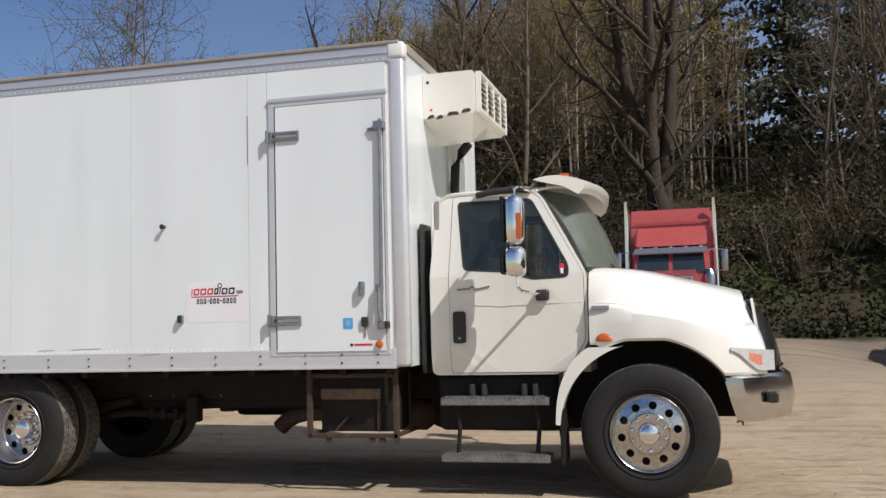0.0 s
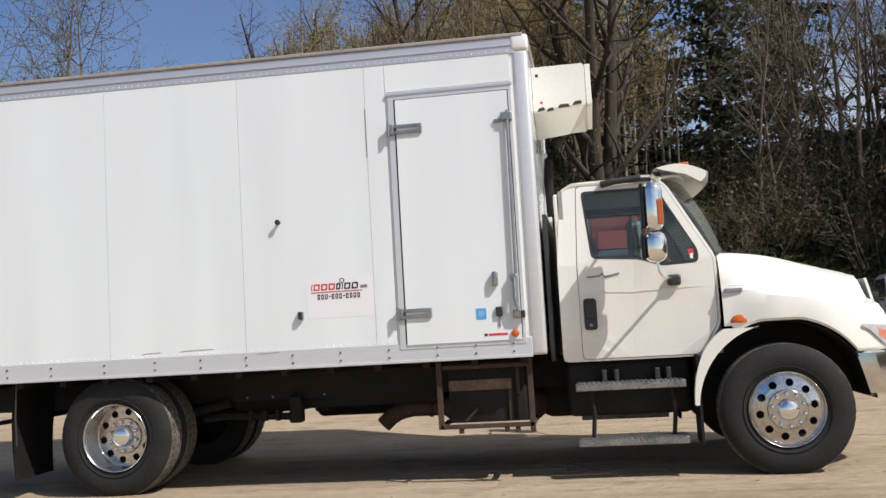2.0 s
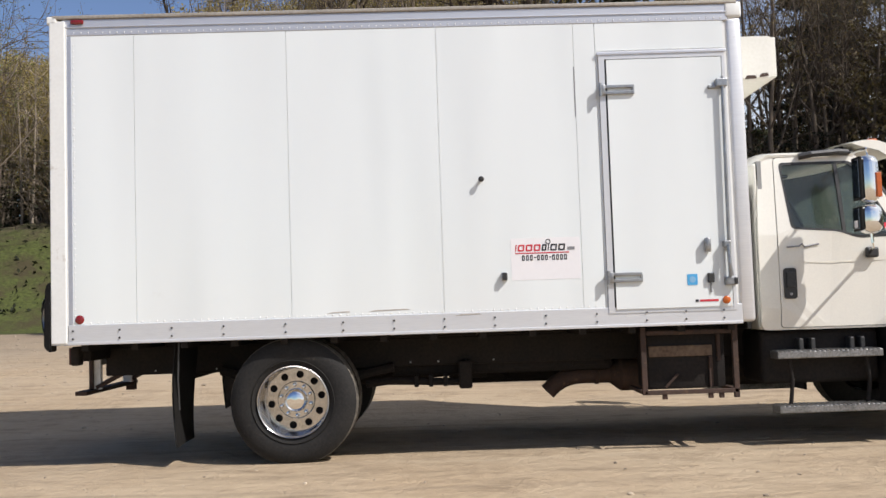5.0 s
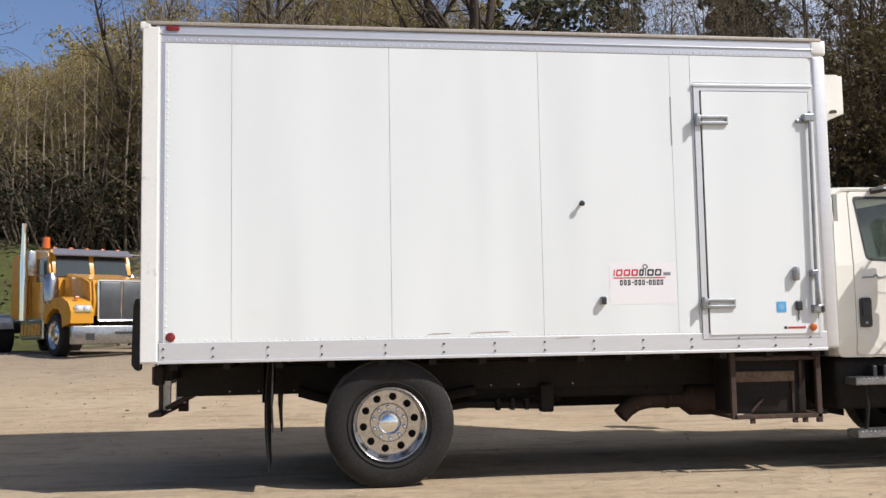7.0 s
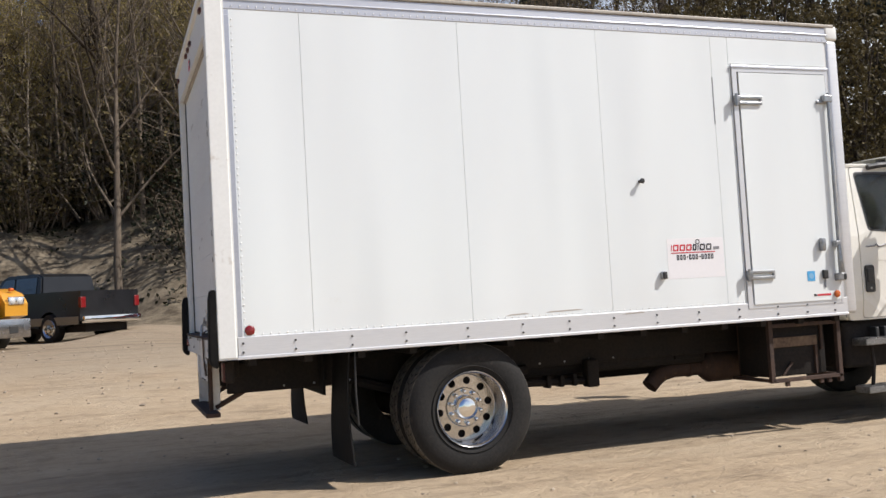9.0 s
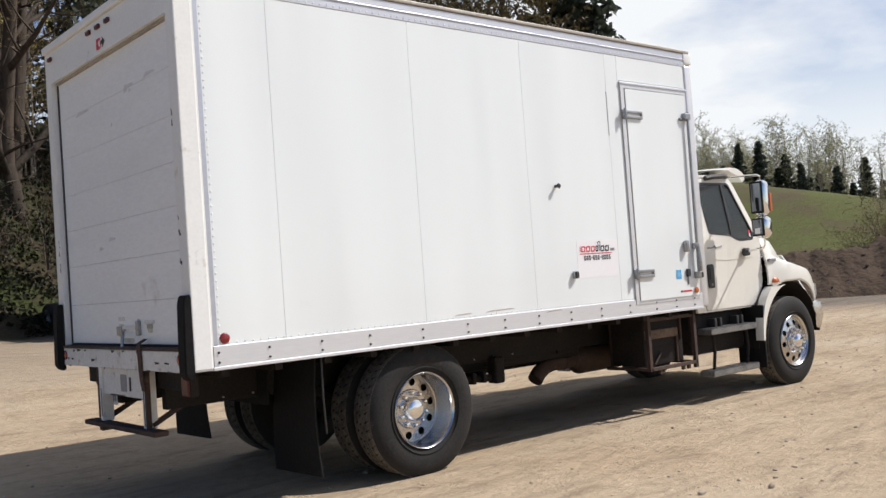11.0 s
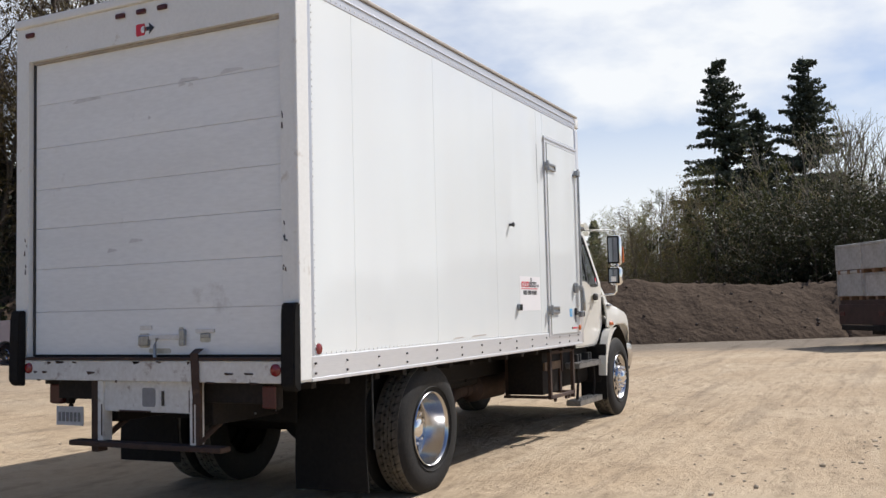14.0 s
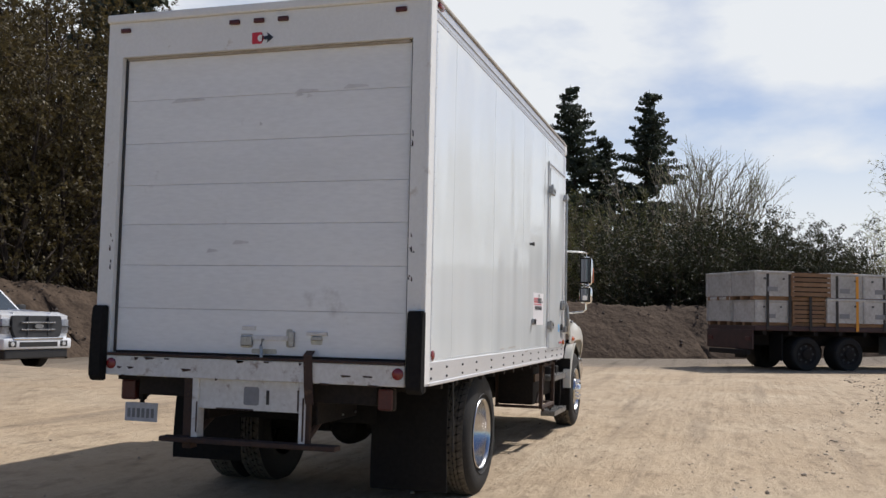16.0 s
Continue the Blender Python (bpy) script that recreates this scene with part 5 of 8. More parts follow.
for far in (0, 1):
    def put(name, bm, mat, parent, label="", smooth=False):
        if far:
            b2 = mirrored(bm)
            bm.free()
            bm = b2
        return tpart(name, bm, mat, parent, label, smooth)

    def lamp_at(s, t, out=0.012):
        x = -0.10 + s * 0.30
        hw = hood_half(x) + out
        zt, zb = 1.125 - 0.03 * s, 1.10 - 0.155 * smooth_step(0, 0.7, s)
        return Vector((x + 0.015 * s, MID - hw, zb + (zt - zb) * t))
    head = put("headlight", thicken(grid(bmesh.new(), 12, 5, lamp_at), 0.012), CLEAR_LENS, hood, "clear wrap-around headlight", True)
    put("turn_lens", thicken(grid(bmesh.new(), 6, 3, lambda s, t: lamp_at(0.42 + 0.3 * s, 0.25 + 0.5 * t, 0.02)), 0.006), PINK_LENS, head)
    lamp_bm = lathe([(0.0001, -0.03), (0.045, -0.024), (0.072, 0.0)], (-1.03, MID - hood_half(-1.03) - 0.004, 1.2), 20)
    for v in lamp_bm.verts:
        v.co.z = 1.2 + max(-0.012, (v.co.z - 1.2) * 0.75)
    put("fender_lamp", lamp_bm, AMBER, hood, "amber side lamp", True)
    put("vent_badge", boxed(-1.125, -0.99, MID - hood_half(-1.05) - 0.012, MID - hood_half(-1.05) + 0.02, 1.437, 1.468, 0.004), SOFT_INK, hood)
    # lower rear part of the fender, white, curved round the wheel
    bm = bmesh.new()
    arc = [(HX + AR * math.cos(a), HZ + AR * math.sin(a)) for a in [radians(d) for d in range(104, 180, 4)]]
    arc_out = [(HX + (AR + 0.035 + 0.075 * smooth_step(178, 130, d)) * math.cos(radians(d)), min(1.145, HZ + (AR + 0.035 + 0.075 * smooth_step(178, 130, d)) * math.sin(radians(d)))) for d in range(176, 103, -4)]
    bm = side_plate(arc + arc_out, [], 0.10, MID - HALF + 0.012)
    put("fender_tail", bm, CAB_WHITE, hood)
    # black wheel well
    bm = bmesh.new()
    grid(bm, 24, 1, lambda s, t: Vector((HX + (AR + 0.02) * math.cos(math.pi * (1.02 - 1.0 * s)), 7.32 + 0.6 * t, HZ + (AR + 0.02) * math.sin(math.pi * (1.02 - 1.0 * s)))))
    put("wheel_well", thicken(bm, 0.01), FRAME_BLACK, hood)
    put("well_wall", boxed(-1.42, 0.1, 7.90, 7.93, 0.55, 1.30), FRAME_BLACK, hood)
    put("fender_flap", boxed(-1.40, -1.375, 7.25, 7.6, 0.24, 0.95, 0.004), FLAP, hood)
    # steps
    for z, x0 in ((0.735, -2.37), (0.285, -2.375)):
        step = put("cab_step", boxed(x0, x0 + 0.885, 7.285, 7.47, z - 0.038, z + 0.025, 0.008), STEP, truck, "ribbed grey metal step")
        for k in range(22):
            put("tread_rib", boxed(x0 + 0.02 + k * 0.039, x0 + 0.04 + k * 0.039, 7.28, 7.46, z + 0.024, z + 0.031), STEP, step)
    for bx in (-2.25, -1.60):
        put("step_arm", tubed([(bx, 7.36, 0.72), (bx + 0.02, 7.36, 0.5), (bx, 7.37, 0.31)], 0.018, 8), FRAME_BLACK, truck)
    put("step_tank", boxed(-2.44, -1.43, 7.48, 8.0, 0.475, 0.93, 0.05, 3), FRAME_BLACK, truck, "black tank behind the steps", True)
    for bx in (-2.15, -2.05, -1.72, -1.63):
        put("step_bracket", boxed(bx, bx + 0.04, 7.38, 7.48, 0.76, 0.86, 0.01), BLACK, truck)
# front bumper
bump_bm = bmesh.new()
rows = []
for k in range(25):
    u = -1 + 2 * k / 24
    y = MID + u * 1.14
    fx = 0.395 - 0.07 * abs(u) ** 2 - 0.34 * (max(0.0, abs(u) - 0.55) / 0.45) ** 1.6
    e = 0.03 * (1 if u > 0.99 else -1 if u < -0.99 else 0)
    rows.append([bump_bm.verts.new(p) for p in ((fx - 0.06, y - e, 0.915), (fx - 0.01, y, 0.895), (fx + 0.015, y + e * 0.7, 0.74), (fx - 0.02, y - e * 0.3, 0.58), (fx - 0.07, y - e * 1.3, 0.56))])
for q, w in zip(rows, rows[1:]):
    for k in range(4):
        bump_bm.faces.new((q[k], q[k + 1], w[k + 1], w[k]))
for r, sx in ((rows[0], 1), (rows[-1], 1)):
    yy = r[0].co.y
    sgn = 1 if yy > MID else -1
    inner = [bump_bm.verts.new(p) for p in ((-0.165, yy - sgn * 0.03, 0.915), (-0.155, yy, 0.895), (-0.12, yy + sgn * 0.02, 0.74), (-0.075, yy - sgn * 0.01, 0.58), (-0.05, yy - sgn * 0.04, 0.56))]
    for k in range(4):
        bump_bm.faces.new((r[k], r[k + 1], inner[k + 1], inner[k]))
bumper = tpart("front_bumper", thicken(bump_bm, 0.015), BUMPER_CHROME, truck, "wrap-round chrome front bumper", True)
for by in (7.44, 9.43):
    tpart("fog_recess", boxed(0.15, 0.235, by - 0.04, by + 0.04, 0.70, 0.79, 0.02), BLACK, bumper)
tpart("bumper_mount", boxed(0.0, 0.2, 7.7, 9.17, 0.60, 0.85), FRAME_BLACK, truck)


# wheels
def wheel(cx, face, inward, kind):
    """A wheel whose outer face lies at y = face; inward is +1 towards larger y."""
    s = inward
    cz = 0.485
    holder = tpart("wheel", lathe([(0.285, 0.05), (0.285, 0.24)], (cx, face, cz), 32, turn=s), FRAME_BLACK, truck, "truck wheel with a polished rim" if kind != "inner" else "inner truck wheel")
    R, W = 0.525, 0.275
    prof = [(0.288, 0.03), (0.31, 0.012), (0.36, -0.004), (0.42, -0.006), (0.47, 0.004), (0.502, 0.022), (0.519, 0.036)]
    grooves = [0.085, 0.12, 0.155, 0.19]
    tread_prof = [(0.519, 0.036)]
    for g in grooves:
        tread_prof += [(R, g - 0.006), (R - 0.013, g - 0.004), (R - 0.013, g + 0.004), (R, g + 0.006)]
    tread_prof += [(0.519, 0.239)]
    back = [(0.519, 0.239), (0.502, 0.253), (0.47, 0.271), (0.36, 0.275), (0.29, 0.25)]
    bm = lathe(prof + tread_prof[1:-1] + back, (cx, face, cz), 96, turn=s)
    for v in bm.verts:
        d = Vector((v.co.x - cx, v.co.z - cz))
        if d.length > 0.516:
            k = round(math.atan2(d.y, d.x) / (2 * math.pi) * 96) % 96
            if k % 2 == 0:
                v.co.x -= d.x * 0.002
                v.co.z -= d.y * 0.002
        if v.co.z < -0.02:
            v.co.z = -0.02 + (v.co.z + 0.02) * 0.1
    tyre = tpart("tyre", bm, RUBBER, holder, "dusty black truck tyre", True, 40)
    band = lathe([(0.5, 0.03), *tread_prof, (0.5, 0.245)], (cx, face, cz), 144, turn=s)
    for v in band.verts:
        d = Vector((v.co.x - cx, v.co.z - cz))
        k = round(math.atan2(d.y, d.x) / (2 * math.pi) * 144) % 144
        lane = int((v.co.y - face) * s / 0.036)
        cut = 0.998 if (k + lane) % 3 == 0 and d.length > 0.51 else 1.0025
        v.co.x, v.co.z = cx + d.x * cut, cz + d.y * cut
        if v.co.z < -0.019:
            v.co.z = -0.019 + (v.co.z + 0.019) * 0.1
    tpart("tread", band, TREAD, holder, "dusty tread blocks", True, 50)
    for rr in (0.335,):
        tpart("sidewall_ring", lathe([(rr, -0.001), (rr + 0.004, -0.009), (rr + 0.008, -0.001)], (cx, face, cz), 64, turn=s), RUBBER, tyre)
    if kind == "inner":
        return
    deep = 0.20 if kind == "rear" else 0.035
    lip = [(0.302, 0.022), (0.305, 0.006), (0.296, -0.002), (0.286, 0.006), (0.279, 0.03), (0.272, deep - 0.008), (0.262, deep)]
    tpart("rim", lathe(lip, (cx, face, cz), 64, turn=s), ALLOY, holder, "polished aluminium rim", True, 60)
    holes = [disc(0.213 * math.cos(a), 0.213 * math.sin(a), 0.031, 16) for a in [2 * math.pi * (k + 0.25) / 10 for k in range(10)]]
    tilt = 0.0 if kind == "rear" else -0.28
    dsk = plate(disc(0, 0, 0.265, 64), [disc(0, 0, 0.06, 24), *holes], 0.018,
                lambda u, v, w: Vector((cx + u, face + s * (deep + w + tilt * max(0.0, 0.27 - math.hypot(u, v)) * smooth_step(0.12, 0.2, math.hypot(u, v)) + (tilt * 0.15 if math.hypot(u, v) < 0.12 else 0)), cz + v)))
    rimdisc = tpart("rim_disc", dsk, DISC_ALLOY, holder, "polished disc with ten round holes")
    base = deep + tilt * 0.09
    tpart("hub_plate", lathe([(0.0001, base - 0.022), (0.150, base - 0.02), (0.158, base - 0.008), (0.158, base + 0.02)], (cx, face, cz), 40, turn=s), DISC_ALLOY, holder, smooth=True)
    hub = [(0.0001, base - 0.105), (0.045, base - 0.103), (0.075, base - 0.095), (0.092, base - 0.075), (0.097, base - 0.05), (0.10, base - 0.02)] if kind == "rear" else \
          [(0.0001, base - 0.085), (0.04, base - 0.083), (0.068, base - 0.072), (0.082, base - 0.052), (0.088, base - 0.02)]
    tpart("hub_cap", lathe(hub, (cx, face, cz), 32, turn=s), CHROME, holder, "chrome hub cap", True)
    for k in range(10):
        a = 2 * math.pi * (k + 0.6) / 10
        bm = lathe([(0.0001, -0.05), (0.010, -0.048), (0.016, -0.038), (0.018, -0.01), (0.019, 0.0)], (cx + 0.128 * math.cos(a), face + s * (base - 0.018), cz + 0.128 * math.sin(a)), 10, turn=s)
        tpart("lug_nut", bm, CHROME, holder, smooth=True)
    tpart("brake_drum", lathe([(0.0001, deep + 0.05), (0.25, deep + 0.05), (0.25, 0.24)], (cx, face, cz), 24, turn=s), FRAME_BLACK, holder)


RX = -6.40
wheel(HX, 7.27, 1, "front")
wheel(HX, 2 * MID - 7.27, -1, "front")
wheel(RX, 7.215, 1, "rear")
wheel(RX, 7.535, 1, "inner")
wheel(RX, 2 * MID - 7.215, -1, "rear")
wheel(RX, 2 * MID - 7.535, -1, "inner")

# chassis
for cy in (8.0, 8.87):
    fr = tpart("frame_rail", boxed(-8.2, 0.05, cy - 0.04, cy + 0.04, 0.70, 0.955, 0.01), FRAME_BLACK, truck, "black steel frame rail")
    tpart("rail_sill", boxed(-8.2, -2.62, cy - 0.05, cy + 0.05, 0.957, 1.03, 0.006), FRAME_BLACK, truck)
for k in range(14):
    cx = -8.1 + k * 0.41
    tpart("cross_member", boxed(cx - 0.03, cx + 0.03, NEAR + 0.05, FAR - 0.05, 0.955, 1.035, 0.004), FRAME_BLACK, truck)
tpart("box_floor", boxed(X0 + 0.12, X1 - 0.02, NEAR + 0.03, FAR - 0.03, 1.036, 1.05), FRAME_BLACK, truck)
tpart("rear_axle", tubed([(RX, 7.5, 0.50), (RX, 9.37, 0.50)], 0.075, 12), FRAME_BLACK, truck, smooth=True)
tpart("differential", lathe([(0.0001, -0.22), (0.12, -0.18), (0.19, -0.06), (0.19, 0.08), (0.1, 0.2), (0.0001, 0.24)], (RX, MID, 0.52), 20, axis="x"), FRAME_BLACK, truck, smooth=True)
tpart("drive_shaft", tubed([(RX + 0.2, MID, 0.54), (-5.0, MID, 0.62), (-4.6, MID, 0.66), (-2.6, MID, 0.72)], 0.05, 10), FRAME_BLACK, truck, smooth=True)
tpart("shaft_bearing", boxed(-4.9, -4.75, MID - 0.15, MID + 0.15, 0.55, 0.74, 0.02), FRAME_BLACK, truck)
tpart("front_axle", tubed([(HX, 7.5, 0.45), (HX, 9.37, 0.45)], 0.06, 10), FRAME_BLACK, truck, smooth=True)
tpart("gearbox", boxed(-2.7, -1.3, 8.1, 8.77, 0.42, 0.92, 0.08), FRAME_BLACK, truck)
tpart("engine", boxed(-1.9, -0.1, 8.05, 8.82, 0.55, 1.5, 0.05), FRAME_BLACK, truck)
for cy in (7.93, 8.94):
    tpart("leaf_spring", tubed([(RX - 0.75, cy, 0.72), (RX - 0.4, cy, 0.62), (RX, cy, 0.58), (RX + 0.4, cy, 0.62), (RX + 0.8, cy, 0.70)], 0.045, 8), FRAME_BLACK, truck)
tpart("frame_pack", boxed(-5.65, -3.6, 8.06, 8.8, 0.60, 0.80, 0.05), FRAME_BLACK, truck, "dark gear between the rails")
tpart("air_tank", tubed([(-4.6, 9.05, 0.62), (-4.5, 9.05, 0.62), (-3.2, 9.05, 0.62), (-3.1, 9.05, 0.62)], 0.15, 16, radii=[0.08, 0.16, 0.16, 0.08]), FRAME_BLACK, truck, smooth=True)
tpart("far_tank", boxed(-5.1, -2.65, 9.0, 9.5, 0.44, 0.95, 0.06, 3), FRAME_BLACK, truck, "dark tank on the far side", True)
# torque rod and small brackets seen under the rail
tpart("suspension_rod", tubed([(RX + 0.55, 7.9, 0.555), (-5.66, 7.92, 0.575), (-5.3, 7.94, 0.56), (-4.97, 7.95, 0.545)], 0.034, 8), FRAME_BLACK, truck)
tpart("spring_hanger", boxed(-5.02, -4.90, 7.86, 7.99, 0.49, 0.74, 0.02), FRAME_BLACK, truck)
for bx in (-5.40, -5.27, -5.14):
    tpart("rod_clamp", boxed(bx - 0.02, bx + 0.02, 7.88, 7.99, 0.515, 0.62, 0.008), FRAME_BLACK, truck)
for bx in (-7.75, -7.5, -7.2, -5.45, -5.2, -4.95, -4.7):
    tpart("frame_bolt", lathe([(0.0001, -0.012), (0.007, -0.01), (0.009, 0.0)], (bx, 7.958, 0.735), 8), STEEL, truck)
# exhaust: silencer under the frame and a bent, rusty tail pipe
tpart("silencer", tubed([(-3.62, 8.2, 0.55), (-3.52, 8.2, 0.55), (-2.75, 8.2, 0.55), (-2.65, 8.2, 0.55)], 0.14, 18, radii=[0.08, 0.155, 0.155, 0.08]), RUST, truck, "rusty exhaust silencer", True)
tpart("tail_pipe", tubed([(-3.60, 8.2, 0.55), (-3.72, 8.2, 0.55), (-3.92, 8.19, 0.55), (-4.04, 8.185, 0.525), (-4.13, 8.18, 0.475), (-4.20, 8.175, 0.41)], 0.078, 14), RUST, truck, "rusty bent tail pipe", True)
tpart("pipe_clamp", lathe([(0.08, -0.02), (0.088, -0.015), (0.088, 0.015), (0.08, 0.02)], (-3.74, 8.2, 0.55), 16, axis="x"), RUST, truck)
tpart("pipe_hanger", tubed([(-3.78, 8.15, 0.62), (-3.78, 8.1, 0.74), (-3.78, 8.08, 0.85)], 0.014, 6), RUST, truck)
tpart("hanger_bracket", boxed(-3.98, -3.68, 8.035, 8.06, 0.655, 0.70, 0.006), FRAME_BLACK, truck)
# battery rack: rusty angle-iron frame with a dark box in it
rack = tpart("battery_rack", boxed(-3.50, -2.72, 7.235, 7.28, 0.44, 0.475, 0.004), RUST, truck, "rusty angle-iron rack with a dark box")
for px, py, pz in ((-3.495, 7.255, 0.44), (-2.735, 7.255, 0.40), (-3.40, 7.80, 0.44), (-2.80, 7.80, 0.44)):
    tpart("rack_post", boxed(px - 0.022, px + 0.022, py - 0.02, py + 0.02, pz, 1.0, 0.004), RUST, rack)
tpart("rack_bar", boxed(-3.47, -2.76, 7.24, 7.27, 0.93, 0.965, 0.004), RUST, rack)
for x in (-3.495, -2.735):
    tpart("rack_bar", boxed(x - 0.02, x + 0.02, 7.282, 7.80, 0.445, 0.475, 0.004), RUST, rack)
tpart("battery_box", boxed(-3.44, -2.79, 7.36, 7.78, 0.478, 0.99, 0.015), FRAME_BLACK, rack, "dark steel box", True)
tpart("box_lid", boxed(-3.43, -2.90, 7.335, 7.358, 0.745, 0.835, 0.006), RUST_PALE, rack, "tan rusted lid edge")
tpart("rack_stay", boxed(-2.93, -2.90, 7.335, 7.358, 0.48, 0.74, 0.003), RUST, rack)
tpart("rack_stay", boxed(-2.86, -2.83, 7.335, 7.358, 0.70, 0.93, 0.003), RUST, rack)
tpart("rack_stay", tubed([(-3.30, 7.345, 0.49), (-3.19, 7.345, 0.60)], 0.012, 6), RUST, rack)
for x in (-3.33, -2.95, -2.86):
    tpart("rack_foot", boxed(x - 0.02, x + 0.02, 7.245, 7.275, 0.40, 0.44, 0.004), RUST, rack)
# mud flaps
for ya, yb in ((7.24, 7.86), (9.01, 9.63)):
    bm = grid(bmesh.new(), 6, 12, lambda s, t: Vector((-7.37 - 0.03 * math.sin(t * 3 + s), ya + s * (yb - ya), (0.14 if ya < 8 else 0.27) + t * (0.87 if ya < 8 else 0.74))))
    tpart("mud_flap", thicken(bm, 0.012), FLAP, truck, "black rubber mud flap", True)
for ya in (7.5, 9.1):
    tpart("flap_bracket", boxed(-7.39, -7.34, ya - 0.2, ya + 0.25, 0.99, 1.03), FRAME_BLACK, truck)
tpart("hanging_strap", tubed([(-7.33, 7.22, 1.0), (-7.34, 7.21, 0.7), (-7.33, 7.21, 0.45)], 0.008, 6), BLACK, truck)
# added sheet, no part of the truck: stands for deep shade under the tail
tpart("rear_shield", boxed(-7.46, -7.44, 7.80, 9.02, 0.64, 0.98, 0.006), FLAP, truck, "black sheet added as the darkness between the mud flaps")
tpart("rear_cross", boxed(-8.24, -8.16, 7.5, 9.4, 0.86, 1.0, 0.01), FRAME_BLACK, truck)
tpart("gap_shield", boxed(-2.56, -2.52, 7.44, 9.43, 0.95, 2.2, 0.01), BLACK, truck)

# ---- other vehicles ----
YELLOW = surface("yellow_paint", (0.62, 0.29, 0.025), 0.3, second=(0.55, 0.25, 0.02), grain=40, coat=0.5, dirt=(0.35, 0.25, 0.12), dirt_amount=0.2, dirt_scale=3)
RED = surface("red_paint", (0.42, 0.08, 0.07), 0.3, second=(0.36, 0.065, 0.056), grain=40, coat=0.5, dirt=(0.25, 0.15, 0.12), dirt_amount=0.15, dirt_scale=3)
PICKUP_WHITE = surface("pickup_white", (0.8, 0.8, 0.8), 0.25, second=(0.75, 0.75, 0.75), grain=30, coat=0.5)
PICKUP_BLACK = surface("pickup_black", (0.009, 0.010, 0.012), 0.3, second=(0.014, 0.015, 0.018), grain=30, coat=0.15)
TAN_TRIM = surface("tan_trim", (0.26, 0.22, 0.15), 0.45, second=(0.2, 0.17, 0.12))
GRILLE_GREY = surface("grille_mesh", (0.07, 0.075, 0.08), 0.4, 0.6, second=(0.12, 0.125, 0.13), grain=120, bump=0.003)
CRATE_WHITE = surface("crate_white", (0.50, 0.49, 0.47), 0.6, second=(0.36, 0.34, 0.31), grain=12, blotch=2, dirt=(0.3, 0.24, 0.16), dirt_amount=0.25, dirt_scale=4, vary=0.12)
CRATE_WOOD = surface("crate_wood", (0.27, 0.16, 0.085), 0.8, second=(0.18, 0.10, 0.055), grain=20, blotch=3, stretch=(1, 1, 6), vary=0.15)
LAMP_GREY = surface("lamp_grey", (0.33, 0.34, 0.36), 0.15, second=(0.20, 0.205, 0.215), grain=25, blotch=8, coat=0.6)
DARK_RED = surface("dark_red_steel", (0.06, 0.022, 0.02), 0.6, second=(0.035, 0.016, 0.014), grain=20, blotch=3, bump=0.001)
LASH = surface("lashing_strap", (0.75, 0.33, 0.04), 0.7)
LASH_DARK = surface("dark_strap", (0.045, 0.04, 0.036), 0.8)


def profile_body(outer, half, bevel=0.05, taper=0.0, belt=1.0):
    """A body from its side outline (x, z), as wide as 2 * half, leaning in above the belt."""
    bm = plate(outer, [], 2 * half, lambda u, v, w: Vector((u, w - half, v)))
    bmesh.ops.bevel(bm, geom=[e for e in bm.edges if abs(e.verts[0].co.y - e.verts[1].co.y) < 1e-6], offset=bevel, segments=2, affect="EDGES", clamp_overlap=True)
    for v in bm.verts:
        if v.co.z > belt:
            v.co.y *= 1 - taper * (v.co.z - belt)
    return bm


def road_wheel(parent, x, y, r, w, rim_mat, out):
    """A plain road wheel standing on the ground; out is +1 for the side of larger y."""
    hold = part("wheel", lathe([(r * 0.62, 0.0), (r * 0.9, -0.01), (r * 0.985, 0.03), (r, 0.06), (r, w - 0.06), (r * 0.985, w - 0.03), (r * 0.9, w), (r * 0.6, w)], (x, y, r), 40, turn=-out), RUBBER, parent, "", True)
    part("rim", lathe([(r * 0.66, 0.0), (r * 0.64, -0.012), (r * 0.58, 0.03), (r * 0.5, 0.05), (r * 0.3, 0.03), (r * 0.26, -0.02), (0.0001, -0.03)], (x, y, r), 28, turn=-out), rim_mat, hold, "", True)
    for k in range(8):
        a = 2 * math.pi * k / 8
        part("rim_hole", lathe([(r * 0.075, 0.0), (0.0001, -0.001)], (x + r * 0.46 * math.cos(a), y + out * -0.036, r + r * 0.46 * math.sin(a)), 10, turn=-out), BLACK, hold)
    return hold


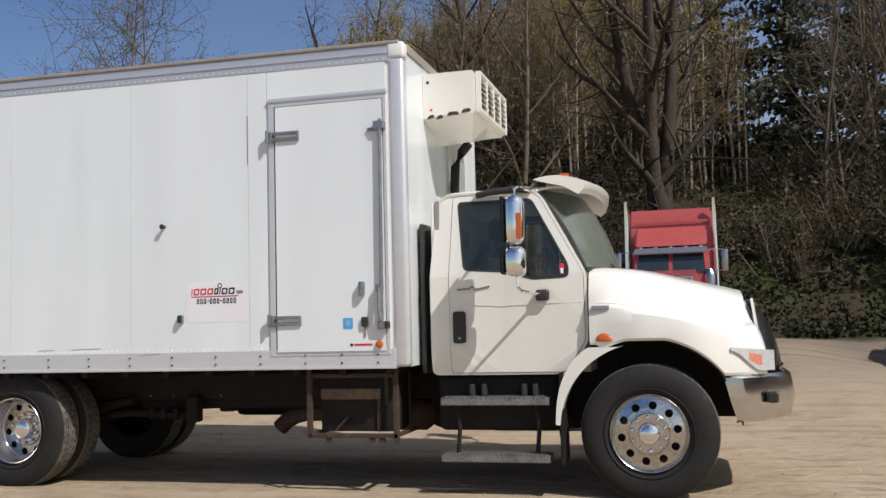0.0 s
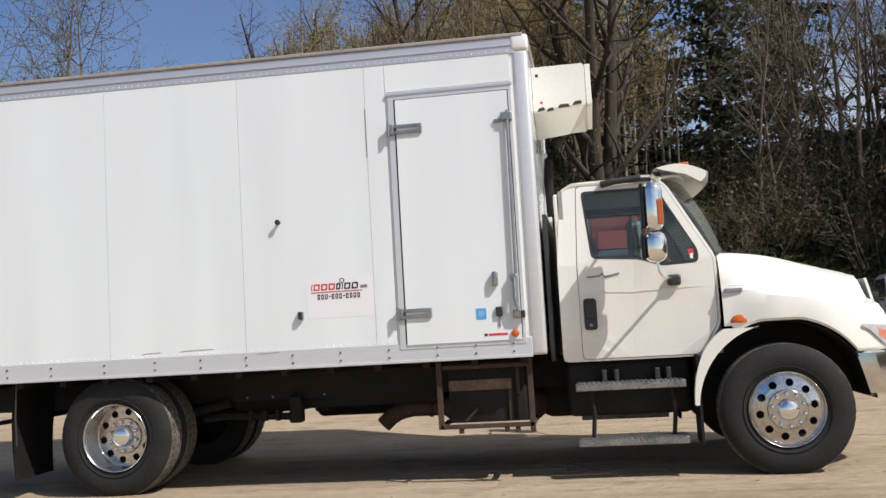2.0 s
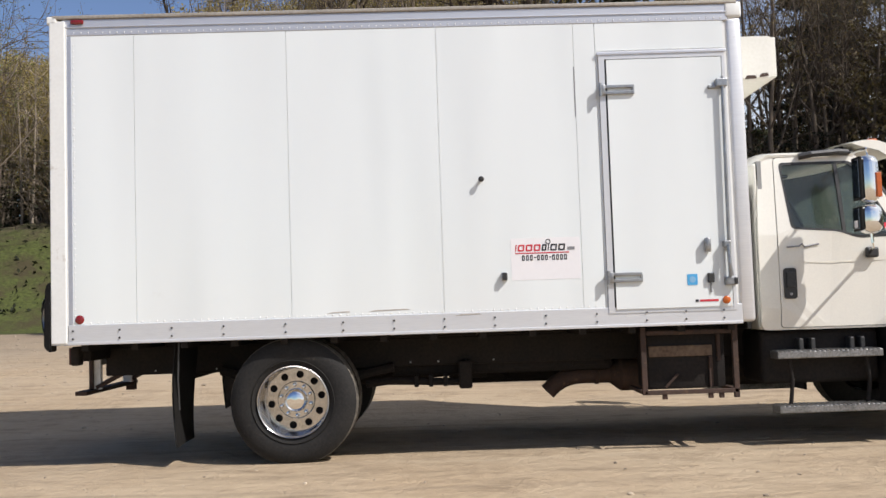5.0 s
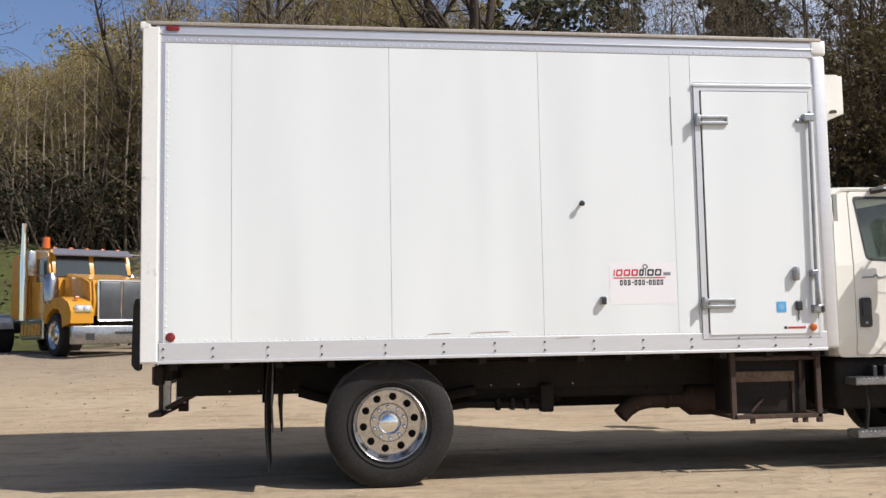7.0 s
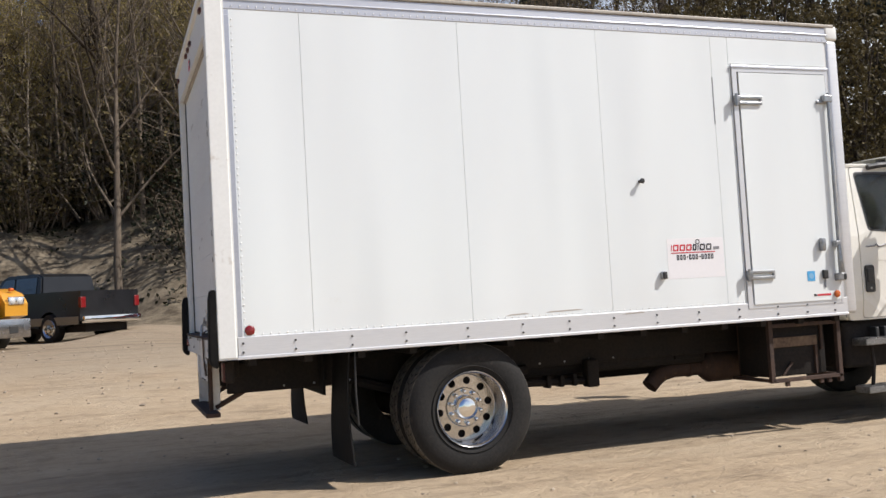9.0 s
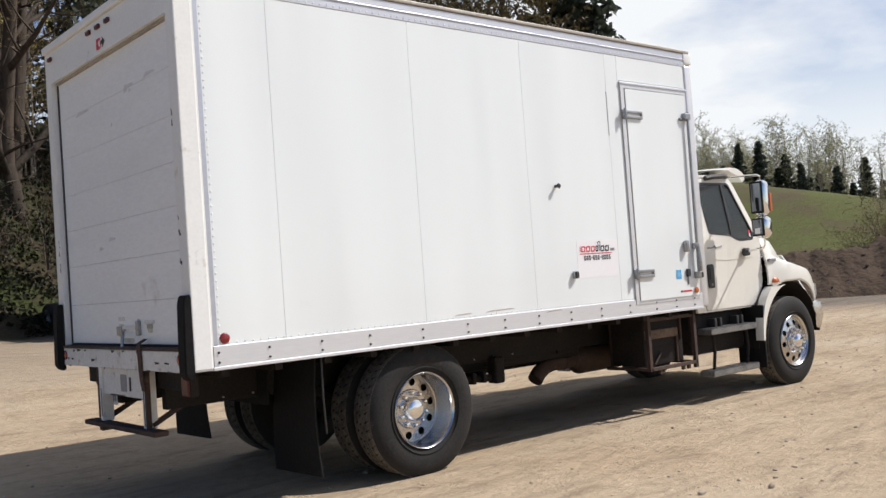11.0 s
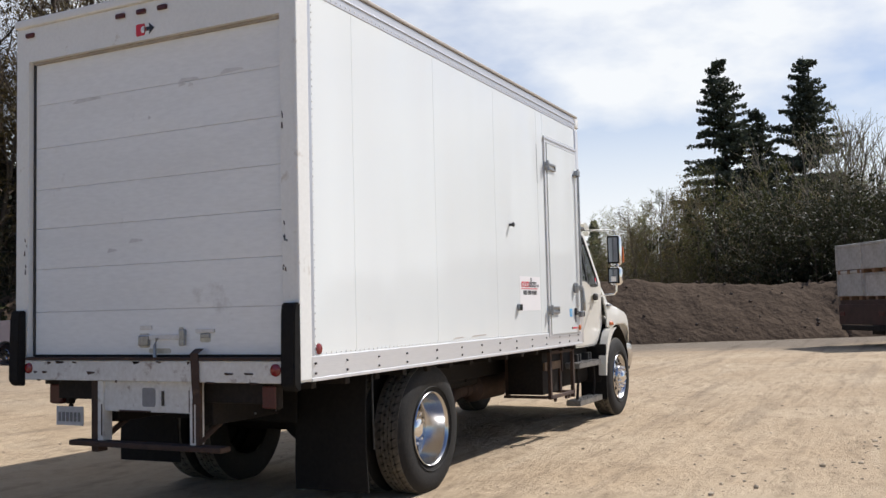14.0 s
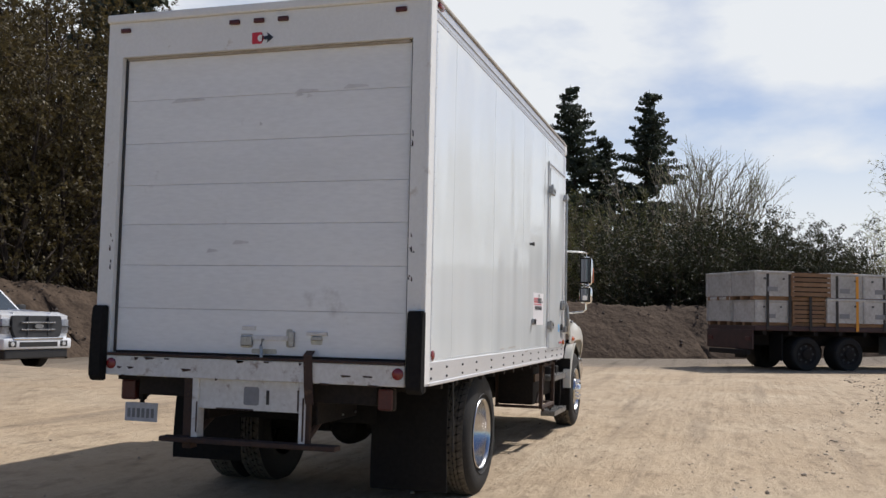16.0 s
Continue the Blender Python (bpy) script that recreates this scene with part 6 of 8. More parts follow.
def highway_tractor(name, place, turn, paint, label, roof, sleeper, high_stack, beacon):
    """A bonneted road tractor; x forward from its front bumper."""
    t = thing(name, place, label, "truck", turn=turn)
    P = lambda n, bm, m, par=None, lab="", sm=False: part(n, bm, m, par or t, lab, sm)
    frame_ = P("chassis", boxed(-8.2, -0.3, -0.45, 0.45, 0.6, 0.9, 0.02), FRAME_BLACK)
    hood_ = P("hood", profile_body([(-0.25, 0.95), (-0.2, 1.35), (-0.27, 1.78), (-0.6, 1.84), (-1.95, 2.02), (-2.0, 0.95)], 0.70, 0.06), paint, None, "", True)
    P("grille", boxed(-0.24, -0.14, -0.52, 0.52, 0.86, 1.74, 0.03), GRILLE_GREY, hood_, "tall mesh grille", True)
    for a in (((-0.17, -0.54, 0.84), (-0.17, -0.54, 1.76)), ((-0.17, 0.54, 0.84), (-0.17, 0.54, 1.76)), ((-0.17, -0.54, 1.76), (-0.17, 0.54, 1.76)), ((-0.17, 0.0, 0.86), (-0.13, 0.0, 1.76)), ((-0.17, -0.54, 0.85), (-0.17, 0.54, 0.85))):
        P("grille_trim", tubed(a, 0.03, 8), CHROME, hood_)
    for s in (-1, 1):
        fender = [(-0.05, 0.78), (-0.03, 1.05), (-0.22, 1.26), (-0.65, 1.40), (-1.2, 1.38), (-1.65, 1.18), (-1.85, 0.85), (-1.66, 0.80), (-1.55, 1.0), (-1.2, 1.14), (-0.85, 1.12), (-0.62, 0.95), (-0.58, 0.70)]
        P("fender", plate(fender, [], 0.52, lambda u, v, w: Vector((u, s * (0.70 + w), v))), paint, hood_, "", True)
        lamp = P("headlight", boxed(-0.09, 0.0, min(s * 0.76, s * 1.14), max(s * 0.76, s * 1.14), 1.02, 1.20, 0.03), CHROME, hood_, "twin headlight in a chrome frame", True)
        for k in (0.85, 1.03):
            P("lamp_lens", lathe([(0.0001, 0.02), (0.05, 0.016), (0.07, 0.0)], (0.0, s * k, 1.11), 14, axis="x"), CLEAR_LENS, lamp, "", True)
        P("turn_lamp", boxed(-0.35, -0.25, min(s * 0.95, s * 1.05), max(s * 0.95, s * 1.05), 1.33, 1.40, 0.02), AMBER, hood_)
        road_wheel(t, -1.15, s * 1.20, 0.52, 0.28, ALLOY, s)
        for rx in (-6.2, -7.5):
            road_wheel(t, rx, s * 1.22, 0.52, 0.55, STEEL, s)
        # air cleaner, mirror, step tank, stack
        P("air_cleaner", tubed([(-1.98, s * 1.0, 1.25), (-1.98, s * 1.0, 1.35), (-1.98, s * 1.0, 1.85), (-1.98, s * 1.0, 1.92), (-1.98, s * 1.0, 2.02)], 0.17, 18, radii=[0.09, 0.17, 0.18, 0.15, 0.10]), DULL_CHROME, None, "chrome air cleaner", True)
        mir = P("mirror", boxed(-2.18, -2.08, min(s * 1.32, s * 1.50), max(s * 1.32, s * 1.50), 1.95, 2.55, 0.03), DULL_CHROME, None, "tall chrome mirror", True)
        P("mirror_arm", tubed([(-2.1, s * 1.02, 2.55), (-2.13, s * 1.4, 2.55), (-2.13, s * 1.4, 2.0), (-2.2, s * 1.05, 1.95)], 0.018, 6), CHROME, mir)
        if beacon:
            step_box = P("step_box", boxed(-3.7, -2.05, min(s * 0.72, s * 1.16), max(s * 0.72, s * 1.16), 0.42, 0.92, 0.03), DULL_CHROME, None, "bright step box under the door")
            for k in range(6):
                P("step_rib", boxed(-3.6 + k * 0.25, -3.45 + k * 0.25, min(s * 1.155, s * 1.175), max(s * 1.155, s * 1.175), 0.52, 0.80, 0.01), paint, step_box)
        else:
            P("fuel_tank", tubed([(-2.3, s * 0.95, 0.66), (-4.2, s * 0.95, 0.66)], 0.29, 20), DULL_CHROME, None, "", True)
        for k in range(5):
            P("step_light", lathe([(0.0001, 0.01), (0.025, 0.0)], (-2.35 - 0.14 * k, s * 1.075, 1.06), 8, turn=s), AMBER, frame_)
        if not beacon or s < 0:
            P("exhaust_pipe", tubed([(-3.3, s * 1.22, 0.9), (-3.3, s * 1.22, 2.2), (-3.3, s * 1.22, high_stack - 0.25), (-3.27, s * 1.22, high_stack)], 0.075, 14, radii=[0.10, 0.10, 0.07, 0.075]), CHROME, None, "upright chrome exhaust stack", True)
    bump_ = P("front_bumper", boxed(-0.12, 0.08, -1.22, 1.22, 0.30, 0.72, 0.03), DULL_CHROME, None, "deep chrome bumper", True)
    P("bumper_slot", boxed(0.075, 0.085, -0.25, 0.25, 0.52, 0.58), BLACK, bump_)
    for s in (-1, 1):
        P("fog_lamp", boxed(0.07, 0.09, min(s * 0.72, s * 0.92), max(s * 0.72, s * 0.92), 0.40, 0.56, 0.008), BLACK, bump_)
    cab_ = P("cab", profile_body([(-1.95, 0.85), (-1.95, 1.98), (-2.12, 2.52), (-2.2, 2.62), (-3.35, 2.70), (-3.35, 0.85)], 1.02, 0.06), paint, None, "", True)
    for s in (-1, 1):
        P("side_window", boxed(-2.95, -2.2, min(s * 1.005, s * 1.03), max(s * 1.005, s * 1.03), 1.85, 2.42, 0.01), FAR_GLASS, cab_)
    for s in (-1, 1):
        P("windscreen", plate([(0.06 * s, 1.96), (0.90 * s, 1.95), (0.86 * s, 2.46), (0.06 * s, 2.48)], [], 0.02, lambda u, v, w: Vector((-1.94 - (v - 1.96) * 0.31 + w, u, v))), FAR_GLASS, cab_, "two-piece windscreen")
    P("sun_visor", plate([(-0.98, 0), (0.98, 0), (0.95, 0.16), (-0.95, 0.16)], [], 0.03, lambda u, v, w: Vector((-1.92 - v * 0.9, u, 2.47 + v * 0.9 + w))), surface(name + "_visor", (0.10, 0.10, 0.12), 0.3, second=(0.14, 0.14, 0.16)), cab_)
    for k in (-0.8, -0.4, 0.0, 0.4, 0.8):
        P("roof_lamp", boxed(-2.42, -2.32, k - 0.05, k + 0.05, 2.63, 2.70, 0.02), AMBER if beacon else CHROME, cab_, "", True)
    tail = -4.75 if beacon else -5.05
    body = P("sleeper", profile_body([(-3.37, 0.95), (-3.37, sleeper), (-3.6, roof), (tail + 0.05, roof - 0.04), (tail, 0.95)], 1.18 if not beacon else 1.1, 0.08), paint, None, "", True)
    if roof > 3.2:
        P("roof_step", profile_body([(-2.45, 2.72), (-3.37, 3.30), (-3.37, 2.72)], 0.98, 0.05), paint, cab_, "", True)
        P("roof_fold", boxed(-3.36, -3.33, -1.05, 1.05, 3.42, 3.50, 0.01), paint, body)
    for s in (-1, 1) if not beacon else ():
        P("sleeper_window", boxed(-4.45, -4.05, min(s * 1.17, s * 1.192), max(s * 1.17, s * 1.192), 1.95, 2.45, 0.008), FAR_GLASS, body)
    for s in (-1, 1) if beacon else ():
        for rx in (-6.2, -7.5):
            guard = [(rx + 0.62 * math.cos(a), 0.52 + 0.62 * math.sin(a)) for a in [math.pi * (0.1 + 0.1 * k) for k in range(9)]]
            guard += [(rx + 0.60 * math.cos(a), 0.52 + 0.60 * math.sin(a)) for a in [math.pi * (0.9 - 0.1 * k) for k in range(9)]]
            P("wheel_guard", plate(guard, [], 0.5, lambda u, v, w: Vector((u, s * (0.72 + w), v))), STEEL, frame_)
    if beacon:
        P("beacon", lathe([(0.0001, 0.30), (0.09, 0.28), (0.10, 0.0)], (-3.1, -0.75, 2.72), 14, axis="z"), AMBER, cab_, "orange roof beacon", True)
    P("fifth_wheel", boxed(-7.2, -6.4, -0.45, 0.45, 0.92, 1.08, 0.03), STEEL, frame_)
    return t


highway_tractor("yellow_tractor", (-11.72, 22.2, land(-12.8, 23.3) - 0.06), -55, YELLOW, "yellow-orange bonneted highway tractor with a chrome bumper", 2.66, 2.62, 3.35, True)
highway_tractor("red_tractor", (-0.95, 24.0, land(-1.0, 26.2)), -90, RED, "red highway tractor with a tall sleeper and chrome stacks", 3.85, 3.3, 4.1, False)


def oval_badge():
    """An oval badge standing proud of the grille."""
    oval = [(0.13 * math.cos(a), 1.065 + 0.055 * math.sin(a)) for a in [math.pi * k / 12 for k in range(24)]]
    return plate(oval, [], 0.03, lambda u, v, w: Vector((0.05 - w, u, v)))


def pickup(name, place, turn, paint, label, front):
    """A crew-cab pickup; x forward from its front bumper."""
    t = thing(name, place, label, "pickup truck", turn=turn)
    P = lambda n, bm, m, par=None, lab="", sm=False: part(n, bm, m, par or t, lab, sm)
    arch = lambda cx, r: [(cx + r * math.cos(a), 0.42 + r * math.sin(a)) for a in [math.pi * k / 8 for k in range(9)]]
    side = [(-0.1, 0.55)] + arch(-1.05, 0.48) + [(-1.6, 0.45), (-3.9, 0.45)] + arch(-4.6, 0.48)
    side += [(-5.95, 0.6), (-6.0, 1.42), (-4.15, 1.44), (-4.15, 1.42), (-1.75, 1.43), (-0.42, 1.40), (-0.10, 1.32)]
    body = P("body", profile_body(side, 0.99, 0.05, 0.06, 1.1), paint, None, "", True)
    cabin = P("cabin", profile_body([(-1.55, 1.38), (-2.25, 1.93), (-2.5, 2.0), (-3.9, 2.0), (-4.15, 1.9), (-4.2, 1.38)], 0.92, 0.05, 0.16, 1.38), paint, None, "", True)
    P("windscreen", plate([(-0.80, 1.42), (0.80, 1.42), (0.72, 1.89), (-0.72, 1.89)], [], 0.02, lambda u, v, w: Vector((-1.565 - (v - 1.38) * 1.27 + w, u, v + 0.012))), FAR_GLASS, cabin)
    for s in (-1, 1):
        lean = lambda u, v, w: Vector((u, s * (0.925 * (1 - 0.16 * (v - 1.38)) + w), v))
        P("side_window", plate([(-2.0, 1.44), (-2.9, 1.44), (-2.9, 1.89), (-2.45, 1.89)], [], 0.012, lean), FAR_GLASS, cabin)
        P("side_window", plate([(-3.0, 1.44), (-3.95, 1.44), (-3.95, 1.89), (-3.0, 1.89)], [], 0.012, lean), FAR_GLASS, cabin)
        P("door_handle", boxed(-2.85, -2.65, min(s * 0.99, s * 1.01), max(s * 0.99, s * 1.01), 1.10, 1.15, 0.01), paint, body)
        mir = P("mirror", boxed(-2.05, -1.9, min(s * 1.08, s * 1.30), max(s * 1.08, s * 1.30), 1.28, 1.58, 0.03), BLACK, None, "", True)
        P("mirror_arm", tubed([(-1.95, s * 0.9, 1.38), (-1.97, s * 1.1, 1.40)], 0.03, 6), BLACK, mir)
        road_wheel(t, -1.05, s * 1.0, 0.41, 0.27, ALLOY, s)
        road_wheel(t, -4.6, s * 1.0, 0.41, 0.27, ALLOY, s)
        P("sill_trim", boxed(-5.9, -1.6, min(s * 0.985, s * 1.0), max(s * 0.985, s * 1.0), 0.50, 0.72 if not front else 0.54, 0.006), TAN_TRIM if not front else BLACK, body)
        P("tail_light", boxed(-6.02, -5.9, min(s * 0.82, s * 0.985), max(s * 0.82, s * 0.985), 0.95, 1.25, 0.02), RED_LENS, body)
        lamp = P("headlight", boxed(-0.34, -0.05, min(s * 0.74, s * 0.985), max(s * 0.74, s * 0.985), 0.88, 1.24, 0.04), LAMP_GREY, body, "clear stacked headlight", True)
        P("lamp_divider", boxed(-0.2, -0.02, min(s * 0.74, s * 0.99), max(s * 0.74, s * 0.99), 1.04, 1.07, 0.006), BLACK, lamp)
        P("hood_crease", tubed([(-0.2, s * 0.55, 1.36), (-0.9, s * 0.5, 1.425), (-1.6, s * 0.5, 1.44)], 0.02, 6), paint, body)
    g = P("grille", plate(rounded([(-0.64, 0.80), (0.64, 0.80), (0.73, 1.0), (0.71, 1.31), (-0.71, 1.31), (-0.73, 1.0)], 0.06), [], 0.12, lambda u, v, w: Vector((0.015 - w - (v - 0.8) * 0.08, u, v))), BLACK, body, "large dark mesh grille", True)
    for z in (0.98, 1.15):
        P("grille_bar", boxed(-0.02, 0.035, -0.50, 0.50, z - 0.016, z + 0.016, 0.008), DULL_CHROME, g)
    for u in (-0.3, 0.3):
        P("grille_bar", boxed(-0.02, 0.03, u - 0.012, u + 0.012, 0.84, 1.29, 0.005), GRILLE_GREY, g)
    P("emblem", oval_badge(), STEEL, g, "pale oval badge", True)
    b = P("front_bumper", boxed(-0.25, 0.06, -1.0, 1.0, 0.52, 0.78, 0.05), paint if front else CHROME, None, "", True)
    P("bumper_strip", boxed(-0.1, 0.075, -0.72, 0.72, 0.745, 0.80, 0.015), CHROME, b, "bright strip along the top", True)
    P("bumper_inlet", boxed(0.04, 0.066, -0.56, 0.56, 0.58, 0.70, 0.01), BLACK, b)
    for s in (-1, 1):
        P("fog_recess", boxed(0.05, 0.068, min(s * 0.64, s * 0.86), max(s * 0.64, s * 0.86), 0.58, 0.72, 0.01), BLACK, b)
        P("fog_lamp", lathe([(0.0001, 0.012), (0.05, 0.008), (0.055, 0.0)], (0.068, s * 0.75, 0.65), 12, axis="x"), CLEAR_LENS, b)
    P("valance", boxed(-0.3, 0.02, -0.92, 0.92, 0.30, 0.51, 0.03), BLACK, b)
    for k in (-0.5, -0.25, 0.0, 0.25, 0.5):
        P("roof_lamp", boxed(-2.42, -2.34, k - 0.04, k + 0.04, 1.985, 2.02, 0.01), AMBER if front else paint, cabin)
    P("rear_bumper", boxed(-6.12, -5.95, -0.95, 0.95, 0.52, 0.72, 0.03), CHROME, None, "", True)
    P("undercarriage", boxed(-5.8, -0.4, -0.7, 0.7, 0.28, 0.5), FRAME_BLACK)
    return t


white = pickup("white_pickup", (5.75, 22.1, land(5.9, 23.1) - 0.04), -98, PICKUP_WHITE, "white crew-cab pickup with a dark grille", True)
white.scale = (1.08, 1.08, 1.08)
dark = pickup("black_pickup", (-12.4, 30.4, land(-10.5, 27.0) - 0.02), 128, PICKUP_BLACK, "black pickup with tan side trim parked by the bank", False)
dark.scale = (0.92, 0.92, 0.92)


def flatbed():
    """A flatbed truck; x forward from its tail, loaded with bins."""
    place = (18.8, 5.05, land(18.8, 2.8) - 0.02)
    t = thing("flatbed_truck", place, "dark flatbed truck loaded with strapped bins", "truck", turn=-58)
    P = lambda n, bm, m, par=None, lab="", sm=False: part(n, bm, m, par or t, lab, sm)
    P("deck", boxed(0.0, 7.6, -1.24, 1.24, 1.16, 1.30, 0.02), DARK_RED, None, "worn dark-red deck edge")
    P("chassis", boxed(0.3, 10.5, -0.45, 0.45, 0.72, 1.15, 0.02), FRAME_BLACK)
    for k in range(9):
        P("deck_beam", boxed(0.3 + k * 0.85, 0.42 + k * 0.85, -1.2, 1.2, 1.04, 1.158), FRAME_BLACK)
    P("tail_board", boxed(-0.06, 0.0, -1.2, 1.2, 0.62, 1.18, 0.01), DARK_RED, None, "dull dark-red tail board")
    P("tail_bumper", boxed(-0.12, 0.02, -1.0, 1.0, 0.46, 0.60, 0.015), FRAME_BLACK)
    for ty in (-1.0, 1.0):
        P("tail_lamp", boxed(-0.08, -0.055, ty - 0.12, ty + 0.12, 0.86, 0.98, 0.01), RED_DIM)
    for s in (-1, 1):
        for wx in (1.75, 3.2):
            # black rims in place of steel paint in the shade on these wheels
            road_wheel(t, wx, s * 1.2, 0.5, 0.55, FRAME_BLACK, s)
        road_wheel(t, 9.2, s * 1.15, 0.5, 0.3, STEEL, s)
        P("mud_flap", boxed(0.92, 0.95, min(s * 0.6, s * 1.2), max(s * 0.6, s * 1.2), 0.3, 1.1), FLAP)
        P("tool_box", boxed(4.6, 5.9, min(s * 0.75, s * 1.2), max(s * 0.75, s * 1.2), 0.5, 1.1, 0.02), STEEL if s < 0 else FRAME_BLACK)
    c = P("cab", profile_body([(7.9, 0.8), (7.9, 2.6), (9.3, 2.6), (9.75, 1.9), (10.9, 1.75), (11.0, 0.8)], 1.1, 0.06), surface("cab_blue", (0.04, 0.06, 0.12), 0.3))
    P("windscreen", boxed(9.35, 9.7, -0.9, 0.9, 1.95, 2.45, 0.02), FAR_GLASS, c)
    t.scale = (1.13, 1.13, 1.13)
    return t, pose(*place, 0, 0, -58) @ Matrix.Scale(1.13, 4)


flat, FM = flatbed()


def bin_crate(material, name, label, slats):
    """A storage bin: walls, skids and a lid rim; slatted when wooden."""
    t = thing(name, (0, 0, -50), label, "crate", "bins on the flatbed")
    L, W, H = 1.16, 1.18, 0.74
    body = part("body", boxed(-L / 2 + 0.015, L / 2 - 0.015, -W / 2 + 0.015, W / 2 - 0.015, 0.10, H - 0.03), material if not slats else FRAME_BLACK, t)
    for k in (-0.46, 0.0, 0.46):
        part("skid", boxed(-L / 2, L / 2, k - 0.06, k + 0.06, 0.0, 0.10, 0.01), CRATE_WOOD, t)
    if slats:
        for k in range(5):
            z = 0.12 + k * 0.125
            for s in (-1, 1):
                part("slat", boxed(-L / 2, L / 2, s * W / 2 - 0.012, s * W / 2 + 0.012, z, z + 0.095), material, t)
                part("slat", boxed(s * L / 2 - 0.012, s * L / 2 + 0.012, -W / 2, W / 2, z, z + 0.095), material, t)
    else:
        part("rim", boxed(-L / 2 - 0.008, L / 2 + 0.008, -W / 2 - 0.008, W / 2 + 0.008, H - 0.07, H, 0.015), material, t)
        for s in (-1, 1):
            for k in (-0.28, 0.28):
                part("hand_hole", boxed(k - 0.03, k + 0.03, s * (W / 2 - 0.012) - 0.006, s * (W / 2 - 0.012) + 0.006, 0.52, 0.57), BLACK, t)
        part("stain_label", boxed(-0.2, 0.1, -W / 2 + 0.006, -W / 2 + 0.014, 0.22, 0.34), SOFT_INK, t)
    for s in (-1, 1):
        for q in (-1, 1):
            part("corner_post", boxed(s * (L / 2 - 0.03) - 0.035, s * (L / 2 - 0.03) + 0.035, q * (W / 2 - 0.03) - 0.035, q * (W / 2 - 0.03) + 0.035, 0.10, H - 0.02, 0.01), material, t)
    return t


white_bin = bin_crate(CRATE_WHITE, "white_bin", "stained white storage bin strapped on the deck", False)
wood_bin = bin_crate(CRATE_WOOD, "wooden_bin", "brown slatted wooden bin on the deck", True)
rng = random.Random(5)
first = {"w": True, "b": True}
for col in range(6):
    kind = "b" if col in (1, 4) else "w"
    for row in (-1, 1):
        for level in (0, 1):
            m = FM @ pose(0.62 + col * 1.23 + rng.uniform(-0.015, 0.015), row * 0.61, 1.302 + level * 0.742, 0, 0, rng.uniform(-0.6, 0.6))
            src = white_bin if kind == "w" else wood_bin
            if first[kind]:
                src.matrix_world = m
                first[kind] = False
            else:
                copy_thing(src, m)
lid = thing("bin_cover", (FM @ Vector((0.62, 0, 2.79)))[:], "brown plank cover on the bins", "cover", turn=-58)
lid.scale = (1.13, 1.13, 1.13)
part("cover_board", boxed(-0.62, 0.62, -1.24, 1.24, 0.0, 0.035, 0.006), CRATE_WOOD, lid)
for k, sx in enumerate((0.42, 1.16, 1.85, 2.75, 3.45, 4.4, 5.6, 6.8)):
    st = thing("lashing_strap", (FM @ Vector((sx, 0, 1.2)))[:], "webbing strap over the bins", "strap", "straps on the flatbed", turn=-58)
    st.scale = (1.13, 1.13, 1.13)
    part("webbing", plate(rounded(rect(-1.268, -0.02, 1.268, 1.70), 0.03), [rounded(rect(-1.256, -0.008, 1.256, 1.688), 0.02)], 0.09, lambda u, v, w: Vector((w - 0.045, u, v))), LASH if k in (4,) else LASH_DARK, st)

# ---- trees and undergrowth ----
BARK = surface("bark_brown", (0.17, 0.135, 0.10), 0.9, second=(0.095, 0.075, 0.056), grain=14, blotch=3, stretch=(1, 1, 0.25), bump=0.02, vary=0.2, spec=0.2)
PALE_BARK = surface("bark_pale", (0.36, 0.30, 0.235), 0.9, second=(0.20, 0.165, 0.125), grain=10, blotch=2, stretch=(1, 1, 0.3), bump=0.01, vary=0.3, spec=0.2)
WILLOW_BARK = surface("bark_willow", (0.34, 0.29, 0.21), 0.9, second=(0.20, 0.17, 0.125), grain=10, blotch=2, stretch=(1, 1, 0.3), bump=0.01, spec=0.2)
DARK_BARK = surface("bark_dark", (0.075, 0.058, 0.044), 0.9, second=(0.04, 0.032, 0.025), grain=14, blotch=3, stretch=(1, 1, 0.25), bump=0.02, vary=0.2, spec=0.2)
FIR_BARK = surface("bark_fir", (0.06, 0.045, 0.035), 0.95, second=(0.035, 0.027, 0.02), grain=12, bump=0.02, spec=0.2)
BUD = leafy("spring_leaf", (0.40, 0.325, 0.11), (0.27, 0.215, 0.075), 0.4)
# the dull leaf at under half brightness, shade painted into its colour
SHADED_DULL_LEAF = leafy("shaded_dull_leaf", (0.125, 0.095, 0.038), (0.068, 0.054, 0.023), 0.3)
BROWN_LEAF = leafy("dull_leaf", (0.27, 0.205, 0.095), (0.16, 0.125, 0.058), 0.35)
# leaf of the bank's low growth, near black to paint in the wood's shade
SHADED_LEAF = leafy("shaded_ivy_leaf", (0.021, 0.024, 0.008), (0.012, 0.014, 0.005), 0.2)
HEDGE_LEAF = leafy("hedge_leaf", (0.145, 0.146, 0.046), (0.085, 0.088, 0.029), 0.35)
BRAMBLE_LEAF = leafy("bramble_leaf", (0.048, 0.05, 0.022), (0.028, 0.03, 0.014), 0.3)
OLIVE_LEAF = leafy("olive_leaf", (0.128, 0.106, 0.043), (0.078, 0.065, 0.028), 0.35)
NEEDLE = leafy("fir_needle", (0.075, 0.088, 0.06), (0.045, 0.055, 0.038), 0.25)
LOOSE_NEEDLE = leafy("loose_fir_needle", (0.10, 0.105, 0.065), (0.06, 0.065, 0.042), 0.3)
BIRCH_LEAF = leafy("birch_leaf", (0.19, 0.20, 0.075), (0.12, 0.13, 0.05), 0.35)
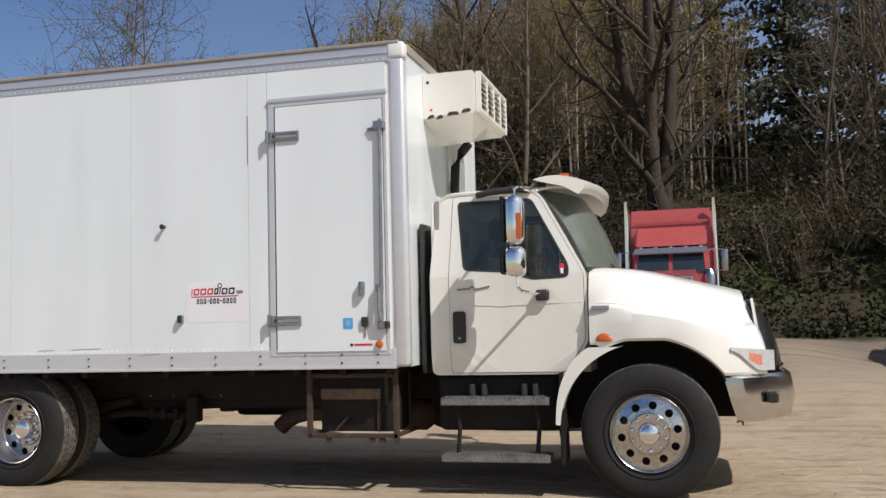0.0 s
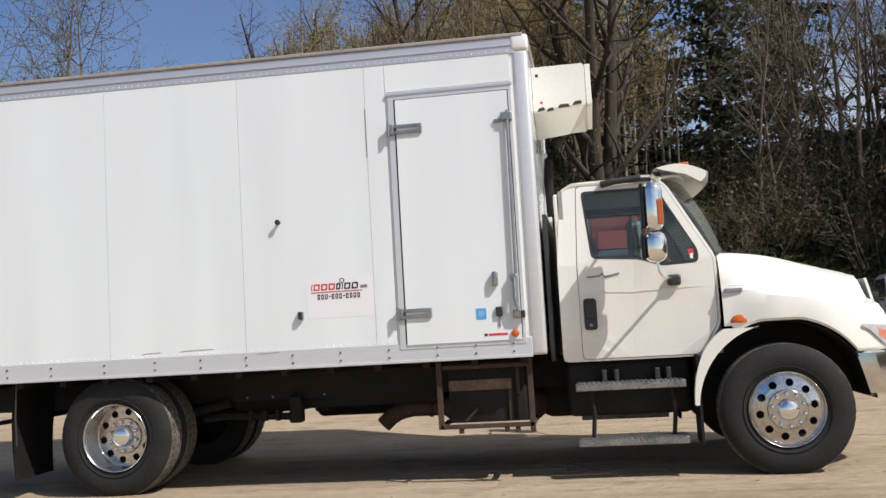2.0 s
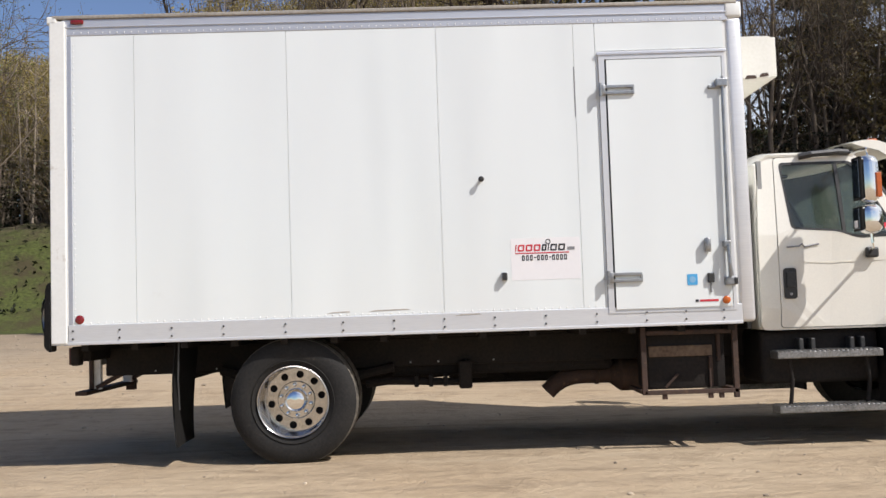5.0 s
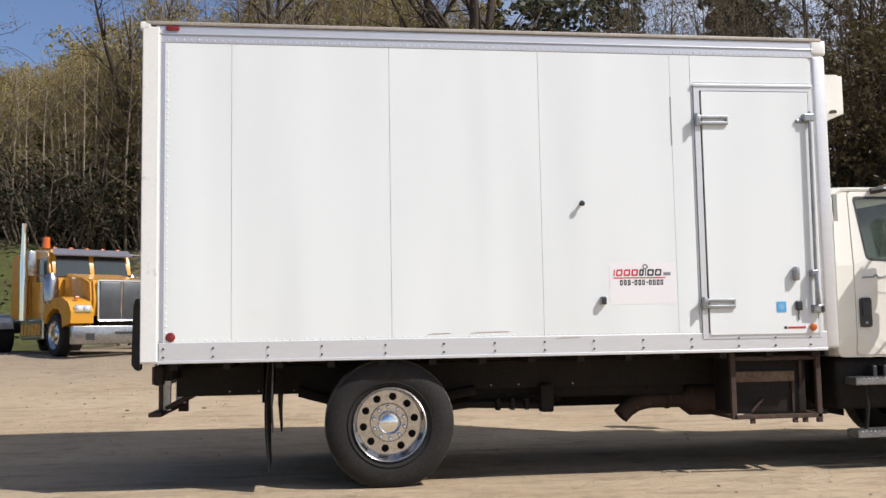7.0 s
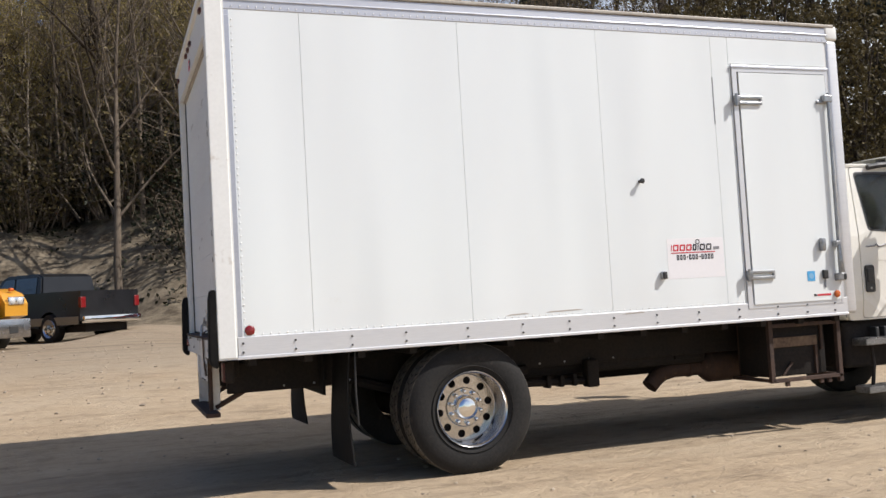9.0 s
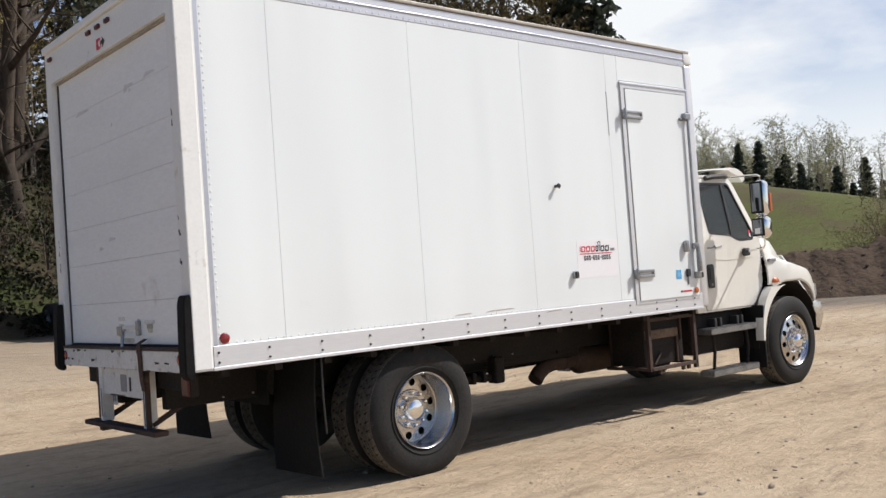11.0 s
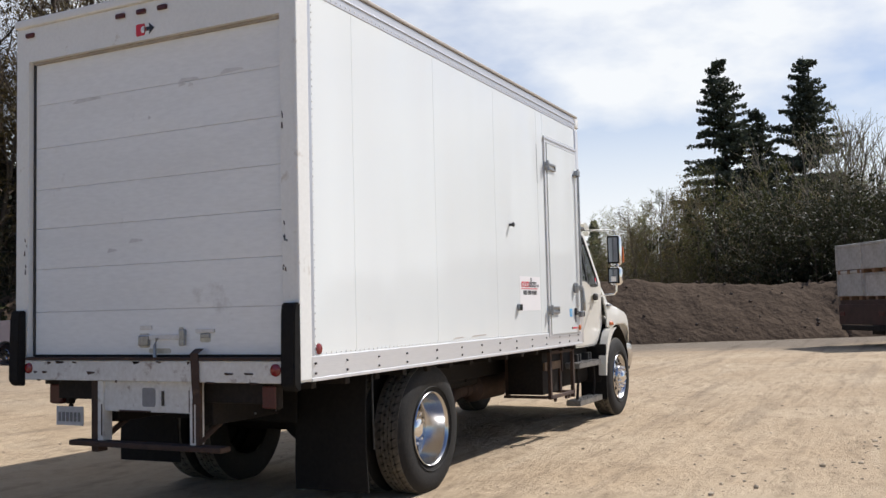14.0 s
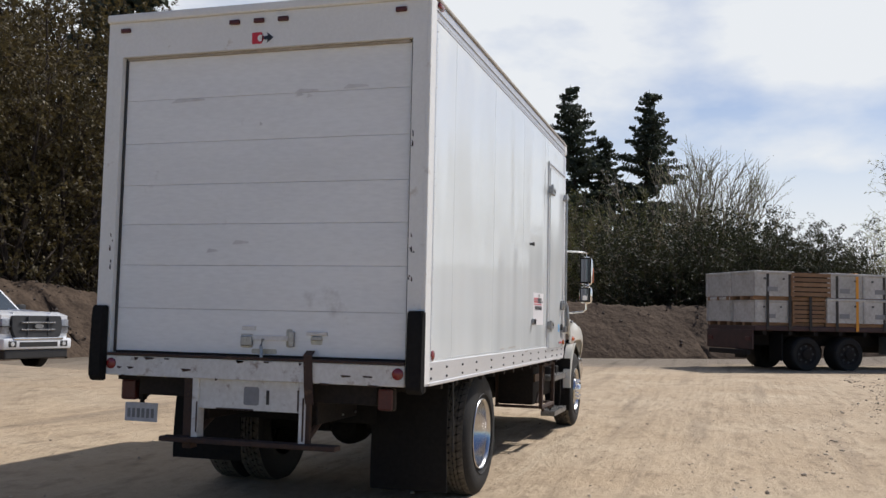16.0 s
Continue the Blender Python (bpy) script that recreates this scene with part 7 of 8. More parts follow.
POPLAR_LEAF = leafy("poplar_leaf", (0.40, 0.40, 0.19), (0.26, 0.27, 0.125), 0.5)


class Wood:
    """Collects tapered limbs and leaves as plain lists."""

    def __init__(self, seed):
        self.r = random.Random(seed)
        self.v, self.f, self.lv, self.lf = [], [], [], []

    def limb(self, p, d, length, r0, r1, seg, sides, bend=0.15, lift=0.0):
        pts = []
        for i in range(seg + 1):
            t = i / seg
            r = r0 + (r1 - r0) * t
            a = d.orthogonal().normalized()
            b = d.cross(a)
            base = len(self.v)
            for k in range(sides):
                c = 2 * math.pi * k / sides
                self.v.append(tuple(p + (a * math.cos(c) + b * math.sin(c)) * r))
            if i:
                for k in range(sides):
                    self.f.append((base - sides + k, base - sides + (k + 1) % sides, base + (k + 1) % sides, base + k))
            pts.append((p.copy(), d.copy(), r))
            p = p + d * (length / seg)
            d = (d + Vector((self.r.uniform(-1, 1), self.r.uniform(-1, 1), self.r.uniform(-1, 1))) * bend + Vector((0, 0, lift))).normalized()
        return pts

    def leaf(self, p, size, flat=0.0):
        a = Vector((self.r.gauss(0, 1), self.r.gauss(0, 1), self.r.gauss(0, 1) * (1 - flat))).normalized()
        b = a.orthogonal().normalized()
        b = Matrix.Rotation(self.r.uniform(0, 6.28), 3, a) @ b
        k = len(self.lv)
        self.lv += [tuple(p - a * size), tuple(p + b * size * 0.55), tuple(p + a * size), tuple(p - b * size * 0.55)]
        self.lf.append((k, k + 1, k + 2, k + 3))

    def make(self, name, label, category, bark, leaf, group=""):
        t = thing(name, (0, 0, -60), label, category, group)
        me = bpy.data.meshes.new("trunk")
        me.from_pydata(self.v, [], self.f)
        me.shade_smooth()
        me.materials.append(bark)
        o = new("trunk", me)
        o.parent = t
        if self.lf:
            me = bpy.data.meshes.new("crown")
            me.from_pydata(self.lv, [], self.lf)
            me.materials.append(leaf)
            o = new("crown", me)
            o.parent = t
        return t


def side_way(w, d, out):
    a = d.orthogonal().normalized()
    a = Matrix.Rotation(w.r.uniform(0, 6.283), 3, d) @ a
    return (d * (1 - out) + a * out).normalized()


def broadleaf(seed, high, thick, leaves, leaf_size, stems=1, spread=0.55, first=0.3, boughs=9, twigs=5, lean=0.22, stout=1.0):
    """A leafless or budding broadleaf tree with three orders of limbs."""
    w = Wood(seed)
    for s in range(stems):
        d = Vector((w.r.uniform(-1, 1), w.r.uniform(-1, 1), 0)) * (lean if stems > 1 else 0.05) + Vector((0, 0, 1))
        trunk = w.limb(Vector((w.r.uniform(-1, 1), w.r.uniform(-1, 1), 0)) * (0.35 if stems > 1 else 0) + Vector((0, 0, -0.3)), d.normalized(), high * w.r.uniform(0.85, 1.0), thick, thick * 0.12, 9, 7, 0.07, 0.03)
        for b in range(boughs):
            t = first + (0.97 - first) * (b + w.r.random()) / boughs
            p, dd, r = trunk[min(8, int(t * 9))]
            ln = high * (0.40 - 0.22 * t) * w.r.uniform(0.8, 1.25)
            bough = w.limb(p, side_way(w, dd, spread), ln, r * 0.55, r * 0.10, 5, 5, 0.16, 0.10)
            for c in range(twigs):
                q, d2, r2 = bough[1 + c % 5]
                tw = w.limb(q, side_way(w, d2, 0.6), ln * w.r.uniform(0.3, 0.55), max(0.012 * stout, r2 * 0.5), 0.006 * stout, 3, 4, 0.22, 0.08)
                for e in range(3):
                    q3, d3, r3 = tw[1 + e]
                    t3 = w.limb(q3, side_way(w, d3, 0.6), ln * w.r.uniform(0.12, 0.28), 0.009 * stout, 0.004 * stout, 2, 3, 0.25, 0.05)
                    for _ in range(leaves):
                        q4 = t3[w.r.randrange(3)][0]
                        w.leaf(q4 + Vector((w.r.uniform(-1, 1), w.r.uniform(-1, 1), w.r.uniform(-1, 1))) * 0.14, leaf_size * w.r.uniform(0.6, 1.3))
    return w


def sapling(seed, high, leaves, leaf_size, bare=0.35):
    """A slim young tree of a dense stand."""
    w = Wood(seed)
    d = Vector((w.r.uniform(-0.08, 0.08), w.r.uniform(-0.08, 0.08), 1)).normalized()
    trunk = w.limb(Vector((0, 0, -0.3)), d, high, 0.075 * high / 9, 0.012, 8, 5, 0.05, 0.03)
    for b in range(15):
        t = bare + (0.98 - bare) * (b + w.r.random()) / 15
        p, dd, r = trunk[min(7, int(t * 8))]
        ln = high * 0.20 * (1.2 - t) * w.r.uniform(0.7, 1.3) + 0.4
        bough = w.limb(p, side_way(w, dd, 0.5), ln, 0.02, 0.006, 3, 3, 0.15, 0.12)
        for c in range(3):
            tw = w.limb(bough[1 + c % 3][0], side_way(w, bough[1 + c % 3][1], 0.55), ln * 0.45, 0.010, 0.004, 2, 3, 0.2, 0.08)
            for _ in range(leaves):
                w.leaf(tw[w.r.randrange(3)][0] + Vector((w.r.uniform(-1, 1), w.r.uniform(-1, 1), w.r.uniform(-1, 1))) * 0.18, leaf_size * w.r.uniform(0.6, 1.4))
    return w


def fir(seed, high, wide, low=0.1, loose=1.0, needle=1.0, sprays=2, taper=0.75):
    """A dark conifer with drooping, ragged boughs; a loose one lets the sky through."""
    w = Wood(seed)
    w.limb(Vector((0, 0, -0.3)), Vector((0, 0, 1)), high + 0.3, high * 0.016, 0.02, 10, 7, 0.012)
    z = high * low
    while z < high * 0.985:
        t = z / high
        for k in range(5 if t < 0.85 else 4):
            a = w.r.uniform(0, 6.283)
            ln = wide * ((1 - t) ** taper * w.r.uniform(0.55, 1.12) + 0.05) + 0.2
            d = Vector((math.cos(a), math.sin(a), -0.15 + 0.55 * t)).normalized()
            bough = w.limb(Vector((0, 0, z + w.r.uniform(-0.2, 0.2))), d, ln, 0.04 * (1 - t) + 0.012, 0.006, 5, 3, 0.08, -0.03)
            steps = max(4, int(ln * 3.6 / loose))
            side = Vector((-math.sin(a), math.cos(a), 0))
            for s in range(steps):
                u = (s + 0.6) / steps
                i = min(4, int(u * 5))
                p = bough[i][0].lerp(bough[i + 1][0], min(1.0, u * 5 - i))
                reach = (0.30 + 0.26 * ln) * (1.08 - 0.75 * u)
                for q in (-1, 1):
                    for _ in range(sprays):
                        w.leaf(p + side * q * reach * w.r.uniform(0.1, 1.0) + Vector((0, 0, w.r.uniform(-0.32, 0.05))), (0.20 + 0.16 * w.r.random()) * needle / loose, 0.35)
                w.leaf(p + Vector((0, 0, -0.1)), 0.25 * needle, 0.2)
        z += high * 0.021 * loose ** 2 * w.r.uniform(0.7, 1.3)
    return w


def bush(seed, high, wide, leaves, leaf_size):
    """A clump of arching stems with small leaves."""
    w = Wood(seed)
    for k in range(16):
        a, o = w.r.uniform(0, 6.283), w.r.random() ** 0.6
        d = Vector((math.cos(a) * o * 0.7, math.sin(a) * o * 0.7, 1)).normalized()
        stem = w.limb(Vector((math.cos(a), math.sin(a), 0)) * o * wide * 0.35, d, high * w.r.uniform(0.6, 1.05), 0.022, 0.006, 5, 3, 0.13, -0.02)
        for c in range(5):
            tw = w.limb(stem[1 + c % 5][0], side_way(w, stem[1 + c % 5][1], 0.6), high * 0.28 * w.r.uniform(0.6, 1.2), 0.011, 0.004, 2, 3, 0.2, 0.04)
            for _ in range(leaves):
                w.leaf(tw[w.r.randrange(3)][0] + Vector((w.r.uniform(-1, 1), w.r.uniform(-1, 1), w.r.uniform(-1, 1))) * 0.16, leaf_size * w.r.uniform(0.6, 1.4))
    return w


def plant(protos, spots, seed):
    """Stands copies of the prototypes at (x, y, size); the first of each is the prototype itself."""
    r = random.Random(seed)
    used = set()
    for i, (x, y, size) in enumerate(spots):
        src = protos[i % len(protos)]
        m = pose(x, y, land(x, y) - 0.05, r.uniform(-3, 3), r.uniform(-3, 3), r.uniform(0, 360))
        if id(src) not in used:
            used.add(id(src))
            src.matrix_world = m
            src.scale = (size, size, size)
        else:
            ob = copy_thing(src, m)
            ob.scale = (size, size, size)


tr = random.Random(11)
# large bare maples and alders at the edge of the wood
maples = [broadleaf(s, 15, 0.30, 4, 0.05, 3, 0.55, 0.2, 11, 6).make("maple_tree", "large many-stemmed tree, almost bare, with first buds", "tree", DARK_BARK, BROWN_LEAF, "trees of the bank") for s in (1, 2)]
plant(maples, [(-1.6, 35.5, 1.15), (-8.5, 40, 0.95), (-14.5, 39.5, 0.8), (18, 38.5, 1.05), (21.5, 42, 1.0)], 3)
leafy_maples = [broadleaf(s, 15, 0.22, 13, 0.10, 2, 0.5, 0.08, 12, 5).make("maple_tree", "tall tree in brownish new leaf, darkened for shade", "tree", DARK_BARK, SHADED_DULL_LEAF, "trees of the bank") for s in (14, 15)]
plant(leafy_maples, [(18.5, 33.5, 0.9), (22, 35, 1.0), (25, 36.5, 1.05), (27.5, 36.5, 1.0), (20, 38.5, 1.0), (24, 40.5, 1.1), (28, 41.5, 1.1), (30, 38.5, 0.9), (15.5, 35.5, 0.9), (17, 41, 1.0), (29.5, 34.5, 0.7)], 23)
alders = [broadleaf(s, 12, 0.12, 3, 0.05, 1, 0.45, 0.25, 11, 4).make("alder_tree", "slender bare tree with thin upright limbs", "tree", BARK, BROWN_LEAF, "trees of the bank") for s in (4, 5, 6)]
spots = [(tr.uniform(-10, 27), 32.5 + tr.random() ** 1.2 * 26, tr.uniform(0.75, 1.2)) for _ in range(84)]
plant(alders, [(tr.uniform(2, 15), tr.uniform(36, 43), tr.uniform(0.75, 1.1)) for _ in range(16)] + [q for q in spots if not (-5 < q[0] < 9 and q[1] < 39) and not (-3 < q[0] < 12 and q[1] > 43)], 4)
# dense dark trees added at the end of the wood to block sun from the bank
shade_trees = [broadleaf(s, 15, 0.2, 17, 0.12, 2, 0.5, 0.06, 13, 5).make("maple_tree", "added tall dark tree in dense brownish leaf, shading the bank", "tree", DARK_BARK, SHADED_DULL_LEAF, "trees of the bank") for s in (16,)]
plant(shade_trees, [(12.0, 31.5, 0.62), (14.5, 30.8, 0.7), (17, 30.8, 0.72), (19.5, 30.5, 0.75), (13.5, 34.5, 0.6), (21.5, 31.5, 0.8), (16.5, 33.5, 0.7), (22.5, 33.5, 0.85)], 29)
# lone tall trees standing before the gap in the wood
lone = [broadleaf(s, 13, 0.085, 12, 0.03, 2, 0.5, 0.25, 15, 7, 0.12).make("birch_tree", "tall thin tree with sparse fresh leaves", "tree", BARK, BIRCH_LEAF) for s in (8,)]
plant(lone, [(-20.6, 28.6, 1.28)], 5)
# dense stand of saplings on the slope: the nearer ones singly, the far stand as one mass
woods = [sapling(s, 9.5, 24, 0.034) for s in (21, 22, 23)] + [sapling(s, 9.0, 18, 0.032) for s in (24, 25, 26)]
far_woods = [sapling(s, 9.5, 10, 0.06) for s in (21, 22, 23)] + [sapling(s, 9.0, 8, 0.055) for s in (24, 25)]
young = [w.make("sapling", "slim young tree of a dense stand with yellow-green buds" if k < 3 else "slim young tree of a dense stand, brownish", "tree", PALE_BARK if k < 3 else BARK, BUD if k < 3 else BROWN_LEAF, "saplings of the bank") for k, w in enumerate(woods)]


def gap_size(x, y, size):
    """Trees stay low where the wood has its gap."""
    if -0.60 * y < x < -0.40 * y:
        lift = 0.268 + 0.03 * smooth_step(-0.46, -0.40, x / y)
        return (0.82 + 0.18 * min(1.0, size / 1.1)) * min(1.3, (lift * math.hypot(x, y) + 1.36 - land(x, y)) / 9.7)
    return size


spots = []
while len(spots) < 285:
    y = 32.5 + 15 * tr.random()
    x = tr.uniform(-0.75, 0.05) * y
    size = gap_size(x, y, tr.uniform(0.65, 1.1))
    if size > 0.3 and not (x > -7 and tr.random() < 0.5) and not (x < -7 and y < 37.3):
        spots.append((x, y, size))
for _ in range(130):
    y = tr.uniform(37.4, 49)
    x = tr.uniform(-0.56, -0.29) * y
    spots.append((x, y, gap_size(x, y, tr.uniform(0.7, 1.1))))
spots += [(tr.uniform(-14, -4.5), tr.uniform(37.3, 48), tr.uniform(0.95, 1.3)) for _ in range(45)]
for _ in range(120):
    y = tr.uniform(37.5, 50)
    x = tr.uniform(-0.46, -0.22) * y
    spots.append((x, y, gap_size(x, y, tr.uniform(0.85, 1.35))))
spots += [(tr.uniform(-4, 13), tr.uniform(41, 52), tr.uniform(0.6, 0.9)) for _ in range(12)]
spots = [q for q in spots if not (q[0] > -4.5 and q[1] < 40) and not (q[0] < -0.48 * q[1] and q[1] < 37.5)]
spots.sort(key=lambda q: q[1] + abs(q[0] + 9) * 0.2)
plant(young, spots[:280], 6)
mass_spots = spots[280:]


def far_stand():
    v, f, lv, lf = [], [], [], []
    leafier = [sapling(s, 9.5, 15, 0.075, 0.3) for s in (27, 28)]
    n = 0
    while n < 680:
        y = 46 + 48 * tr.random()
        x = tr.uniform(-0.66, 0.0) * y if n % 4 else tr.uniform(-0.36, -0.10) * y
        size = gap_size(x, y, tr.uniform(0.9, 1.5))
        if size < 0.3:
            continue
        n += 1
        if mass_spots:
            x, y, size = mass_spots.pop()
        w = leafier[n % 2] if y > 46 else far_woods[tr.choice((0, 1, 2, 0, 1, 3))]
        m = pose(x, y, land(x, y) - 0.1, tr.uniform(-3, 3), tr.uniform(-3, 3), tr.uniform(0, 360)) @ Matrix.Scale(size, 4)
        m3, off = np.array(m.to_3x3()), np.array(m.translation)
        for src, faces, dst, out in ((w.v, w.f, v, f), (w.lv, w.lf, lv, lf)):
            k = sum(len(a) for a in dst)
            dst.append(np.array(src) @ m3.T + off)
            out.append(np.array(faces) + k)
    for nm, vs, fs, mat, lab in (("far_stems", v, f, PALE_BARK, "stems of the young wood up the slope"), ("far_foliage", lv, lf, BUD, "yellow-green buds of the young wood up the slope")):
        me = bpy.data.meshes.new(nm)
        me.from_pydata(np.concatenate(vs).tolist(), [], np.concatenate(fs).tolist())
        me.materials.append(mat)
        tagged(new(nm, me), lab, "wood", kind="stuff")


far_stand()
# firs
firs = [fir(s, 17, 3.6).make("fir_tree", "dark evergreen fir among bare trees", "tree", FIR_BARK, NEEDLE, "firs") for s in (31, 32)]
loose_firs = [fir(s, 17, 4.4, 0.12, 1.24).make("fir_tree", "tall fir with loose drooping boughs that let the sky through", "tree", FIR_BARK, LOOSE_NEEDLE, "firs") for s in (34, 35)]
plant(loose_firs, [(4.6, 45, 0.95), (8.0, 49, 0.9), (1.4, 46, 0.62)], 15)
plant(firs, [(-4.0, 49, 0.95), (33.8, 40.5, 1.5), (15.5, 47, 1.0), (150, 54.6, 0.95)] + [(-11 + d * math.sin(radians(a)), 1.4 + d * math.cos(radians(a)), s) for a, d, s in [(57.2 + 0.42 * k, 92 + 5 * math.sin(k * 2.3), 0.36 + 0.05 * math.sin(k * 1.7)) for k in range(13)] + [(62.6, 96, 0.34), (63.4, 93, 0.42), (64.1, 95, 0.36), (64.9, 92, 0.45), (65.6, 96, 0.38)]], 7)
tall = fir(33, 26, 8.6, 0.14, 1.0, 0.78, 5, 0.88).make("fir_tree", "tall dark fir standing behind the hedge", "tree", FIR_BARK, NEEDLE, "firs")
plant([tall], [(150, 29.5, 1.66), (150, 19.5, 1.62), (155, 24.5, 1.34)], 8)
# poplars and shrubs east of the yard
poplars = [broadleaf(s, 14, 0.15, 9, 0.07, 1, 0.20, 0.12, 19, 5, 0.1, 1.8).make("poplar_tree", "pale poplar in thin spring leaf", "tree", PALE_BARK, POPLAR_LEAF, "far poplars") for s in (41, 42, 43)]
spots = [(tr.uniform(58, 95), 0, tr.uniform(0.42, 0.66)) for _ in range(80)]
spots = [(x, tr.uniform(0.16, 1.0) * (x + 11) * 0.74 + 4, s) for x, y, s in spots]
spots = [(x, y, min(s, ((0.098 - 0.02 * smooth_step(60, 66, math.degrees(math.atan2(x + 12, y - 2)))) * math.hypot(x + 12, y - 2) * (0.8 + 0.8 * s) + 1.4 - land(x, y)) / 14)) for x, y, s in spots]
plant(poplars, [q for q in spots if q[2] > 0.15] + [(-11 + d * math.sin(radians(a)), 1.4 + d * math.cos(radians(a)), s) for a, d, s in [(tr.uniform(52.5, 63.5), tr.uniform(96, 112), tr.uniform(0.62, 0.9)) for _ in range(64)]] + [(74, -7.0, 0.75), (78, -10.5, 0.7), (80, -5.5, 0.62)] + [(-13 + d * math.sin(radians(a)), 4 + d * math.cos(radians(a)), s) for a, d, s in ((99, 66, 0.8), (101, 70, 0.95), (102.5, 64, 0.85), (104, 72, 1.05), (106, 66, 0.9), (108, 70, 1.0), (110, 68, 0.95), (112.5, 66, 0.85))], 9)


def fan_willow(seed, high):
    """A dome of many fine stems that fan out from one stool and turn upright."""
    w = Wood(seed)
    for k in range(30):
        a, lean = w.r.uniform(0, 6.283), 0.78 * ((k + 0.5) / 30) ** 0.6
        d = Vector((math.sin(lean) * math.cos(a), math.sin(lean) * math.sin(a), math.cos(lean)))
        ln = high * (1 - 0.14 * (lean / 0.78) ** 2) * w.r.uniform(0.9, 1.0)
        stem = w.limb(Vector((0.6 * math.cos(a), 0.6 * math.sin(a), -0.3)), d, ln, 0.10, 0.016, 10, 5, 0.05, 0.045)
        for c in range(17):
            p, dd, r = stem[3 + c % 7]
            left = ln * (1 - (3 + c % 7) / 10.5)
            bough = w.limb(p, side_way(w, dd, 0.36), (0.35 * left + 0.09 * ln) * w.r.uniform(0.7, 1.15), 0.034, 0.012, 5, 4, 0.09, 0.10)
            for e in range(6):
                q, d2, r2 = bough[1 + e % 5]
                twig = w.limb(q, side_way(w, d2, 0.38), ln * 0.085 * w.r.uniform(0.6, 1.2), 0.016, 0.008, 2, 3, 0.10, 0.12)
                for _ in range(2):
                    w.leaf(twig[1 + w.r.randrange(2)][0] + Vector((w.r.uniform(-1, 1), w.r.uniform(-1, 1), w.r.uniform(-1, 1))) * 0.2, 0.055)
    return w


clump = fan_willow(45, 12.8).make("willow_tree", "wide bare willow with many fanned stems", "tree", WILLOW_BARK, POPLAR_LEAF)
plant([clump], [(58, 8.4, 1.15)], 10)


def low_line(x, y, high, size):
    """Keeps the shrubs behind the berm under their skyline: low by the meadow, higher to the south."""
    a = math.degrees(math.atan2(x + 13, y - 4))
    lift = 0.048 * smooth_step(66.5, 71, a) - 0.03 * smooth_step(69, 65, a) + 0.050 * smooth_step(74, 76, a) + 0.032 * smooth_step(76, 80, a) - 0.055 * smooth_step(83.5, 87, a) - 0.02 * smooth_step(91, 97, a)
    return min(size, (lift * math.hypot(x + 13, y - 4) * (0.8 + 0.35 * size) + 1.4 - land(x, y)) / high)


bushes = [bush(s, 4.2, 3.2, 34, 0.036).make("bush", "tall tangled shrub in spring leaf", "shrub", BARK, l, "shrubs behind the berm") for s, l in ((51, BROWN_LEAF), (52, HEDGE_LEAF), (53, OLIVE_LEAF), (54, HEDGE_LEAF), (55, OLIVE_LEAF))]
spots = []
for k in range(170):
    t = tr.random()
    x0, y0 = 17 + 26 * t, 34 - 46 * t
    o = tr.uniform(4.8, 17)
    spots.append((x0 + o * 0.86, y0 + o * 0.5, tr.uniform(0.6, 1.15) * (0.75 + 0.045 * o) * (1.0 if t > 0.25 else 0.55)))
spots = [(x, y, low_line(x, y, 4.2, s)) for x, y, s in spots]
plant(bushes, [q for q in spots if q[2] > 0.2], 12)
brambles = [bush(s, 4.2, 6.4, 80, 0.05).make("bramble", "dense dark bramble thicket under the willow", "shrub", BARK, BRAMBLE_LEAF, "brambles") for s in (71, 72)]
spots = [(tr.uniform(85.5, 96), tr.uniform(50, 58), tr.uniform(0.85, 1.0)) for _ in range(30)]
spots = [(-14.4 + d * math.sin(radians(a)), 5.2 + d * math.cos(radians(a)), (0.086 - 0.018 * smooth_step(90, 96, a) + 0.008 * math.sin(a * 1.9)) * d * s) for a, d, s in spots]
plant(brambles, [(x, y, max(0.5, (top + 1.5 - land(x, y)) / 3.5)) for x, y, top in spots], 16)
hedge_trees = [sapling(s, 8.5, 34, 0.042, 0.12).make("hedge_tree", "small leafy tree growing behind the berm", "tree", BARK, l, "trees behind the berm") for s, l in ((61, HEDGE_LEAF), (62, OLIVE_LEAF), (63, BROWN_LEAF))]
spots = []
for k in range(215):
    a, d = radians(tr.uniform(68, 100) if k % 2 else tr.uniform(69, 81)), tr.uniform(50, 76)
    spots.append((-13 + d * math.sin(a), 4 + d * math.cos(a), tr.uniform(0.6, 1.15)))
spots = [(x, y, low_line(x, y, 8.5, s)) for x, y, s in spots]
plant(hedge_trees, [q for q in spots if q[2] > 0.2], 14)
# these shrubs carry the bank's shade in their leaf colour
under = [bush(s, 2.2, 2.6, 9, 0.055).make("low_shrub", "low shrub on the wooded bank, darkened for shade", "shrub", BARK, l, "shrubs on the bank") for s, l in ((56, SHADED_LEAF), (57, SHADED_LEAF), (58, SHADED_DULL_LEAF))]
spots = [(tr.uniform(-32, 26), 0, tr.uniform(0.6, 1.5)) for _ in range(230)]
spots = [(x, bank_foot(x) + (3.8 if x > -6 else 7.5) + tr.random() ** 1.3 * 14, s) for x, y, s in spots]
plant(under, [q for q in spots if q[0] > -9.5 or q[1] > 38] + [(tr.uniform(-21, -6.5), tr.uniform(36.5, 45), tr.uniform(1.0, 1.9)) for _ in range(70)], 13)

# young trees in full yellow-green bud behind the large maples
bud_r = random.Random(61)
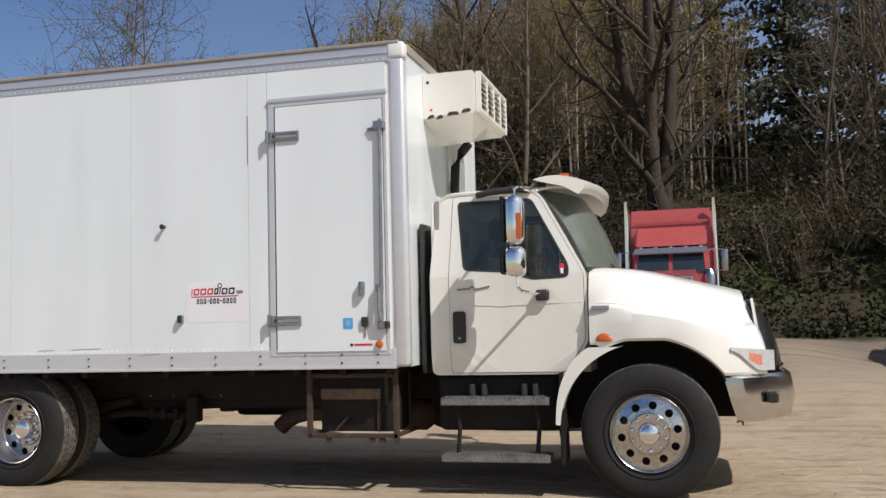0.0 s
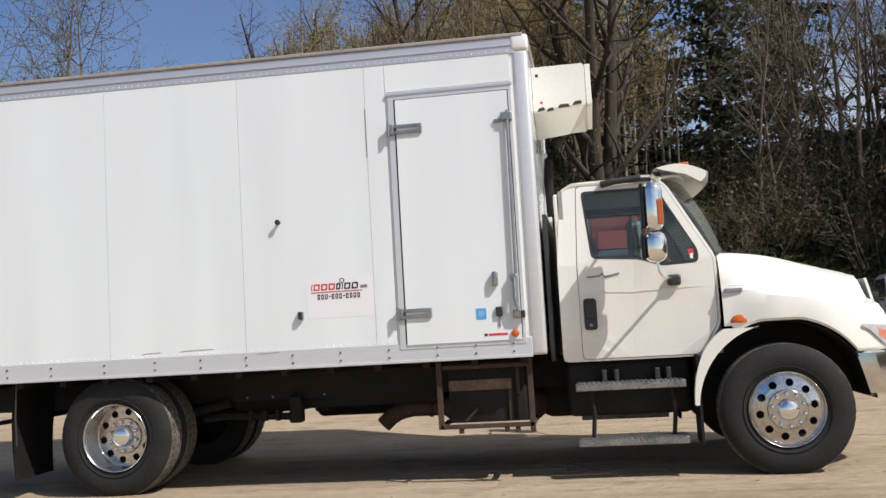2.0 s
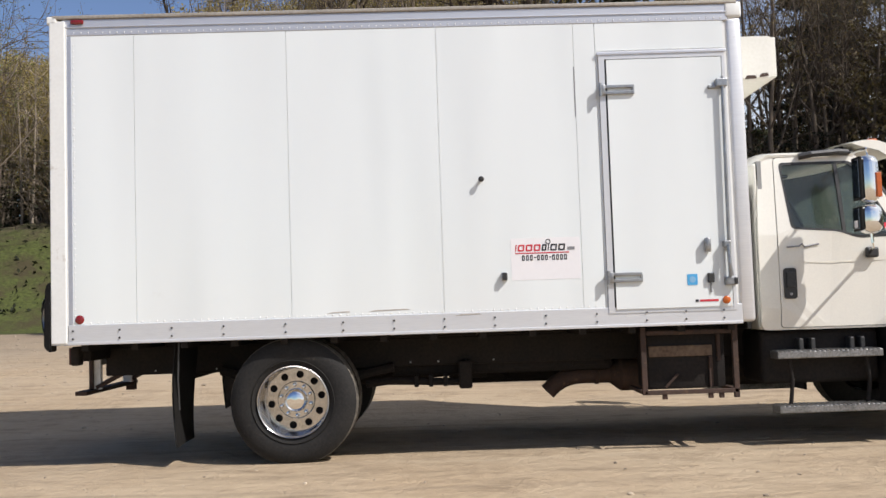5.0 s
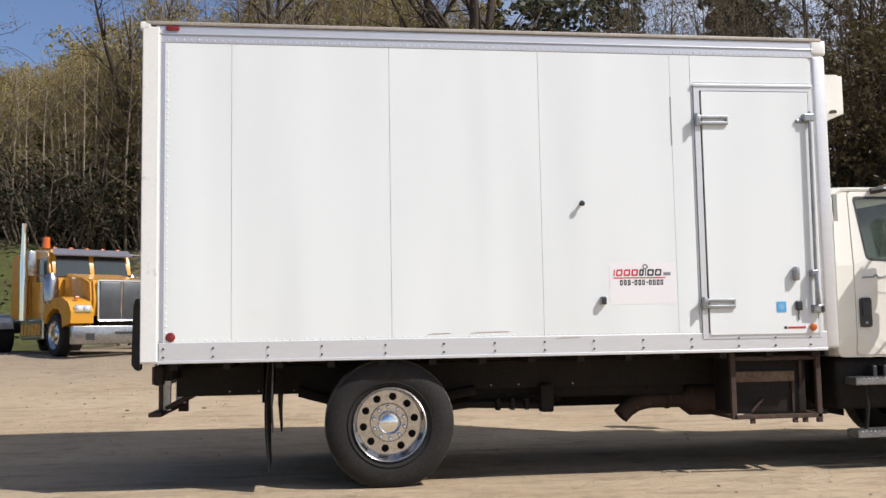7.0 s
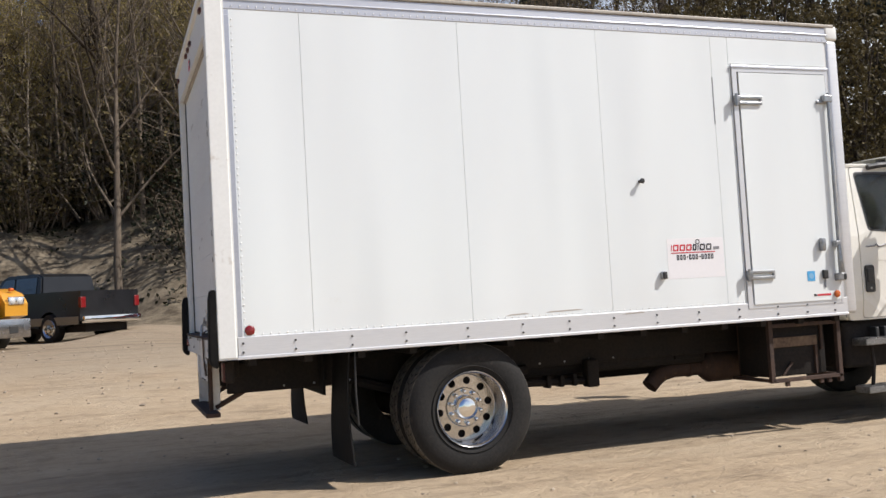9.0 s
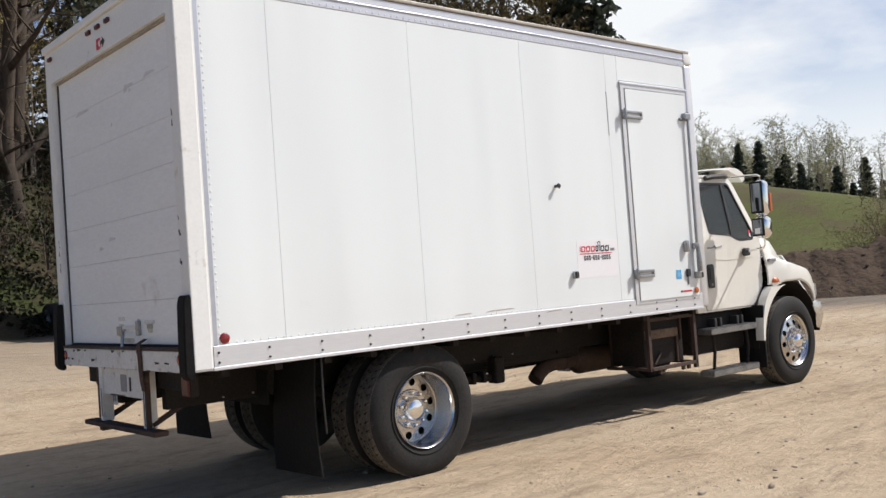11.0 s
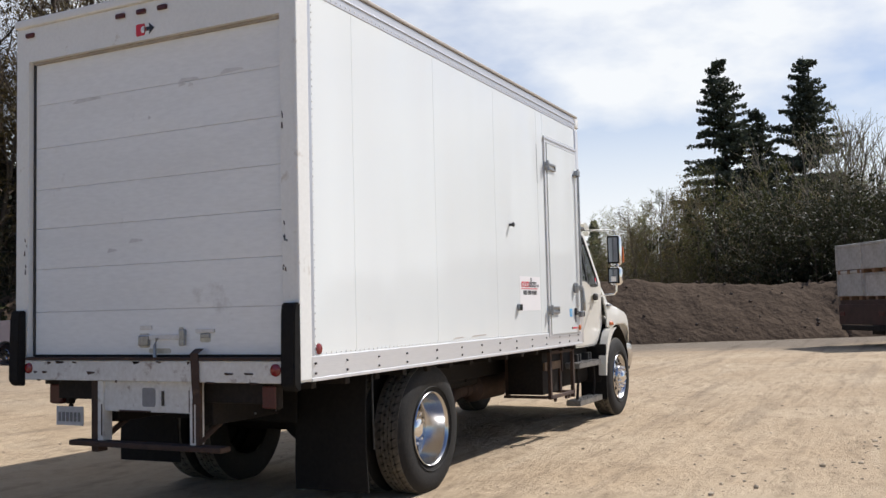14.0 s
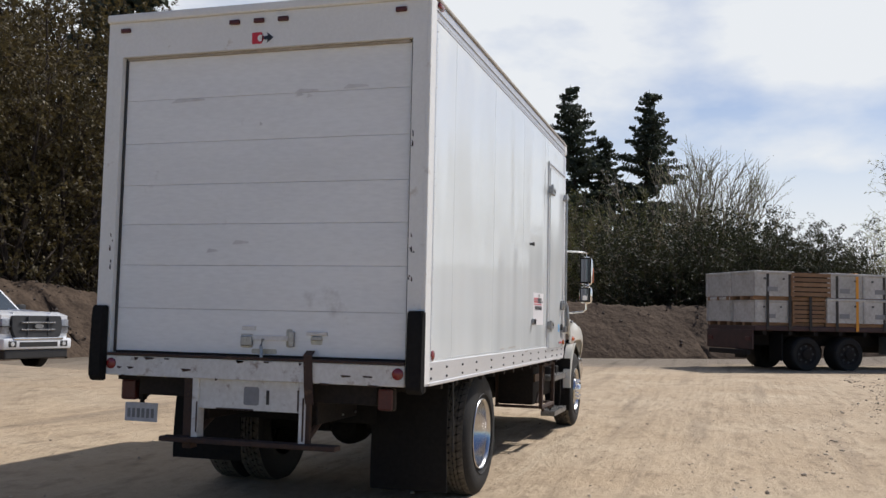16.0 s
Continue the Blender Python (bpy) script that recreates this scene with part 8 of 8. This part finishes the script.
golden = [sapling(s, 9.5, 30, 0.052, 0.3).make("sapling", "slim young tree thick with yellow-green buds", "tree", PALE_BARK, BUD, "saplings of the bank") for s in (81, 82)]
plant(golden, [(bud_r.uniform(-9, 0.5), bud_r.uniform(40, 50), bud_r.uniform(0.85, 1.15)) for _ in range(24)], 18)


def moss_line():
    """Ivy and moss thick along the foot of the bank."""
    w = Wood(78)
    for _ in range(15000):
        x = w.r.uniform(-5, 16)
        y = bank_foot(x) - 0.4 + w.r.random() ** 1.2 * 8
        if noise.noise(Vector((x * 0.5, y * 0.5, 8))) < -0.15:
            continue
        w.leaf(Vector((x, y, land(x, y) + w.r.random() ** 2 * 0.35)), w.r.uniform(0.05, 0.12), 0.0)
    me = bpy.data.meshes.new("ivy")
    me.from_pydata(w.lv, [], w.lf)
    me.materials.append(SHADED_LEAF)
    tagged(new("ivy", me), "ivy and moss along the foot of the bank, darkened for shade", "undergrowth", kind="stuff")


moss_line()


def litter():
    """Grass tufts, ferns and fallen leaves over the bank as one mass."""
    w = Wood(77)
    for _ in range(46000):
        x = w.r.uniform(-34, 30)
        y = bank_foot(x) + (1.2 if x < -4 else 0) + w.r.random() ** 1.4 * 16
        if noise.noise(Vector((x * 0.3, y * 0.3, 4))) < -0.12:
            continue
        if x < -6 and y < 37.0 and w.r.random() < 0.85:
            continue
        z = land(x, y)
        w.leaf(Vector((x, y, z + w.r.random() ** 2 * 0.3)), w.r.uniform(0.05, 0.13), 0.0)
    me = bpy.data.meshes.new("undergrowth")
    me.from_pydata(w.lv, [], w.lf)
    me.materials.append(SHADED_LEAF)
    tagged(new("undergrowth", me), "low green and brown growth over the bank, darkened for shade", "undergrowth", kind="stuff")


litter()


def stones():
    """Loose pebbles and clods on the yard."""
    r = random.Random(9)
    ico = bmesh.new()
    bmesh.ops.create_icosphere(ico, subdivisions=1, radius=1)
    base = [v.co.copy() for v in ico.verts]
    tri = [[v.index for v in f.verts] for f in ico.faces]
    ico.free()
    vs, fs = [], []
    lanes = [(r.uniform(-3, 5.5), r.uniform(-14, 8)) for _ in range(7)]
    for k in range(5200):
        if k < 2200:
            x, y = r.uniform(-13, 5), r.uniform(1.5, 13)
        else:
            x, y = r.uniform(-26, 26), r.uniform(2, 28)
        if k >= 2000:
            x, y = r.uniform(-24, -8), r.uniform(13, 25)
        if k >= 3600:
            off, turn = r.choice(lanes)
            x = -9 + 30 * r.random() ** 1.3
            y = off + (x + 4) * math.tan(radians(turn)) + r.gauss(0, 0.16) + 0.25 * math.sin(x * 0.6)
            if 6.4 < y < 10:
                y -= 5
        s = (0.009 + 0.028 * r.random() ** 3) if k >= 3600 else (0.008 + 0.024 * r.random() ** 3) if k >= 2000 else 0.005 + 0.014 * r.random() ** 5 + (0.02 if r.random() < 0.004 else 0)
        z = land(x, y)
        n0 = len(vs)
        sx, sy, sz = s * r.uniform(0.7, 1.4), s * r.uniform(0.7, 1.4), s * r.uniform(0.4, 0.8)
        for p in base:
            q = 1 + r.uniform(-0.2, 0.2)
            vs.append((x + p.x * sx * q, y + p.y * sy * q, z + p.z * sz * q + sz * 0.35))
        fs += [tuple(n0 + i for i in f) for f in tri]
    me = bpy.data.meshes.new("loose_stones")
    me.from_pydata(vs, [], fs)
    me.materials.append(surface("stone_mix", (0.42, 0.345, 0.255), 0.9, second=(0.28, 0.225, 0.165), grain=20, vary=0.35))
    tagged(new("loose_stones", me), "loose pebbles and dirt clods on the yard", "stones", kind="stuff")


stones()
